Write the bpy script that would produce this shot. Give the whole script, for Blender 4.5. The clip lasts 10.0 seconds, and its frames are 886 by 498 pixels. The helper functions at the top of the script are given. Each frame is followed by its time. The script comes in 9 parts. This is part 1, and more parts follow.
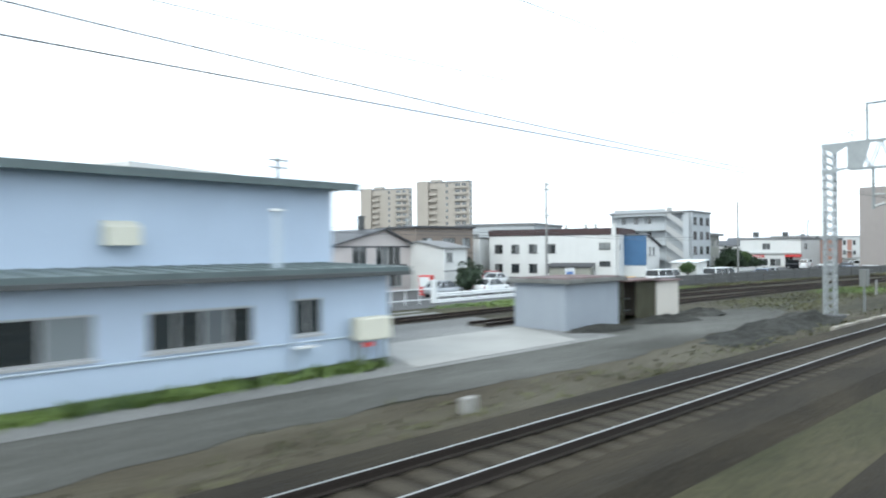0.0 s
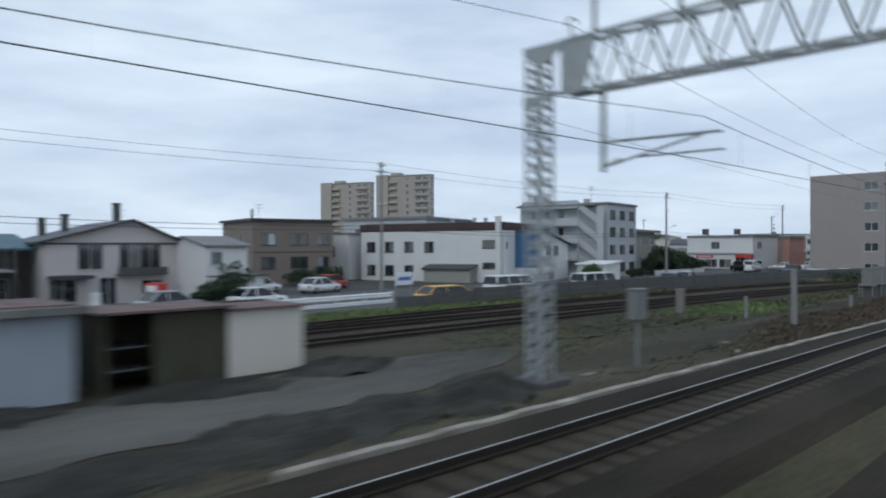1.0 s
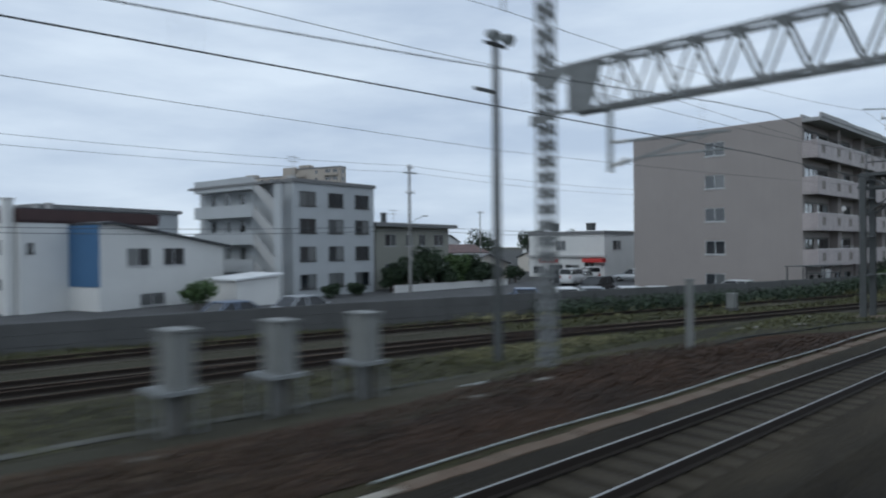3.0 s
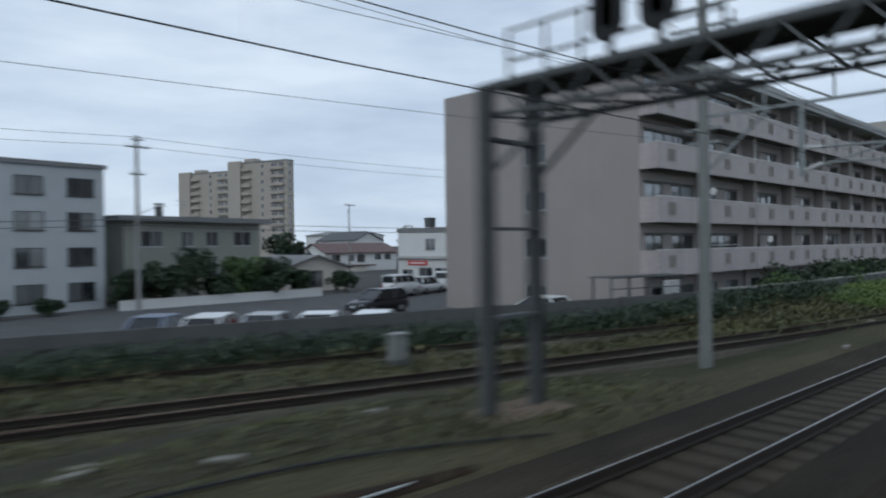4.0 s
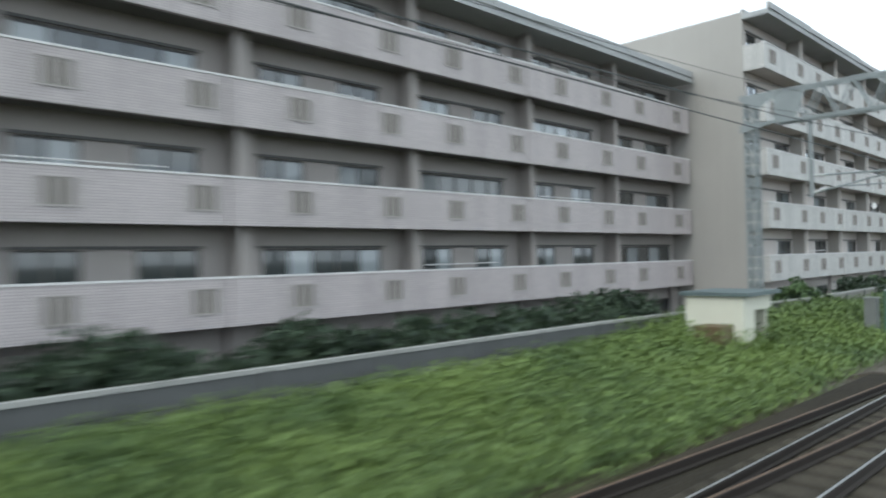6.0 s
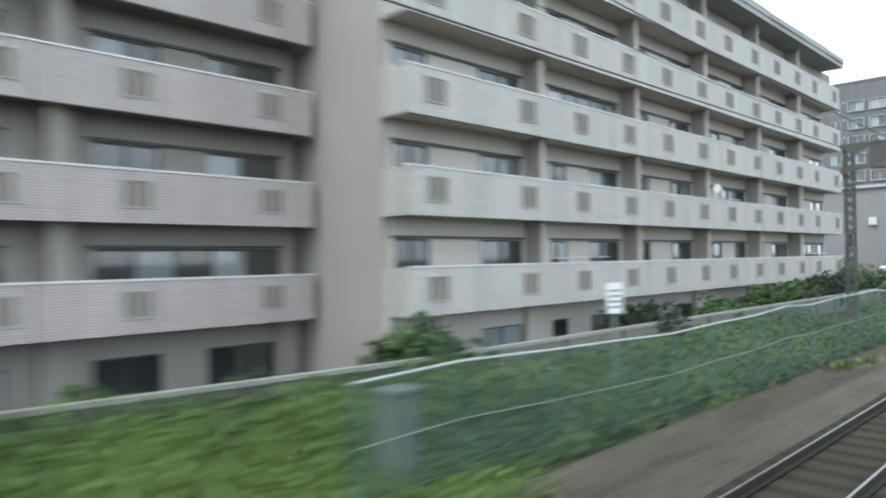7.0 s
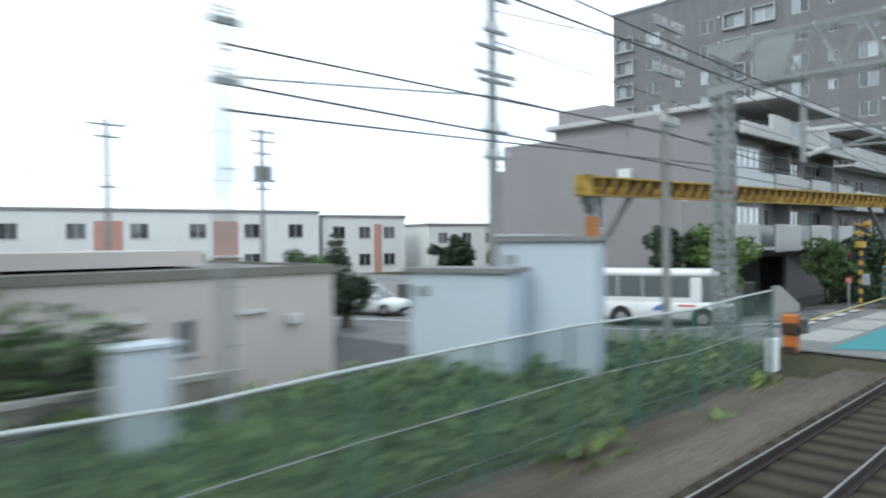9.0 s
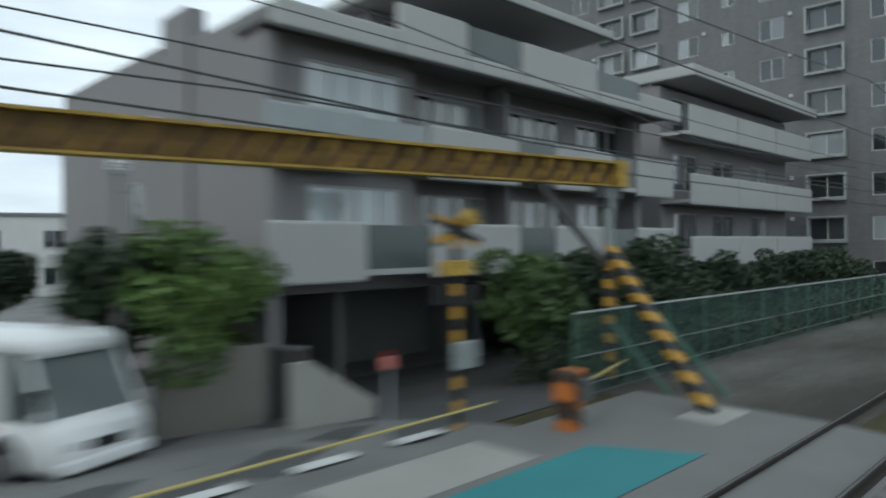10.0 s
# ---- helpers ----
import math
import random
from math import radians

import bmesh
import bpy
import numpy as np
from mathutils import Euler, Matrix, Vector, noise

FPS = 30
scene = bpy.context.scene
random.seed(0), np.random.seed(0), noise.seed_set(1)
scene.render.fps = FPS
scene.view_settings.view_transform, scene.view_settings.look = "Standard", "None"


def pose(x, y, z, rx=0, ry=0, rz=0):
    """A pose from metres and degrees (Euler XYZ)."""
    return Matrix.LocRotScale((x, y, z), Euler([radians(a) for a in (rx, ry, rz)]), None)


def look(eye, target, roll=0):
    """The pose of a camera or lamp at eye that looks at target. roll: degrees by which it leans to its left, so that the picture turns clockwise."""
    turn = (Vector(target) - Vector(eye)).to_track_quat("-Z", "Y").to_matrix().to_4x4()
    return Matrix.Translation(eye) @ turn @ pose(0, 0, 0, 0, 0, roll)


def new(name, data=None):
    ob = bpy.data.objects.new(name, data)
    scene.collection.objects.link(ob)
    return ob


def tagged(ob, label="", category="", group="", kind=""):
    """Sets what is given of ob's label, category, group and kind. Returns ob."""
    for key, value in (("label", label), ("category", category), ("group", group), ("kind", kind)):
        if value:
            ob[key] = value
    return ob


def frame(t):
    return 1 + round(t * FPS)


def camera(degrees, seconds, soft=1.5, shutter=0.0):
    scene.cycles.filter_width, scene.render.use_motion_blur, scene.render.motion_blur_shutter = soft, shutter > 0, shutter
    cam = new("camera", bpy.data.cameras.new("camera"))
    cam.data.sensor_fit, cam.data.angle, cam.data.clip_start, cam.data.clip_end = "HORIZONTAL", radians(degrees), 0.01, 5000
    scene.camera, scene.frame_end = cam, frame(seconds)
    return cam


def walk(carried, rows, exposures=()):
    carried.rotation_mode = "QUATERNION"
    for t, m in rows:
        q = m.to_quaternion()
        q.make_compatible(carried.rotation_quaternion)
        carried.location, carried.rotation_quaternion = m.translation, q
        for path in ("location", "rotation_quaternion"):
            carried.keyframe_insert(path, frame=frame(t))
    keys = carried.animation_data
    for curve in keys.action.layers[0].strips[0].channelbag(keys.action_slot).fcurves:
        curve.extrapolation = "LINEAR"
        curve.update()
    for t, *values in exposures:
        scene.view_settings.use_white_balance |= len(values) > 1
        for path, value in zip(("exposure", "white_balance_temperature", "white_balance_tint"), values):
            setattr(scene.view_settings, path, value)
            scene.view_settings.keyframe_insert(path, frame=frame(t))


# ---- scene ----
cam = camera(65.26, 10.0, soft=2.0, shutter=0.5)
PATH = [
    (0.0, pose(-0.00, 0, 3.0, 90.04, 0.46, -44.66)),
    (0.5, pose(12.39, 0, 3.0, 89.89, 0.30, -44.64)),
    (1.0, pose(24.77, 0, 3.0, 89.82, 0.20, -44.63)),
    (1.5, pose(37.12, 0, 3.0, 90.00, 0.42, -44.46)),
    (2.0, pose(49.46, 0, 3.0, 89.97, 0.72, -44.44)),
    (3.5, pose(86.37, 0, 3.0, 89.79, 0.47, -44.13)),
    (4.0, pose(98.65, 0, 3.0, 89.68, 0.76, -43.96)),
    (4.5, pose(110.92, 0, 3.0, 89.78, 0.74, -43.93)),
    (5.0, pose(123.18, 0, 3.0, 90.12, 0.92, -43.99)),
    (5.5, pose(135.43, 0, 3.0, 90.62, 1.27, -44.07)),
    (7.0, pose(172.05, 0, 3.0, 90.85, 0.93, -45.00)),
    (7.5, pose(184.39, 0, 3.0, 90.59, 1.11, -45.42)),
    (8.0, pose(196.63, 0, 3.0, 89.87, 0.27, -44.67)),
    (8.5, pose(208.86, 0, 3.0, 89.12, -0.05, -44.60)),
    (8.7, pose(213.76, 0, 3.0, 89.34, 0.13, -44.65)),
    (9.0, pose(221.10, 0, 3.0, 89.27, 0.55, -44.69)),
    (9.2, pose(226.00, 0, 3.0, 89.26, 0.21, -44.82)),
    (9.5, pose(233.35, 0, 3.0, 89.28, -0.23, -44.69)),
    (9.8, pose(240.70, 0, 3.0, 89.55, 0.78, -44.51)),
    (10.0, pose(245.60, 0, 3.0, 89.90, 0.78, -44.47)),
]
EXPOSURES = [
    (0.0, 1.28, 6450, 3), (0.3, 0.72, 6300, 4), (0.7, 0.13, 6120, 6), (1.2, -0.08, 6080, 6), (3.5, -0.16, 6050, 6), (4.5, -0.06, 6100, 5), (5.0, 0.15, 6300, 4), (5.5, 0.72, 6400, 3),
    (6.8, 1.33, 6450, 2), (7.5, 1.4, 6450, 2), (8.5, 1.36, 6450, 3), (9.0, 1.1, 6400, 3), (9.3, 0.75, 6450, 1), (9.6, 0.25, 6450, 0), (10.0, 0.24, 6500, 0)]
walk(cam, PATH, EXPOSURES)

# ---- world and light: a bright overcast sky ----
world = bpy.data.worlds.new("overcast")
scene.world = world
world.use_nodes = True
wn, wl = world.node_tree.nodes, world.node_tree.links
wn.clear()
w_out = wn.new("ShaderNodeOutputWorld")
w_bg = wn.new("ShaderNodeBackground")
w_sky = wn.new("ShaderNodeTexSky")
w_sky.sky_type = "NISHITA"
w_sky.sun_disc = False
w_sky.sun_elevation, w_sky.sun_rotation = radians(38), radians(277)
w_co = wn.new("ShaderNodeTexCoord")
w_map = wn.new("ShaderNodeMapping")
w_map.inputs["Scale"].default_value = (1.0, 1.0, 4.5)
w_noise = wn.new("ShaderNodeTexNoise")
w_noise.inputs["Scale"].default_value = 2.6
w_noise.inputs["Detail"].default_value = 7
w_noise.inputs["Roughness"].default_value = 0.52
w_ramp = wn.new("ShaderNodeValToRGB")
w_ramp.color_ramp.elements[0].position, w_ramp.color_ramp.elements[0].color = 0.34, (5.8, 6.6, 8.0, 1)
w_ramp.color_ramp.elements[1].position, w_ramp.color_ramp.elements[1].color = 0.66, (8.6, 9.3, 10.3, 1)
w_mix = wn.new("ShaderNodeMix")
w_mix.data_type = "RGBA"
w_mix.inputs["Factor"].default_value = 0.93
wl.new(w_co.outputs["Generated"], w_map.inputs["Vector"])
wl.new(w_map.outputs["Vector"], w_noise.inputs["Vector"])
wl.new(w_noise.outputs["Fac"], w_ramp.inputs["Fac"])
wl.new(w_sky.outputs["Color"], w_mix.inputs["A"])
wl.new(w_ramp.outputs["Color"], w_mix.inputs["B"])
wl.new(w_mix.outputs["Result"], w_bg.inputs["Color"])
w_bg.inputs["Strength"].default_value = 0.1
wl.new(w_bg.outputs["Background"], w_out.inputs["Surface"])

sun = new("sun", bpy.data.lights.new("sun", "SUN"))
sun.data.energy, sun.data.angle, sun.data.color = 0.5, radians(30), (1.0, 0.97, 0.92)
sun.matrix_world = look((0, 0, 60), (74, 14, 0))


# ---- materials ----
def nodes_of(m):
    m.use_nodes = True
    nt = m.node_tree
    return nt, nt.nodes["Principled BSDF"]


def mat(name, color, rough=0.8, vary=0.18, scale=2.0, grain=30.0, bump=0.15, metal=0.0, tint=None, streak=0.0, island=0.0, rand=0.0, spec=0.5):
    """A weathered surface: large stains and fine grain in colour, fine relief; streak adds runs down a wall."""
    m = bpy.data.materials.new(name)
    nt, p = nodes_of(m)
    N, L = nt.nodes.new, nt.links.new
    co = N("ShaderNodeNewGeometry")
    n1 = N("ShaderNodeTexNoise")
    n1.inputs["Scale"].default_value, n1.inputs["Detail"].default_value = scale, 5
    n2 = N("ShaderNodeTexNoise")
    n2.inputs["Scale"].default_value, n2.inputs["Detail"].default_value = grain, 3
    L(co.outputs["Position"], n1.inputs["Vector"])
    L(co.outputs["Position"], n2.inputs["Vector"])
    add = N("ShaderNodeMath")
    add.operation = "MULTIPLY_ADD"
    add.inputs[1].default_value = 0.35
    L(n2.outputs["Fac"], add.inputs[0])
    L(n1.outputs["Fac"], add.inputs[2])
    val = add.outputs[0]
    if streak:
        mp = N("ShaderNodeMapping")
        mp.inputs["Scale"].default_value = (2.2, 2.2, 0.12)
        L(co.outputs["Position"], mp.inputs["Vector"])
        n3 = N("ShaderNodeTexNoise")
        n3.inputs["Scale"].default_value, n3.inputs["Detail"].default_value = 1.6, 6
        L(mp.outputs["Vector"], n3.inputs["Vector"])
        a3 = N("ShaderNodeMath")
        a3.operation = "MULTIPLY_ADD"
        a3.inputs[1].default_value = streak
        L(n3.outputs["Fac"], a3.inputs[0])
        L(val, a3.inputs[2])
        val = a3.outputs[0]
    if island or rand:
        src = co.outputs["Random Per Island"] if island else N("ShaderNodeObjectInfo").outputs["Random"]
        a4 = N("ShaderNodeMath")
        a4.operation = "MULTIPLY_ADD"
        a4.inputs[1].default_value = island or rand
        L(src, a4.inputs[0])
        L(val, a4.inputs[2])
        val = a4.outputs[0]
    lo = 0.35 + 0.2 * streak
    ramp = N("ShaderNodeMapRange")
    ramp.inputs["From Min"].default_value, ramp.inputs["From Max"].default_value = lo, lo + 0.7 + streak * 0.6 + (island or rand)
    L(val, ramp.inputs["Value"])
    mix = N("ShaderNodeMix")
    mix.data_type = "RGBA"
    t = tint or color
    mix.inputs["A"].default_value = (*[c * (1 - vary) for c in t], 1)
    mix.inputs["B"].default_value = (*[min(1, c * (1 + vary)) for c in color], 1)
    L(ramp.outputs["Result"], mix.inputs["Factor"])
    L(mix.outputs["Result"], p.inputs["Base Color"])
    p.inputs["Roughness"].default_value, p.inputs["Metallic"].default_value = rough, metal
    p.inputs["Specular IOR Level"].default_value = spec
    if bump:
        b = N("ShaderNodeBump")
        b.inputs["Strength"].default_value, b.inputs["Distance"].default_value = bump, 0.03
        L(n2.outputs["Fac"], b.inputs["Height"])
        L(b.outputs["Normal"], p.inputs["Normal"])
    return m


def tile_mat(name, color, joint, w, h, vary=0.06):
    """Small wall tiles in courses, too fine to pick apart."""
    m = bpy.data.materials.new(name)
    nt, p = nodes_of(m)
    N, L = nt.nodes.new, nt.links.new
    co = N("ShaderNodeNewGeometry")
    sep = N("ShaderNodeSeparateXYZ")
    L(co.outputs["Position"], sep.inputs[0])
    s = N("ShaderNodeMath")
    s.operation = "ADD"
    L(sep.outputs[0], s.inputs[0])
    L(sep.outputs[1], s.inputs[1])
    com = N("ShaderNodeCombineXYZ")
    L(s.outputs[0], com.inputs[0])
    L(sep.outputs[2], com.inputs[1])
    br = N("ShaderNodeTexBrick")
    br.inputs["Scale"].default_value = 1.0
    br.inputs["Brick Width"].default_value, br.inputs["Row Height"].default_value = w, h
    br.inputs["Mortar Size"].default_value, br.inputs["Mortar Smooth"].default_value = 0.009, 0.4
    br.inputs["Color1"].default_value = (*[c * (1 - vary) for c in color], 1)
    br.inputs["Color2"].default_value = (*[c * (1 + vary) for c in color], 1)
    br.inputs["Mortar"].default_value = (*joint, 1)
    L(com.outputs[0], br.inputs["Vector"])
    mp = N("ShaderNodeMapping")
    mp.inputs["Scale"].default_value = (1.3, 1.3, 0.15)
    L(co.outputs["Position"], mp.inputs["Vector"])
    n = N("ShaderNodeTexNoise")
    n.inputs["Scale"].default_value, n.inputs["Detail"].default_value = 1.2, 6
    L(mp.outputs["Vector"], n.inputs["Vector"])
    r = N("ShaderNodeMapRange")
    r.inputs["From Min"].default_value, r.inputs["From Max"].default_value = 0.3, 0.7
    r.inputs["To Min"].default_value, r.inputs["To Max"].default_value = 0.86, 1.05
    L(n.outputs["Fac"], r.inputs["Value"])
    mx = N("ShaderNodeMix")
    mx.data_type, mx.blend_type = "RGBA", "MULTIPLY"
    mx.inputs["Factor"].default_value = 1.0
    L(br.outputs["Color"], mx.inputs["A"])
    L(r.outputs["Result"], mx.inputs["B"])
    L(mx.outputs["Result"], p.inputs["Base Color"])
    p.inputs["Roughness"].default_value = 0.55
    b = N("ShaderNodeBump")
    b.inputs["Strength"].default_value, b.inputs["Distance"].default_value = 0.5, 0.008
    b.invert = True
    L(br.outputs["Fac"], b.inputs["Height"])
    L(b.outputs["Normal"], p.inputs["Normal"])
    return m


def stripe_mat(name, c1, c2, period, slant):
    """Painted warning bands round a post."""
    m = bpy.data.materials.new(name)
    nt, p = nodes_of(m)
    N, L = nt.nodes.new, nt.links.new
    co = N("ShaderNodeNewGeometry")
    sep = N("ShaderNodeSeparateXYZ")
    L(co.outputs["Position"], sep.inputs[0])
    a = N("ShaderNodeMath")
    a.operation = "MULTIPLY_ADD"
    a.inputs[1].default_value = slant
    L(sep.outputs[0], a.inputs[0])
    L(sep.outputs[2], a.inputs[2])
    md = N("ShaderNodeMath")
    md.operation = "PINGPONG"
    md.inputs[1].default_value = period
    L(a.outputs[0], md.inputs[0])
    gt = N("ShaderNodeMath")
    gt.operation = "GREATER_THAN"
    gt.inputs[1].default_value = period / 2
    L(md.outputs[0], gt.inputs[0])
    n = N("ShaderNodeTexNoise")
    n.inputs["Scale"].default_value, n.inputs["Detail"].default_value = 9, 5
    L(co.outputs["Position"], n.inputs["Vector"])
    mx = N("ShaderNodeMix")
    mx.data_type = "RGBA"
    mx.inputs["A"].default_value, mx.inputs["B"].default_value = (*c1, 1), (*c2, 1)
    L(gt.outputs[0], mx.inputs["Factor"])
    r = N("ShaderNodeMapRange")
    r.inputs["To Min"].default_value, r.inputs["To Max"].default_value = 0.55, 1.25
    L(n.outputs["Fac"], r.inputs["Value"])
    m2 = N("ShaderNodeMix")
    m2.data_type, m2.blend_type = "RGBA", "MULTIPLY"
    m2.inputs["Factor"].default_value = 1.0
    L(mx.outputs["Result"], m2.inputs["A"])
    L(r.outputs["Result"], m2.inputs["B"])
    L(m2.outputs["Result"], p.inputs["Base Color"])
    p.inputs["Roughness"].default_value = 0.6
    return m


def ground_mat(name, a, b, c, scale, fine, rough=0.95):
    """Loose ground: three colours mixed in patches, with stones or soil in relief."""
    m = bpy.data.materials.new(name)
    nt, p = nodes_of(m)
    N, L = nt.nodes.new, nt.links.new
    co = N("ShaderNodeNewGeometry")
    mp = N("ShaderNodeMapping")
    mp.inputs["Scale"].default_value = (0.35, 1.0, 1.0)
    L(co.outputs["Position"], mp.inputs["Vector"])
    n1 = N("ShaderNodeTexNoise")
    n1.inputs["Scale"].default_value, n1.inputs["Detail"].default_value, n1.inputs["Roughness"].default_value = scale, 8, 0.6
    L(mp.outputs["Vector"], n1.inputs["Vector"])
    v = N("ShaderNodeTexVoronoi")
    v.inputs["Scale"].default_value = fine
    L(co.outputs["Position"], v.inputs["Vector"])
    rp = N("ShaderNodeValToRGB")
    e = rp.color_ramp.elements
    e[0].position, e[0].color = 0.36, (*a, 1)
    e[1].position, e[1].color = 0.66, (*c, 1)
    x = e.new(0.5)
    x.color = (*b, 1)
    L(n1.outputs["Fac"], rp.inputs["Fac"])
    r = N("ShaderNodeMapRange")
    r.inputs["From Max"].default_value = 0.7
    r.inputs["To Min"].default_value, r.inputs["To Max"].default_value = 1.2, 0.6
    L(v.outputs["Distance"], r.inputs["Value"])
    mx = N("ShaderNodeMix")
    mx.data_type, mx.blend_type = "RGBA", "MULTIPLY"
    mx.inputs["Factor"].default_value = 1.0
    L(rp.outputs["Color"], mx.inputs["A"])
    L(r.outputs["Result"], mx.inputs["B"])
    L(mx.outputs["Result"], p.inputs["Base Color"])
    p.inputs["Roughness"].default_value = rough
    p.inputs["Specular IOR Level"].default_value = 0.25
    bp = N("ShaderNodeBump")
    bp.inputs["Strength"].default_value, bp.inputs["Distance"].default_value = 0.6, 0.05
    bp.invert = True
    L(v.outputs["Distance"], bp.inputs["Height"])
    L(bp.outputs["Normal"], p.inputs["Normal"])
    return m


def leaf_mat(name, dark, light, each=0.55, patch=0.55):
    m = bpy.data.materials.new(name)
    nt, p = nodes_of(m)
    N, L = nt.nodes.new, nt.links.new
    g = N("ShaderNodeNewGeometry")
    n = N("ShaderNodeTexNoise")
    n.inputs["Scale"].default_value = patch
    L(g.outputs["Position"], n.inputs["Vector"])
    a = N("ShaderNodeMath")
    a.operation = "MULTIPLY_ADD"
    a.inputs[1].default_value = each
    L(g.outputs["Random Per Island"], a.inputs[0])
    L(n.outputs["Fac"], a.inputs[2])
    r = N("ShaderNodeMapRange")
    r.inputs["From Min"].default_value, r.inputs["From Max"].default_value = 0.35, 0.55 + each
    L(a.outputs[0], r.inputs["Value"])
    mx = N("ShaderNodeMix")
    mx.data_type = "RGBA"
    mx.inputs["A"].default_value, mx.inputs["B"].default_value = (*dark, 1), (*light, 1)
    L(r.outputs["Result"], mx.inputs["Factor"])
    L(mx.outputs["Result"], p.inputs["Base Color"])
    p.inputs["Roughness"].default_value = 0.65
    p.inputs["Subsurface Weight"].default_value = 0.0
    return m


def glass_mat(name, tint, curtain):
    """Window glass before a dim room; some panes are paler, for a curtain behind and painted sky reflection."""
    m = bpy.data.materials.new(name)
    nt, p = nodes_of(m)
    N, L = nt.nodes.new, nt.links.new
    o = N("ShaderNodeObjectInfo")
    rp = N("ShaderNodeValToRGB")
    e = rp.color_ramp.elements
    e[0].position, e[0].color = 0.0, (*tint, 1)
    e[1].position, e[1].color = 1.0, (*curtain, 1)
    k = e.new(0.55)
    k.color = (*[t * 1.6 for t in tint], 1)
    k2 = e.new(0.7)
    k2.color = (*[(a + b) / 2 for a, b in zip(tint, curtain)], 1)
    L(o.outputs["Random"], rp.inputs["Fac"])
    L(rp.outputs["Color"], p.inputs["Base Color"])
    p.inputs["Roughness"].default_value = 0.06
    p.inputs["IOR"].default_value = 1.5
    p.inputs["Coat Weight"].default_value = 0.8
    p.inputs["Specular IOR Level"].default_value = 0.8
    return m


def mesh_net_mat(name, color, cover):
    """Woven net: fine wires with air between."""
    m = bpy.data.materials.new(name)
    nt, p = nodes_of(m)
    N, L = nt.nodes.new, nt.links.new
    p.inputs["Base Color"].default_value = (*color, 1)
    p.inputs["Roughness"].default_value = 0.6
    g = N("ShaderNodeNewGeometry")
    n = N("ShaderNodeTexNoise")
    n.inputs["Scale"].default_value = 0.8
    L(g.outputs["Position"], n.inputs["Vector"])
    r = N("ShaderNodeMapRange")
    r.inputs["To Min"].default_value, r.inputs["To Max"].default_value = cover - 0.08, cover + 0.08
    L(n.outputs["Fac"], r.inputs["Value"])
    L(r.outputs["Result"], p.inputs["Alpha"])
    return m


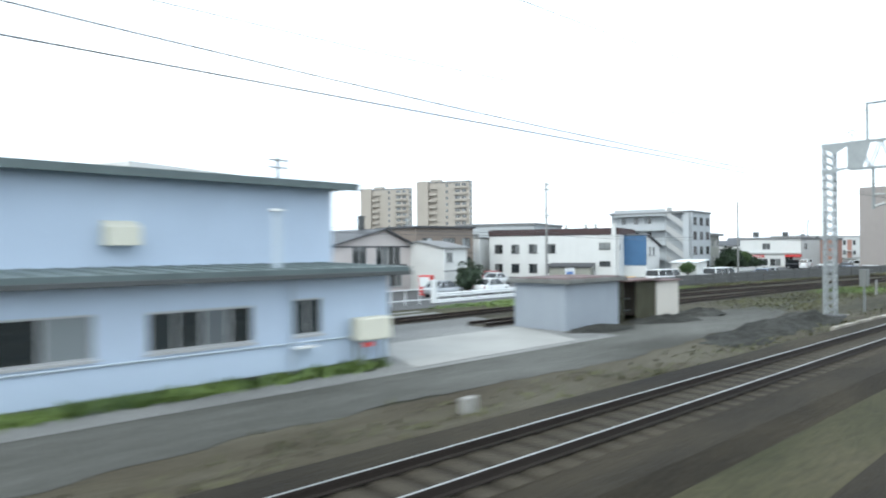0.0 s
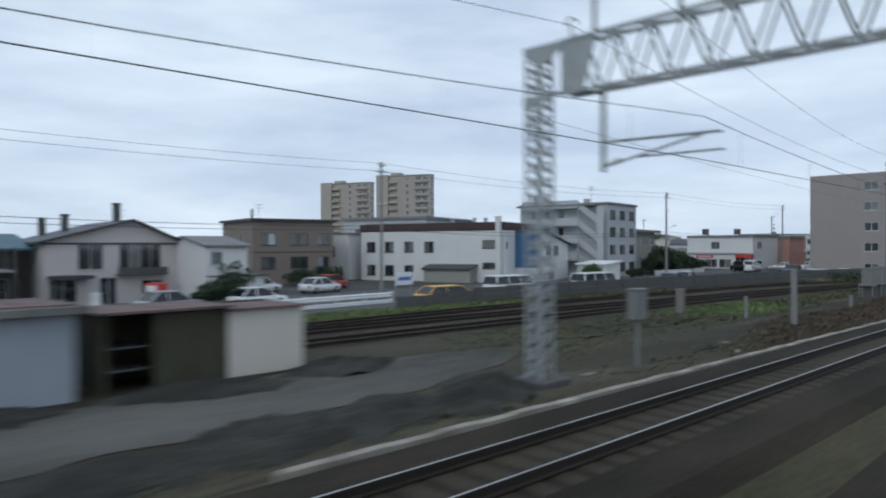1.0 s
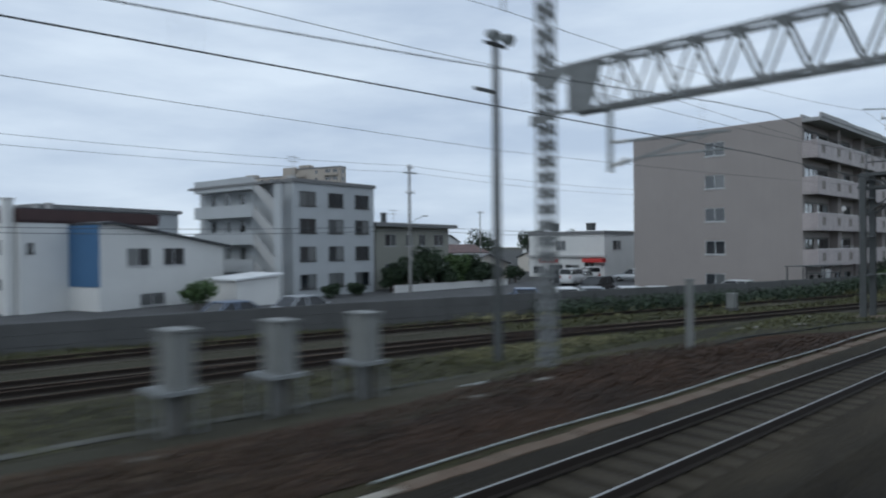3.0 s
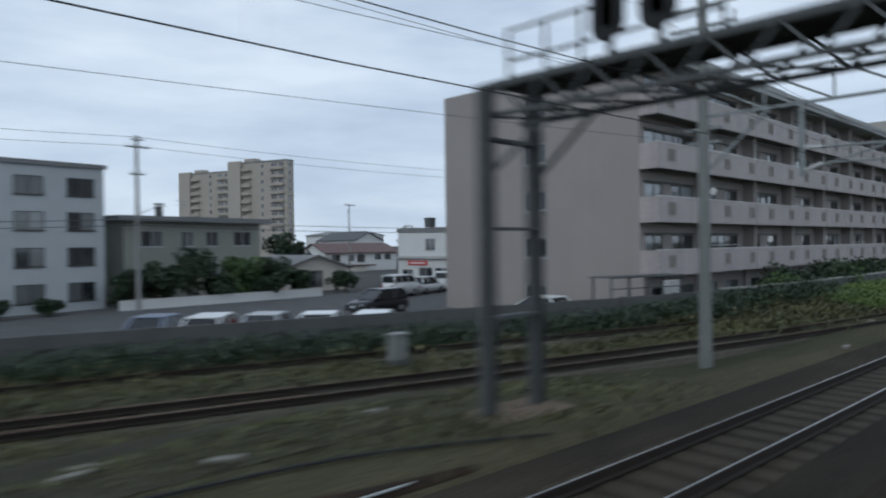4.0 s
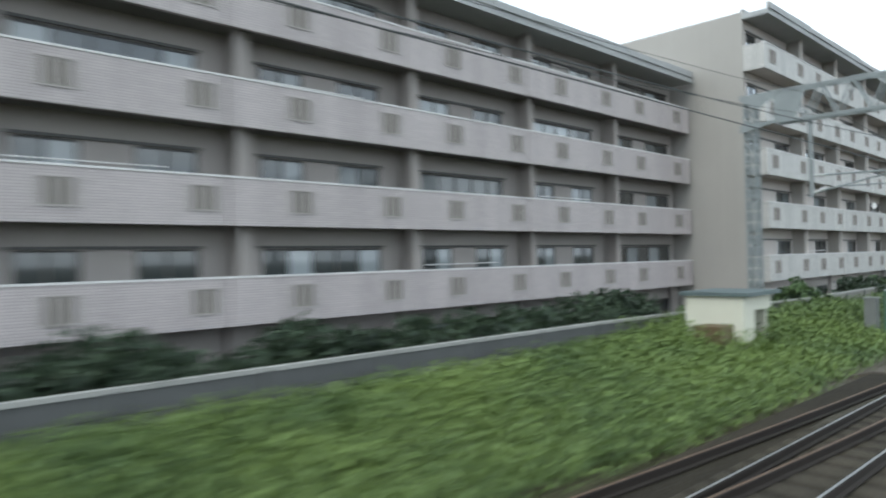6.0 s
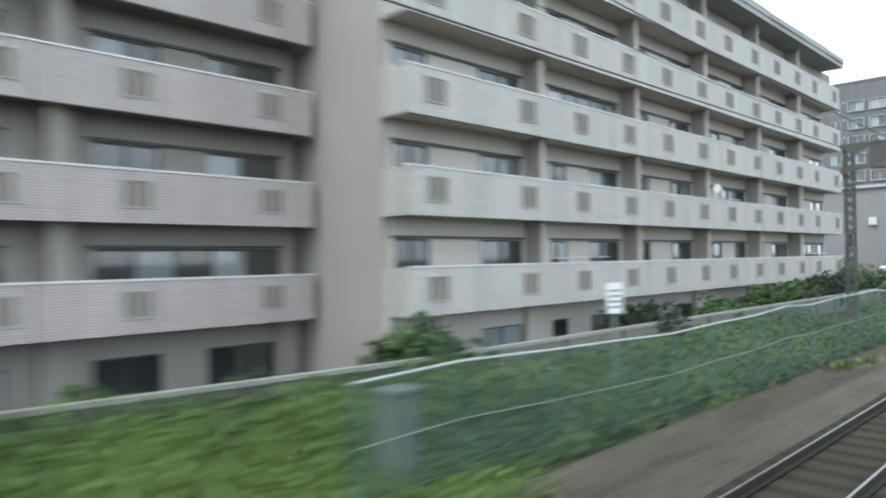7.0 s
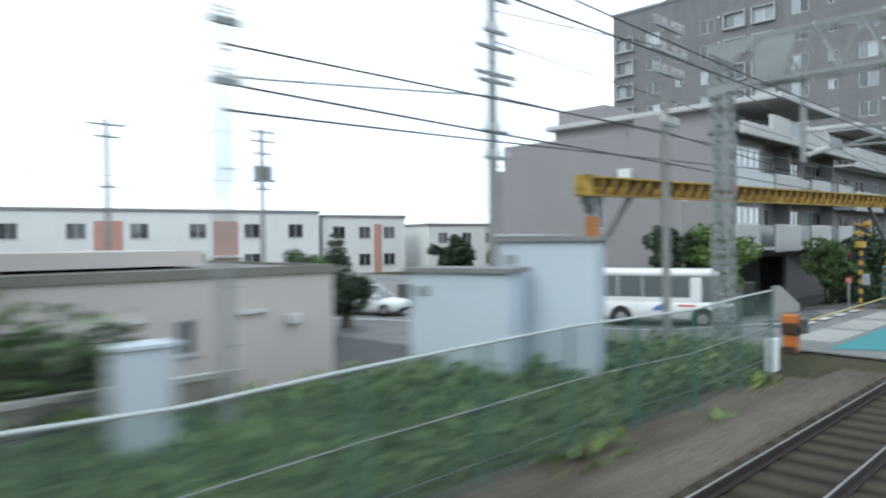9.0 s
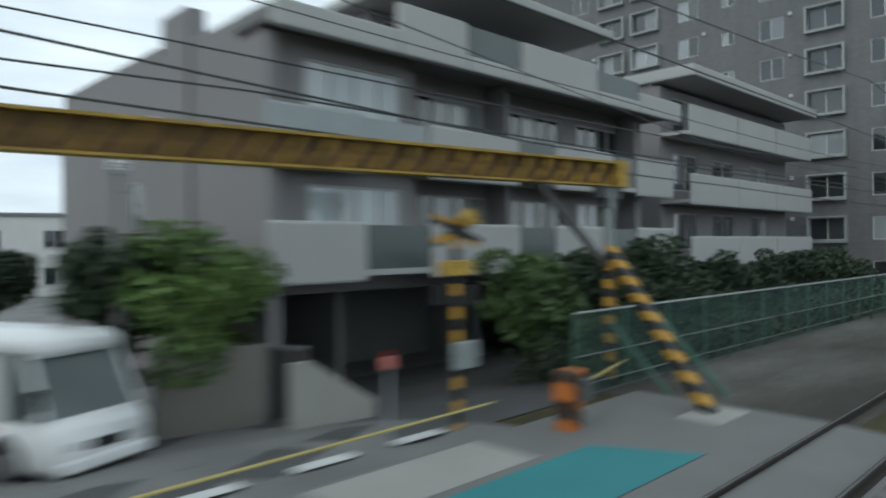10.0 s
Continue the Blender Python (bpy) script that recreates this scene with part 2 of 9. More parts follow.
M = {
    "ballast": ground_mat("ballast", (0.017, 0.013, 0.008), (0.031, 0.025, 0.015), (0.055, 0.044, 0.027), 0.4, 14),
    "yard_bed": ground_mat("pale_yard_ballast", (0.056, 0.050, 0.036), (0.088, 0.080, 0.060), (0.128, 0.116, 0.090), 0.4, 14),
    "rust_ballast": ground_mat("rust_ballast", (0.058, 0.046, 0.028), (0.086, 0.074, 0.049), (0.120, 0.108, 0.078), 0.4, 14),
    "tan_gravel": ground_mat("tan_gravel", (0.085, 0.071, 0.052), (0.13, 0.112, 0.088), (0.18, 0.16, 0.13), 0.4, 13),
    "hut_grey": mat("blue_grey_cladding", (0.30, 0.33, 0.365), 0.7, 0.12, 0.6, 12, 0.05, streak=0.6),
    "dull_fascia": mat("weathered_roof_edge", (0.20, 0.205, 0.195), 0.8, 0.3, 1.5, 14, 0.1, tint=(0.10, 0.095, 0.08), streak=0.5),
    "olive_sheet": mat("stained_olive_sheet", (0.062, 0.066, 0.040), 0.8, 0.4, 1.6, 14, 0.1, tint=(0.055, 0.04, 0.022), streak=0.8),
    "hut_wall": mat("grey_blue_cladding", (0.43, 0.475, 0.51), 0.65, 0.08, 0.5, 12, 0.05, streak=0.5),
    "spoil": ground_mat("dark_spoil", (0.024, 0.024, 0.020), (0.044, 0.044, 0.038), (0.078, 0.077, 0.068), 0.5, 16),
    "yard": ground_mat("yard_gravel", (0.032, 0.029, 0.017), (0.053, 0.049, 0.030), (0.083, 0.075, 0.049), 0.22, 16),
    "soil": ground_mat("grassy_soil", (0.034, 0.036, 0.014), (0.062, 0.058, 0.028), (0.094, 0.080, 0.046), 0.25, 9),
    "brown_soil": ground_mat("brown_soil", (0.020, 0.013, 0.007), (0.036, 0.020, 0.010), (0.066, 0.030, 0.012), 0.45, 12),
    "apron": ground_mat("worn_asphalt_apron", (0.20, 0.20, 0.192), (0.27, 0.27, 0.26), (0.345, 0.34, 0.325), 0.2, 22),
    "path": ground_mat("gravel_path", (0.072, 0.071, 0.060), (0.112, 0.111, 0.098), (0.165, 0.163, 0.148), 0.3, 20),
    "asphalt": mat("asphalt", (0.070, 0.071, 0.072), 0.9, 0.25, 0.7, 60, 0.3),
    "road_asphalt": mat("worn_road_asphalt", (0.18, 0.18, 0.176), 0.9, 0.2, 0.6, 50, 0.25, tint=(0.135, 0.135, 0.133)),
    "pale_yellow": mat("pale_yellow_paint", (0.42, 0.34, 0.12), 0.6, 0.2, 3, 20, 0.03),
    "town": ground_mat("town_ground", (0.06, 0.06, 0.058), (0.08, 0.08, 0.077), (0.11, 0.107, 0.10), 0.12, 6),
    "slab": mat("concrete_slab", (0.30, 0.295, 0.275), 0.85, 0.15, 0.5, 25, 0.15),
    "concrete": mat("grey_concrete", (0.086, 0.087, 0.086), 0.9, 0.22, 1.0, 22, 0.25, streak=0.5),
    "pale_concrete": mat("pale_concrete", (0.20, 0.190, 0.168), 0.85, 0.18, 1.2, 22, 0.2, streak=0.3),
    "sleeper": mat("concrete_sleeper", (0.058, 0.047, 0.031), 0.9, 0.3, 3, 25, 0.2, rand=0.3),
    "old_sleeper": mat("old_timber_sleeper", (0.044, 0.036, 0.025), 0.95, 0.3, 3, 25, 0.3, rand=0.3),
    # rust colour taken nearly black to hold the shade on the rail sides
    "rail_side": mat("rusty_shaded_rail", (0.017, 0.011, 0.007), 0.85, 0.3, 4, 40, 0.1),
    "rail_top": mat("worn_rail_head", (0.42, 0.42, 0.41), 0.34, 0.1, 5, 40, 0.0, metal=1.0),
    "rail_dull": mat("dull_rail_head", (0.105, 0.056, 0.029), 0.6, 0.2, 5, 40, 0.0),
    "galv": mat("galvanised_steel", (0.34, 0.36, 0.36), 0.55, 0.18, 2, 20, 0.05, metal=0.25),
    "dull_steel": mat("dull_brown_steel", (0.10, 0.098, 0.09), 0.7, 0.25, 2, 20, 0.05),
    "dull_galv": mat("dull_galvanised_steel", (0.19, 0.2, 0.2), 0.65, 0.2, 2, 20, 0.05),
    "case_grey": mat("grey_case_paint", (0.188, 0.194, 0.185), 0.6, 0.15, 1.5, 20, 0.03, streak=0.4),
    "rusty_concrete": mat("rust_stained_concrete", (0.12, 0.10, 0.075), 0.9, 0.3, 1.5, 18, 0.2, tint=(0.12, 0.06, 0.03)),
    "dark_steel": mat("dark_steel", (0.07, 0.075, 0.075), 0.6, 0.2, 3, 30, 0.05),
    "grey_steel": mat("grey_painted_steel", (0.24, 0.26, 0.26), 0.6, 0.18, 2, 20, 0.05),
    "wire": mat("wire", (0.03, 0.035, 0.035), 0.5, 0.1, 3, 30, 0.0),
    "pole_conc": mat("pole_concrete", (0.24, 0.24, 0.232), 0.9, 0.12, 1.5, 20, 0.1, streak=0.25),
    "porcelain": mat("porcelain", (0.6, 0.6, 0.58), 0.3, 0.1, 6, 40, 0.0),
    "blue_wall": mat("pale_blue_cladding", (0.45, 0.53, 0.64), 0.6, 0.07, 0.5, 12, 0.05, streak=0.35),
    "blue_roof": mat("grey_sheet_roof", (0.10, 0.13, 0.13), 0.55, 0.25, 1.0, 15, 0.1),
    "white_wall": mat("white_render", (0.66, 0.66, 0.64), 0.8, 0.08, 0.6, 14, 0.08, streak=0.5),
    "cream_wall": mat("cream_render", (0.58, 0.54, 0.48), 0.8, 0.08, 0.6, 14, 0.08, streak=0.5),
    "pink_wall": mat("pinkish_render", (0.55, 0.50, 0.48), 0.8, 0.08, 0.6, 14, 0.08, streak=0.5),
    "brown_wall": mat("brown_render", (0.21, 0.172, 0.145), 0.8, 0.1, 0.6, 14, 0.08, streak=0.5),
    "grey_wall": mat("grey_render", (0.43, 0.45, 0.46), 0.8, 0.1, 0.6, 14, 0.08, streak=0.7),
    "olive_wall": mat("greyish_olive_render", (0.30, 0.30, 0.26), 0.8, 0.1, 0.6, 14, 0.08, streak=0.6),
    "mauve_wall": mat("mauve_grey_render", (0.245, 0.234, 0.238), 0.8, 0.08, 0.5, 14, 0.06, streak=0.6),
    "pale_balcony": mat("pale_grey_balcony", (0.416, 0.416, 0.408), 0.75, 0.08, 0.7, 14, 0.06, streak=0.5),
    "tower_wall": mat("tower_tile", (0.40, 0.36, 0.31), 0.75, 0.06, 0.2, 8, 0.0, streak=0.3),
    "grey_tile": tile_mat("grey_tower_tile", (0.149, 0.149, 0.153), (0.111, 0.111, 0.111), 0.4, 0.2),
    "salmon": mat("salmon_panel", (0.45, 0.25, 0.20), 0.8, 0.08, 0.6, 14, 0.05, streak=0.3),
    "tile_pink": tile_mat("taupe_wall_tile", (0.45, 0.395, 0.385), (0.32, 0.29, 0.28), 0.22, 0.072),
    "tile_pale": tile_mat("pale_wall_tile", (0.50, 0.48, 0.45), (0.36, 0.345, 0.33), 0.22, 0.072),
    "taupe": mat("taupe_render", (0.317, 0.286, 0.268), 0.85, 0.08, 0.5, 14, 0.06, streak=0.5),
    # lifted to offset the shade in the balcony recesses; the annex shares it
    "beige": mat("beige_render", (0.54, 0.49, 0.455), 0.85, 0.08, 0.5, 14, 0.06, streak=0.5),
    # darker copy of beige: side shading of end walls and columns in the colour
    "beige_end": mat("shaded_beige_render", (0.36, 0.335, 0.305), 0.85, 0.08, 0.5, 14, 0.06, streak=0.5),
    "fascia": mat("pale_roof_fascia", (0.36, 0.36, 0.355), 0.8, 0.1, 0.8, 15, 0.05, streak=0.4),
    # shade under the balconies is put into this dark slab colour
    "soffit": mat("shaded_balcony_soffit", (0.17, 0.158, 0.15), 0.9, 0.1, 0.8, 14, 0.05),
    "coping": mat("pale_coping", (0.66, 0.64, 0.62), 0.7, 0.08, 1.0, 20, 0.05),
    "louvre": mat("taupe_louvre", (0.36, 0.33, 0.305), 0.7, 0.1, 2, 20, 0.0),
    "slot": mat("dark_slot", (0.17, 0.148, 0.132), 0.9, 0.1, 2, 20, 0.0),
    "red_roof": mat("dark_red_roof", (0.058, 0.030, 0.029), 0.6, 0.2, 1.0, 15, 0.05),
    "dark_roof": mat("dark_sheet_roof", (0.045, 0.047, 0.052), 0.55, 0.2, 1.0, 15, 0.05),
    "rust_roof": mat("rusty_sheet_roof", (0.15, 0.085, 0.078), 0.8, 0.35, 1.4, 18, 0.1, tint=(0.09, 0.08, 0.078)),
    "grey_roof": mat("grey_flat_roof", (0.20, 0.20, 0.20), 0.85, 0.15, 0.8, 15, 0.08),
    "blue_sheet": mat("blue_sheet_wall", (0.055, 0.14, 0.27), 0.6, 0.12, 0.8, 15, 0.05, streak=0.4),
    "slate_blue": mat("weathered_blue_roof", (0.055, 0.135, 0.175), 0.6, 0.25, 1.2, 15, 0.05, tint=(0.07, 0.11, 0.13)),
    "faded_red": mat("faded_red_sign", (0.42, 0.14, 0.115), 0.8, 0.2, 2, 15, 0.0),
    "dark_timber": mat("dark_timber_wall", (0.085, 0.072, 0.062), 0.85, 0.2, 0.8, 15, 0.1, streak=0.4),
    "frame": mat("aluminium_frame", (0.42, 0.42, 0.42), 0.45, 0.1, 4, 30, 0.0),
    "bay_grey": mat("pale_grey_bay_frame", (0.33, 0.345, 0.345), 0.6, 0.15, 1.2, 20, 0.04, streak=0.5),
    "white_frame": mat("white_frame", (0.52, 0.53, 0.53), 0.5, 0.06, 4, 30, 0.0),
    "dark_frame": mat("dark_bronze_frame", (0.05, 0.048, 0.045), 0.5, 0.1, 4, 30, 0.0),
    "glass": glass_mat("window_glass", (0.018, 0.022, 0.025), (0.20, 0.21, 0.21)),
    # pale throughout: reflected sky is painted into the bay panes
    "bay_glass": glass_mat("bay_glass_painted_sky", (0.30, 0.34, 0.35), (0.52, 0.57, 0.58)),
    # the pale bluish end serves for curtains and for reflected sky
    "glass_flat": glass_mat("flat_window_glass", (0.024, 0.029, 0.030), (0.368, 0.400, 0.416)),
    "car_glass": mat("car_glass", (0.012, 0.014, 0.016), 0.08, 0.05, 2, 10, 0.0),
    "car_white": mat("white_car_paint", (0.72, 0.73, 0.73), 0.3, 0.04, 1, 8, 0.0),
    "car_silver": mat("silver_car_paint", (0.42, 0.44, 0.46), 0.3, 0.05, 1, 8, 0.0, metal=0.4),
    "car_black": mat("black_car_paint", (0.012, 0.013, 0.016), 0.25, 0.1, 1, 8, 0.0),
    "car_red": mat("red_car_paint", (0.35, 0.03, 0.025), 0.3, 0.1, 1, 8, 0.0),
    "car_yellow": mat("yellow_car_paint", (0.60, 0.33, 0.05), 0.35, 0.1, 1, 8, 0.0),
    "car_blue": mat("blue_grey_car_paint", (0.16, 0.20, 0.28), 0.3, 0.1, 1, 8, 0.0, metal=0.3),
    "tyre": mat("tyre_rubber", (0.015, 0.015, 0.015), 0.9, 0.1, 5, 30, 0.1),
    "rim": mat("wheel_rim", (0.35, 0.35, 0.36), 0.4, 0.1, 5, 30, 0.0, metal=0.6),
    "lamp_glass": mat("lamp_glass", (0.55, 0.56, 0.57), 0.15, 0.05, 5, 30, 0.0),
    "red_glass": mat("red_lamp_glass", (0.22, 0.015, 0.015), 0.25, 0.05, 5, 30, 0.0),
    "white_paint": mat("white_paint", (0.74, 0.75, 0.75), 0.6, 0.08, 1.5, 20, 0.03),
    "road_paint": mat("worn_road_paint", (0.52, 0.53, 0.52), 0.85, 0.2, 2.5, 25, 0.05),
    "red_paint": mat("red_paint", (0.55, 0.05, 0.045), 0.6, 0.1, 1.5, 20, 0.03),
    "orange_paint": mat("orange_paint", (0.50, 0.15, 0.03), 0.6, 0.15, 2, 20, 0.03),
    "yellow_paint": mat("weathered_yellow_paint", (0.46, 0.295, 0.04), 0.6, 0.45, 4.0, 12, 0.08, tint=(0.16, 0.085, 0.025)),
    "rust_paint": mat("rusty_yellow_web", (0.17, 0.095, 0.03), 0.75, 0.6, 3.5, 14, 0.1, tint=(0.05, 0.034, 0.022)),
    "orange_post": mat("faded_orange_paint", (0.40, 0.17, 0.05), 0.7, 0.35, 1.2, 12, 0.05, tint=(0.28, 0.09, 0.03), streak=0.5),
    "teal": mat("teal_road_coating", (0.035, 0.20, 0.215), 0.75, 0.12, 0.8, 25, 0.06),
    "panel_conc": mat("crossing_panel", (0.155, 0.155, 0.15), 0.85, 0.12, 0.8, 25, 0.1),
    "hazard": stripe_mat("yellow_black_bands", (0.42, 0.23, 0.03), (0.02, 0.02, 0.02), 0.2, 0.35),
    "hazard_box": stripe_mat("orange_black_bands", (0.5, 0.15, 0.03), (0.05, 0.03, 0.02), 0.3, 0.6),
    "pale_blue_box": mat("pale_blue_cabinet", (0.47, 0.53, 0.59), 0.55, 0.05, 0.6, 12, 0.03, streak=0.3),
    "cream_box": mat("cream_cabinet", (0.62, 0.60, 0.50), 0.55, 0.06, 1, 12, 0.03, streak=0.3),
    "rust_wall": mat("rusty_sheet_wall", (0.12, 0.115, 0.06), 0.85, 0.35, 0.9, 12, 0.1, tint=(0.15, 0.075, 0.035)),
    "leaf": leaf_mat("leaf_green", (0.022, 0.046, 0.016), (0.095, 0.155, 0.05)),
    "leaf_dark": leaf_mat("leaf_dark_green", (0.010, 0.022, 0.012), (0.036, 0.061, 0.027)),
    "weed": leaf_mat("weed_green", (0.041, 0.078, 0.019), (0.140, 0.200, 0.044), 0.3, 0.3),
    "fence_weed": leaf_mat("fence_weed_green", (0.037, 0.066, 0.021), (0.148, 0.205, 0.070), 0.35, 0.3),
    "yard_grass": leaf_mat("yard_grass", (0.029, 0.032, 0.010), (0.092, 0.092, 0.029), 0.35, 0.3),
    "brown_weed": leaf_mat("withered_brown_grass", (0.032, 0.021, 0.010), (0.088, 0.056, 0.026), 0.4, 0.4),
    "rust_weed": leaf_mat("withered_rust_brown_grass", (0.020, 0.011, 0.006), (0.060, 0.028, 0.012), 0.4, 0.4),
    "dry_weed": leaf_mat("dry_weed", (0.055, 0.060, 0.025), (0.22, 0.20, 0.09)),
    "leaf_bright": leaf_mat("leaf_bright_green", (0.03, 0.065, 0.016), (0.13, 0.21, 0.05)),
    "trough_lid": mat("stained_trough_lid", (0.40, 0.375, 0.325), 0.9, 0.25, 1.5, 22, 0.2, tint=(0.12, 0.10, 0.07)),
    "bark": mat("bark", (0.075, 0.06, 0.048), 0.95, 0.3, 4, 30, 0.4),
    "net": mesh_net_mat("green_net", (0.042, 0.098, 0.078), 0.36),
    "net_wire": mat("pale_wire", (0.36, 0.39, 0.385), 0.5, 0.1, 3, 30, 0.0),
    "green_post": mat("green_post", (0.06, 0.13, 0.10), 0.6, 0.15, 3, 30, 0.0),
    "sign_blue": mat("sign_blue", (0.08, 0.18, 0.42), 0.6, 0.1, 2, 20, 0.0),
    "black": mat("matt_black", (0.012, 0.012, 0.012), 0.8, 0.1, 3, 20, 0.0),
    "pale_screen": mat("pale_bluish_screen", (0.30, 0.33, 0.335), 0.25, 0.08, 1, 10, 0.0),
    "screen": mat("smoked_screen", (0.10, 0.118, 0.118), 0.18, 0.08, 1, 10, 0.0),
}


# ---- building blocks ----
def finish(name, bm, material, smooth=False):
    bmesh.ops.recalc_face_normals(bm, faces=bm.faces)
    me = bpy.data.meshes.new(name)
    bm.to_mesh(me)
    bm.free()
    for mt in material if isinstance(material, (list, tuple)) else [material]:
        me.materials.append(mt)
    if smooth:
        for p in me.polygons:
            p.use_smooth = True
    return me


def put(name, me, parent=None, m=None, label=""):
    ob = new(name, me)
    if parent is not None:
        ob.parent = parent
    if m is not None:
        ob.matrix_basis = m
    if label:
        ob["label"] = label
    return ob


def part(name, bm, material, parent, label="", m=None, smooth=False):
    return put(name, finish(name, bm, material, smooth), parent, m, label)


def thing(name, label, category, x=0, y=0, z=0, rz=0, group="", kind=""):
    ob = new(name)
    ob.matrix_basis = pose(x, y, z, 0, 0, rz)
    ob.empty_display_size = 0.3
    return tagged(ob, label, category, group, kind)


def box(bm, x0, x1, y0, y1, z0, z1, bevel=0.0):
    vs = [bm.verts.new((x, y, z)) for x in (x0, x1) for y in (y0, y1) for z in (z0, z1)]
    fs = [bm.faces.new([vs[i] for i in f]) for f in ((0, 1, 3, 2), (4, 6, 7, 5), (0, 4, 5, 1), (2, 3, 7, 6), (0, 2, 6, 4), (1, 5, 7, 3))]
    if bevel:
        es = {e for f in fs for e in f.edges}
        bmesh.ops.bevel(bm, geom=list(es), offset=bevel, segments=2, affect="EDGES", profile=0.5)
    return bm


def boxes(*rows, bevel=0.0):
    bm = bmesh.new()
    for r in rows:
        box(bm, *r, bevel=bevel)
    return bm


def tube(bm, p, q, r0, r1=None, seg=10):
    p, q = Vector(p), Vector(q)
    r1 = r0 if r1 is None else r1
    d = q - p
    m = d.to_track_quat("Z", "Y").to_matrix()
    rings = []
    for c, r in ((p, r0), (q, r1)):
        rings.append([bm.verts.new(c + m @ Vector((r * math.cos(2 * math.pi * i / seg), r * math.sin(2 * math.pi * i / seg), 0))) for i in range(seg)])
    for i in range(seg):
        j = (i + 1) % seg
        bm.faces.new((rings[0][i], rings[0][j], rings[1][j], rings[1][i]))
    if r0 > 0:
        bm.faces.new(rings[0][::-1])
    if r1 > 0:
        bm.faces.new(rings[1])
    return bm


def bar(bm, p, q, w, h):
    """A straight bar of section w x h from p to q."""
    p, q = Vector(p), Vector(q)
    m = (q - p).to_track_quat("Z", "Y").to_matrix()
    n = (q - p).length
    vs = [bm.verts.new(p + m @ Vector((x, y, z))) for x in (-w / 2, w / 2) for y in (-h / 2, h / 2) for z in (0, n)]
    for f in ((0, 1, 3, 2), (4, 6, 7, 5), (0, 4, 5, 1), (2, 3, 7, 6), (0, 2, 6, 4), (1, 5, 7, 3)):
        bm.faces.new([vs[i] for i in f])
    return bm


def prism(bm, pts, y0, y1):
    """A polygon in x and z, drawn out from y0 to y1."""
    a = [bm.verts.new((x, y0, z)) for x, z in pts]
    b = [bm.verts.new((x, y1, z)) for x, z in pts]
    n = len(pts)
    bm.faces.new(a)
    bm.faces.new(b[::-1])
    for i in range(n):
        bm.faces.new((a[i], b[i], b[(i + 1) % n], a[(i + 1) % n]))
    return bm


def sweep(line, profile, closed=True):
    """A section of (across, up) carried along a line of (x, y, z), kept upright."""
    bm = bmesh.new()
    rings = []
    n = len(line)
    for i, (x, y, z) in enumerate(line):
        a, b = line[max(0, i - 1)], line[min(n - 1, i + 1)]
        dx, dy = b[0] - a[0], b[1] - a[1]
        k = math.hypot(dx, dy)
        nx, ny = -dy / k, dx / k
        rings.append([bm.verts.new((x + nx * o, y + ny * o, z + u)) for o, u in profile])
    c = len(profile)
    for i in range(n - 1):
        for j in range(c if closed else c - 1):
            k = (j + 1) % c
            bm.faces.new((rings[i][j], rings[i + 1][j], rings[i + 1][k], rings[i][k]))
    if closed:
        bm.faces.new(rings[0])
        bm.faces.new(rings[-1][::-1])
    return bm


def along(poly, x):
    """The value at x on a line of (x, value)."""
    xs, ys = [p[0] for p in poly], [p[1] for p in poly]
    return float(np.interp(x, xs, ys))


def smooth_line(poly, x0, x1, step, zf):
    """A softened line through the points of poly, as (x, y, z)."""
    out = []
    n = int((x1 - x0) / step)
    for i in range(n + 1):
        x = x0 + (x1 - x0) * i / n
        y = sum(along(poly, x + d) * w for d, w in ((-8, 1), (-4, 2), (0, 3), (4, 2), (8, 1))) / 9
        out.append((x, y, zf(x)))
    return out


def grid_solid(bm, xs, zs, filled, y0, y1):
    """One joined solid made of the filled cells of a grid in x and z, from y0 to y1."""
    vs = {}

    def vert(i, j, k):
        if (i, j, k) not in vs:
            vs[i, j, k] = bm.verts.new((xs[i], (y0, y1)[k], zs[j]))
        return vs[i, j, k]

    nx, nz = len(xs) - 1, len(zs) - 1
    on = lambda i, j: 0 <= i < nx and 0 <= j < nz and filled(i, j)
    for i in range(nx):
        for j in range(nz):
            if not on(i, j):
                continue
            bm.faces.new((vert(i, j, 0), vert(i + 1, j, 0), vert(i + 1, j + 1, 0), vert(i, j + 1, 0)))
            bm.faces.new((vert(i, j, 1), vert(i, j + 1, 1), vert(i + 1, j + 1, 1), vert(i + 1, j, 1)))
            for di, dj, a, b in ((-1, 0, (i, j), (i, j + 1)), (1, 0, (i + 1, j), (i + 1, j + 1)), (0, -1, (i, j), (i + 1, j)), (0, 1, (i, j + 1), (i + 1, j + 1))):
                if not on(i + di, j + dj):
                    bm.faces.new((vert(*a, 0), vert(*b, 0), vert(*b, 1), vert(*a, 1)))
    return bm


def tidy(values):
    out = []
    for v in sorted(values):
        if not out or v - out[-1] > 1e-3:
            out.append(v)
    return out


def wall_slab(bm, length, z0, z1, thick, holes):
    """A wall along x, its outer face at y = 0, with openings (u, z, w, h) cut right through."""
    holes = [(max(0.0, u - w / 2), min(length, u + w / 2), max(z0, z - h / 2), min(z1, z + h / 2)) for u, z, w, h in holes]
    xs = tidy([0.0, length, *[v for a in holes for v in a[:2]]])
    zs = tidy([z0, z1, *[v for a in holes for v in a[2:]]])

    def filled(i, j):
        xm, zm = (xs[i] + xs[i + 1]) / 2, (zs[j] + zs[j + 1]) / 2
        return not any(a[0] < xm < a[1] and a[2] < zm < a[3] for a in holes)

    return grid_solid(bm, xs, zs, filled, 0.0, thick)


WINDOWS = {}


